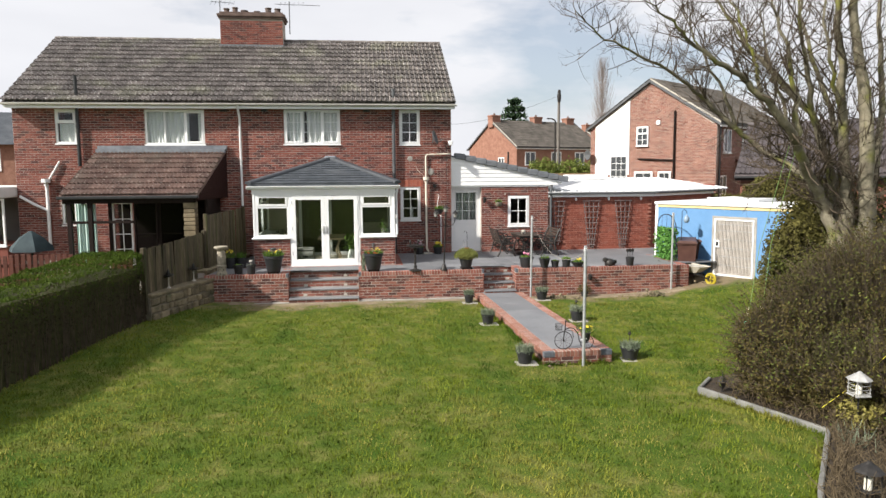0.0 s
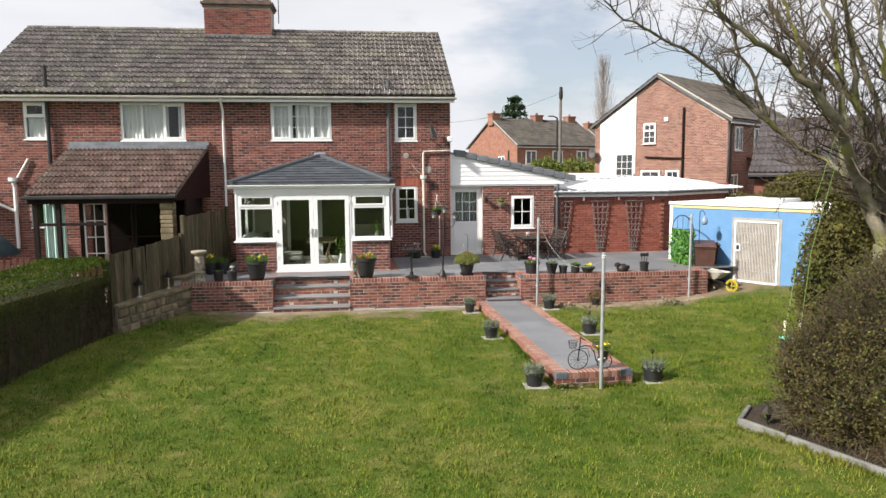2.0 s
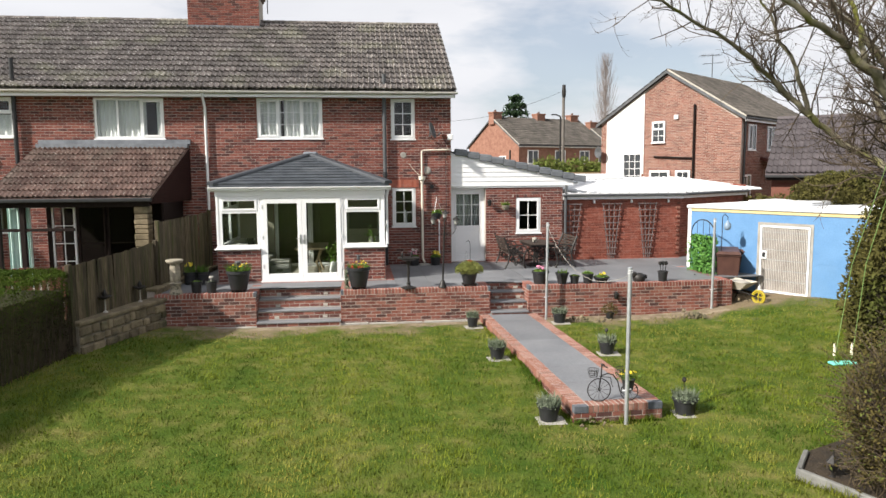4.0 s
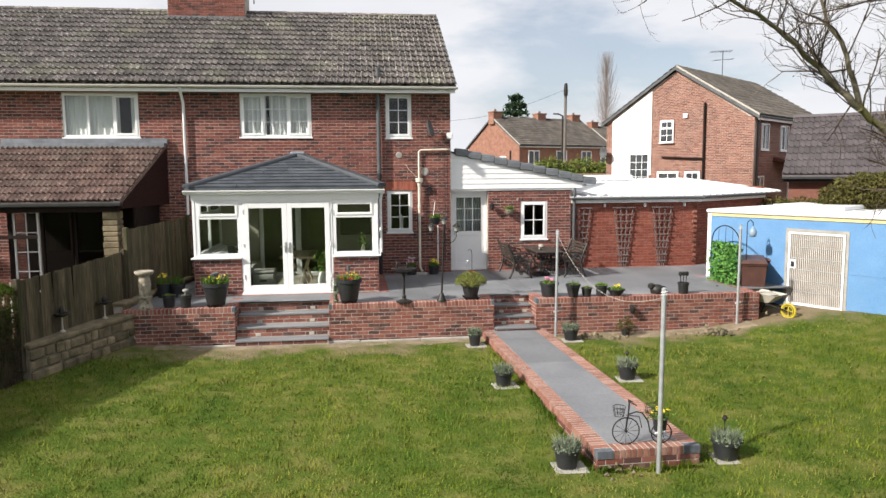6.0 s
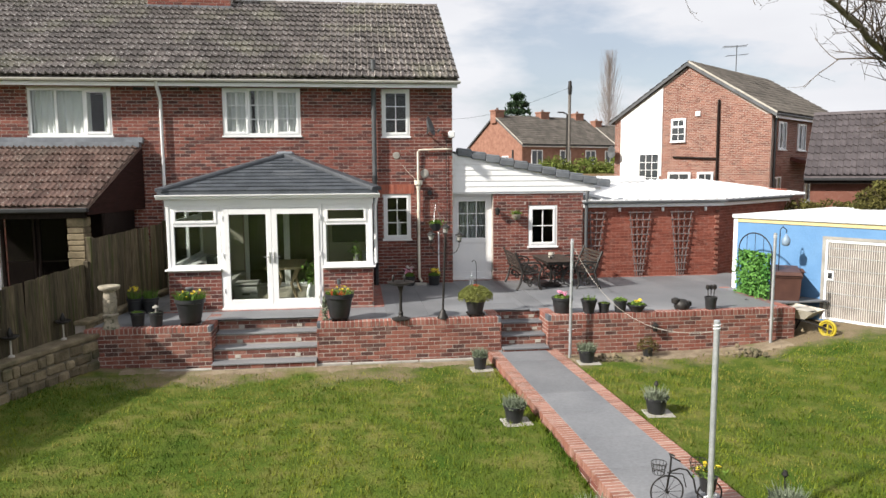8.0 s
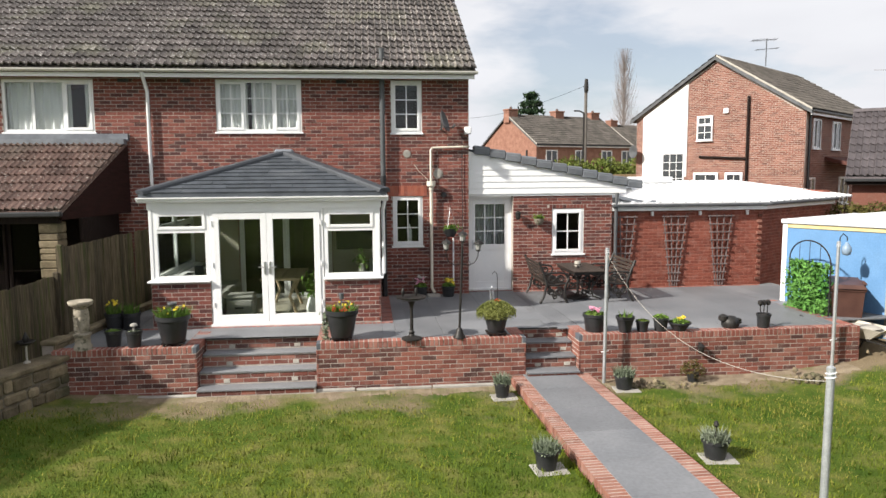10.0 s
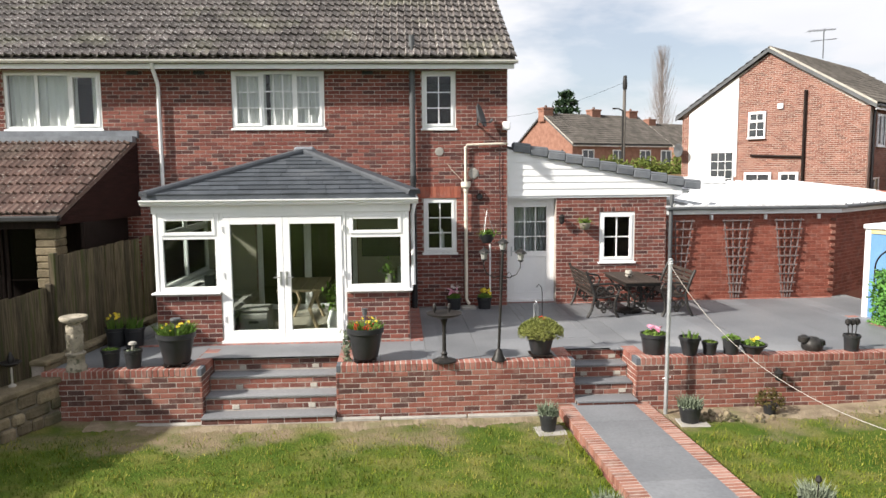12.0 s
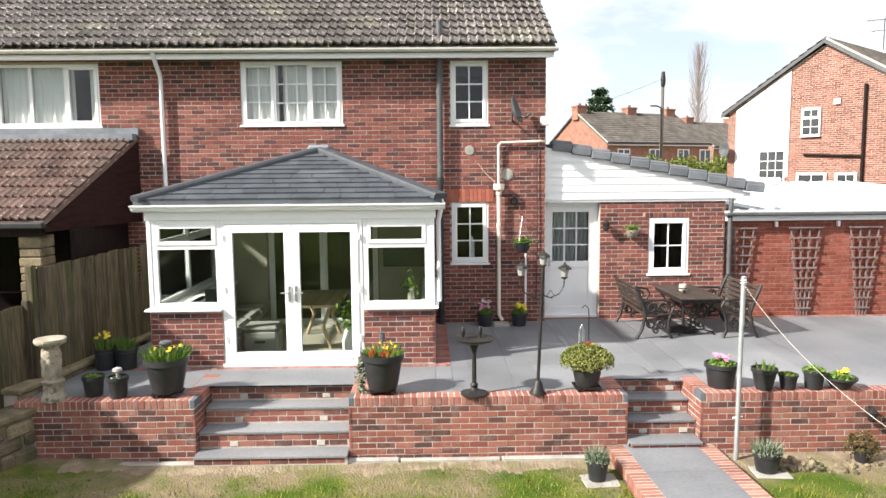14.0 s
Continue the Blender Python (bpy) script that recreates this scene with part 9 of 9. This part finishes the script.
def build_bicycle():
    b = thing("bicycle_planter", "black wire bicycle planter with yellow flowers", "planter", m=pose(0.69, 12.38, -0.642, 0, 0, -2))
    def ring(cx, cz, r, rad=0.008):
        return Shape().tube([(cx + r * math.cos(a * 6.283 / 26), 0, cz + r * math.sin(a * 6.283 / 26)) for a in range(27)], rad, 6, None, False)
    for cx, r in ((0.0, 0.165), (0.44, 0.125)):
        w = part("wheel", ring(cx, r, r), BLACK_IRON, b, "", 50)
        for i in range(12):
            a = i * 6.283 / 12
            part("spoke", Shape().tube([(cx, 0, r), (cx + r * math.cos(a), 0, r + r * math.sin(a))], 0.0025, 4), BLACK_IRON, w)
        part("hub", Shape().lathe([(0.015, -0.02), (0.015, 0.02)], 8), BLACK_IRON, w, m=pose(cx, 0, r, 90))
    part("frame", Shape().tube([(0.0, 0.012, 0.165), (0.03, 0.012, 0.36), (0.035, 0, 0.5), (0.03, 0, 0.53)], 0.009, 6).tube([(0.03, 0, 0.37), (0.12, 0, 0.4), (0.2, 0, 0.38), (0.27, 0, 0.28), (0.3, 0, 0.14), (0.38, 0, 0.08), (0.44, 0.012, 0.125)], 0.009, 6).tube([(0.0, 0, 0.36), (0.16, 0, 0.34), (0.195, 0, 0.2)], 0.006, 5), BLACK_IRON, b, "", 50)
    part("handlebar", Shape().tube([(0.1, -0.07, 0.5), (0.04, -0.06, 0.53), (0.03, 0, 0.53), (0.04, 0.06, 0.53), (0.1, 0.07, 0.5)], 0.008, 6), BLACK_IRON, b, "", 50)
    for cx, cz, r, nm in ((-0.09, 0.36, 0.075, "basket"), (0.32, 0.36, 0.09, "basket")):
        k = Shape()
        for z in (0, 0.06, 0.11):
            rr = r * (0.75 + 0.25 * z / 0.11)
            k.tube([(cx + rr * math.cos(a * 6.283 / 16), rr * math.sin(a * 6.283 / 16), cz + z) for a in range(17)], 0.004, 4, None, False)
        for i in range(12):
            a = i * 6.283 / 12
            k.tube([(cx + r * 0.75 * math.cos(a), r * 0.75 * math.sin(a), cz), (cx + r * math.cos(a), r * math.sin(a), cz + 0.11)], 0.003, 4, None, False)
        part("basket", k, BLACK_IRON, b, "black wire basket")
    part("pot", Shape().lathe([(0.07, 0.16), (0.09, 0.3), (0.095, 0.31), (0.08, 0.3)], 14, (0.42, 0, 0)), BLACK_PLASTIC, b, "", 40)
    rg = np.random.default_rng(61)
    leaf_cloud("foliage", np.array([0.4, 0, 0.36]) + rg.normal(0, 1, (220, 3)) * np.array([0.06, 0.05, 0.03]), 0.024, POT_GREEN, b)
    for i in range(7):
        fl = Shape().lathe([(0.005, 0), (0.028, 0.01), (0.03, 0.016), (0.01, 0.02)], 7)
        part("flower", fl, FLOWERS["yellow"], b, m=pose(0.4 + rg.normal(0, 0.05), rg.normal(0, 0.04) - 0.02, 0.4 + rg.normal(0, 0.02), rg.uniform(20, 70), 0, rg.uniform(0, 360)))


build_bicycle()


def build_shed_things():
    brown = material("brown bin plastic", (0.06, 0.026, 0.02), (0.085, 0.04, 0.03), 4, 0.5)
    for x, y, rz in ((6.98, 20.25, -25), (6.58, 19.72, -25)):
        b = thing("wheelie_bin", "brown plastic wheelie bin with a closed lid", "bin", "wheelie bins", m=pose(x, y, -0.5, 0, 0, rz) @ Matrix.Diagonal((1, 1, 1.12, 1)))
        part("body", Shape().add([(-0.22, -0.26, 0.06), (0.22, -0.26, 0.06), (0.22, 0.2, 0.06), (-0.22, 0.2, 0.06), (-0.27, -0.33, 0.9), (0.27, -0.33, 0.9), (0.27, 0.27, 0.9), (-0.27, 0.27, 0.9)], [(3, 2, 1, 0), (4, 5, 6, 7), (0, 1, 5, 4), (1, 2, 6, 5), (2, 3, 7, 6), (3, 0, 4, 7)]), brown, b)
        part("rim", Shape().bevel_box(-0.29, 0.29, -0.35, 0.29, 0.87, 0.92, 0.01), brown, b)
        part("lid", Shape().add([(-0.29, -0.38, 0.92), (0.29, -0.38, 0.92), (0.29, 0.3, 0.92), (-0.29, 0.3, 0.92), (-0.25, -0.33, 0.98), (0.25, -0.33, 0.98), (0.26, 0.28, 1.04), (-0.26, 0.28, 1.04)], [(3, 2, 1, 0), (4, 5, 6, 7), (0, 1, 5, 4), (1, 2, 6, 5), (2, 3, 7, 6), (3, 0, 4, 7)]), brown, b)
        part("handle", Shape().tube([(-0.2, 0.3, 0.95), (-0.2, 0.36, 0.96), (0.2, 0.36, 0.96), (0.2, 0.3, 0.95)], 0.016, 6), brown, b)
        for sx in (-0.26, 0.22):
            part("wheel", Shape().lathe([(0.1, 0), (0.1, 0.04)], 14), BLACK_PLASTIC, b, "", 40, pose(sx, 0.2, 0.1, 0, 90, 0))
    w = thing("wheelbarrow", "wheelbarrow with a pale scuffed tray and yellow wheel", "wheelbarrow", m=pose(6.42, 18.98, ground_z(6.4, 18.7), 0, 0, -60))
    tray = Shape()
    outer = [(-0.42, -0.3, 0.55), (0.42, -0.26, 0.5), (0.42, 0.26, 0.5), (-0.42, 0.3, 0.55), (-0.22, -0.18, 0.32), (0.2, -0.16, 0.32), (0.2, 0.16, 0.32), (-0.22, 0.18, 0.32)]
    inner = [(p[0] * 0.96, p[1] * 0.96, p[2] + (0.0 if i < 4 else 0.012)) for i, p in enumerate(outer)]
    tray.add(outer + inner, [(0, 1, 5, 4), (1, 2, 6, 5), (2, 3, 7, 6), (3, 0, 4, 7), (4, 5, 6, 7), (8, 12, 13, 9), (9, 13, 14, 10), (10, 14, 15, 11), (11, 15, 12, 8), (12, 15, 14, 13), (0, 8, 9, 1), (1, 9, 10, 2), (2, 10, 11, 3), (3, 11, 8, 0)])
    part("tray", tray, material("scuffed pale steel tray", (0.36, 0.33, 0.27), (0.5, 0.47, 0.4), 5, 0.6, 0.3), w)
    part("load", Shape().lathe([(0.3, 0.0), (0.2, 0.02), (0.05, 0.03)], 12, (0, 0, 0.49)), CONCRETE_PALE, w)
    for sy in (-1, 1):
        part("shaft", Shape().tube([(-0.95, sy * 0.28, 0.56), (-0.4, sy * 0.22, 0.34), (0.3, sy * 0.1, 0.26), (0.58, sy * 0.06, 0.18)], 0.016, 6), BLACK_IRON, w, "", 40)
        part("leg", Shape().tube([(-0.2, sy * 0.2, 0.3), (-0.3, sy * 0.22, 0.0), (-0.15, sy * 0.2, 0.0), (0.0, sy * 0.17, 0.3)], 0.014, 6), BLACK_IRON, w, "", 40)
        part("grip", Shape().tube([(-0.97, sy * 0.28, 0.57), (-0.82, sy * 0.27, 0.51)], 0.022, 8), BLACK_PLASTIC, w)
    yel = material("yellow rim paint", (0.36, 0.28, 0.02), (0.45, 0.36, 0.03), 5, 0.45)
    wh = part("wheel", Shape().lathe([(0.105, -0.03), (0.12, -0.03), (0.12, 0.03), (0.105, 0.03), (0.105, -0.03)], 20, cap=False).lathe([(0.03, -0.04), (0.03, 0.04)], 10).box(-0.11, 0.11, -0.012, 0.012, -0.006, 0.006).box(-0.012, 0.012, -0.11, 0.11, -0.007, 0.007), yel, w, "yellow wheel rim", 40, pose(0.58, 0, 0.18, 90))
    part("tyre", Shape().tube([(0.15 * math.cos(a * 6.283 / 24), 0.15 * math.sin(a * 6.283 / 24), 0) for a in range(25)], 0.026, 8, None, False), yel, wh, "", 60)
    # arched screen with ivy
    a = thing("garden_arch", "black iron arched screen covered with green ivy", "trellis", m=pose(6.1, 20.72, 0, 0, 0, -88))
    n = 14
    part("arch", Shape().tube([(0, 0, 0), (0, 0, 0.95)] + [(0.6 - 0.6 * math.cos(math.pi * i / n), 0, 0.95 + 0.4 * math.sin(math.pi * i / n)) for i in range(n + 1)] + [(1.2, 0, 0.0)], 0.014, 6), BLACK_IRON, a, "", 50)
    for x in (0.3, 0.6, 0.9):
        part("bar", Shape().tube([(x, 0, 0), (x, 0, 0.95 + 0.4 * math.sin(math.acos(1 - x / 0.6)) * 0.98)], 0.006, 5), BLACK_IRON, a)
    part("rail", Shape().tube([(0, 0, 0.92), (1.2, 0, 0.92)], 0.008, 5), BLACK_IRON, a)
    rg = np.random.default_rng(71)
    pts = np.stack([rg.uniform(0.02, 1.15, 2600), rg.normal(0, 0.06, 2600), 0.95 * rg.random(2600)], 1)
    leaf_cloud("foliage", pts, 0.045, IVY_LEAF, a, "bright green artificial ivy leaves", seed=72)
    h = thing("hanging_lantern", "pale blue globe feeder hanging on a hooked stake", "feeder", m=pose(6.35, 19.6, 0))
    part("stake", Shape().tube([(0, 0, -0.4), (0, 0, 1.45), (0.06, 0, 1.52), (0.14, 0, 1.45), (0.14, 0, 1.38)], 0.01, 6), BLACK_IRON, h, "", 50)
    part("globe", Shape().lathe([(0.03, 1.12), (0.07, 1.14), (0.085, 1.2), (0.08, 1.27), (0.04, 1.32), (0.02, 1.36)], 14, (0.14, 0, 0)), material("pale blue feeder", (0.2, 0.28, 0.38), (0.3, 0.38, 0.48), 5, 0.4), h, "", 50)
    # rubble heaps
    for cx, cy, n, sp in ((4.9, 18.15, 46, 0.22), (2.3, 18.25, 40, 0.3), (6.3, 18.95, 8, 0.3), (0.55, 12.1, 14, 0.22)):
        r = thing("rubble_heap", "small heap of broken pale stones on the soil", "rubble", "rubble heaps")
        for i in range(n):
            x, y = cx + random.gauss(0, sp), cy + random.gauss(0, 0.1)
            s = Shape()
            bm = bmesh.new()
            bmesh.ops.create_icosphere(bm, subdivisions=1, radius=random.uniform(0.018, 0.055) * (0.6 if cy < 13 else 1.0))
            for v in bm.verts:
                v.co *= random.uniform(0.7, 1.25)
            bm.verts.index_update()
            s.add([v.co for v in bm.verts], [[v.index for v in f.verts] for f in bm.faces])
            bm.free()
            part("stone", s, WALL_STONE, r, m=pose(x, y, ground_z(x, y) + (0.005 if cy < 13 else 0.015) + max(0, 0.13 - abs(x - cx) * 0.5) * random.random(), random.uniform(0, 360), random.uniform(0, 360), 0))
    # rope swing under the tree
    sw = thing("rope_swing", "child's pale green plastic swing seat on green ropes", "swing")
    rope = material("green rope", (0.13, 0.22, 0.06), (0.2, 0.3, 0.1), 6, 0.8)
    for dx in (-0.14, 0.14):
        part("rope", Shape().tube([(4.56 + dx, 12.6, -0.28), (4.66 + dx * 0.8, 12.5, 1.2), (4.84 + dx * 0.5, 12.02, 3.12)], 0.006, 5), rope, sw)
        part("sleeve", Shape().tube([(4.56 + dx, 12.6, -0.18), (4.56 + dx, 12.6, 0.0)], 0.02, 8), material("cream sleeve", (0.7, 0.65, 0.5), (0.75, 0.7, 0.55), 5, 0.6), sw)
    part("seat", Shape().bevel_box(4.36, 4.76, 12.52, 12.68, -0.32, -0.28, 0.015), material("mint green plastic", (0.14, 0.62, 0.48), (0.2, 0.68, 0.54), 5, 0.4), sw)


build_shed_things()


# ---- furniture inside the conservatory ----
def build_indoor():
    grey = material("grey sofa fabric", (0.24, 0.235, 0.22), (0.32, 0.31, 0.29), 8, 0.95, 0.4)
    s = thing("corner_sofa", "grey upholstered garden-room sofa", "sofa")
    part("base", Shape().bevel_box(-5.65, -4.9, 20.75, 22.8, 0.02, 0.3, 0.03), grey, s)
    for i in range(3):
        part("seat_cushion", Shape().bevel_box(-5.5, -4.88, 20.8 + i * 0.66, 21.43 + i * 0.66, 0.3, 0.46, 0.05), grey, s)
        part("back_cushion", Shape().bevel_box(-5.68, -5.45, 20.8 + i * 0.66, 21.43 + i * 0.66, 0.42, 0.82, 0.05), grey, s)
    o = thing("footstool", "pale grey upholstered cube footstool with a handle", "footstool")
    part("body", Shape().bevel_box(-4.85, -4.35, 20.75, 21.2, 0.015, 0.38, 0.03), grey, o)
    part("top", Shape().bevel_box(-4.86, -4.34, 20.74, 21.21, 0.38, 0.45, 0.03), grey, o)
    part("handle", Shape().bevel_box(-4.68, -4.52, 20.735, 20.748, 0.2, 0.24, 0.004), BLACK_PLASTIC, o)
    t = thing("dining_table", "pale wooden plank dining table", "table")
    wd = material("pale oak table", (0.36, 0.27, 0.17), (0.46, 0.36, 0.24), 4, 0.6, 0.2)
    for i in range(4):
        part("plank", Shape().bevel_box(-4.25 + i * 0.2, -4.06 + i * 0.2, 20.95, 22.4, 0.68, 0.73, 0.006), wd, t)
    for y in (21.15, 22.2):
        for x in (-4.15, -3.6):
            part("leg", Shape().tube([(x, y, 0.015), (x + (0.12 if x < -4 else -0.12), y, 0.35), (x, y, 0.68)], 0.035, 6), wd, t)
    v = thing("vase", "tall white ceramic vase with a leafy plant", "vase", m=pose(-3.25, 20.7, 0.012))
    part("vase", Shape().lathe([(0.08, 0), (0.12, 0.08), (0.13, 0.22), (0.09, 0.36), (0.075, 0.4), (0.07, 0.4), (0.08, 0.3)], 18), WHITE_PAINT, v, "", 50)
    rg = np.random.default_rng(81)
    leaf_cloud("foliage", np.array([0, 0, 0.62]) + rg.normal(0, 1, (90, 3)) * np.array([0.1, 0.1, 0.12]), 0.07, POT_GREEN, v, "large round green leaves")
    part("stem", Shape().tube([(0, 0, 0.3), (0.02, 0, 0.7)], 0.01, 5), BUSH_GREEN, v)
    f = thing("picture_frame", "small dark photo frame on the window sill", "picture frame", m=pose(-5.25, 20.62, 0.84, -12, 0, 25))
    part("frame", Shape().bevel_box(-0.08, 0.08, 0, 0.015, 0, 0.2, 0.004), BLACK_PLASTIC, f)
    sl = thing("window_shelf", "white inner window shelf", "shelf")
    part("shelf", Shape().bevel_box(CX0 + 0.22, CX0 + 0.5, CY + 0.3, HY - 0.05, 0.78, 0.82, 0.01), UPVC, sl)
    part("shelf_end", Shape().bevel_box(CX0 + 0.26, CX0 + 0.48, CY + 0.32, CY + 0.36, 0.01, 0.78), UPVC, sl)
    tv = thing("television", "dark flat television on the inner wall", "television")
    part("screen", Shape().bevel_box(-2.9, -2.12, HY - 0.1, HY - 0.05, 1.05, 1.55, 0.008), BLACK_PLASTIC, tv)
    part("bracket", Shape().bevel_box(-2.6, -2.4, HY - 0.05, HY - 0.021, 1.2, 1.4), BLACK_IRON, tv)
    b = thing("vase", "small grey vase with green sprigs on the sill", "vase", m=pose(-2.35, 20.5, 0.836))
    part("vase", Shape().lathe([(0.04, 0), (0.055, 0.08), (0.035, 0.2), (0.03, 0.2)], 12), CONCRETE, b, "", 50)
    leaf_cloud("foliage", np.array([0, 0, 0.3]) + rg.normal(0, 1, (60, 3)) * np.array([0.05, 0.05, 0.08]), 0.04, POT_GREEN, b)


build_indoor()
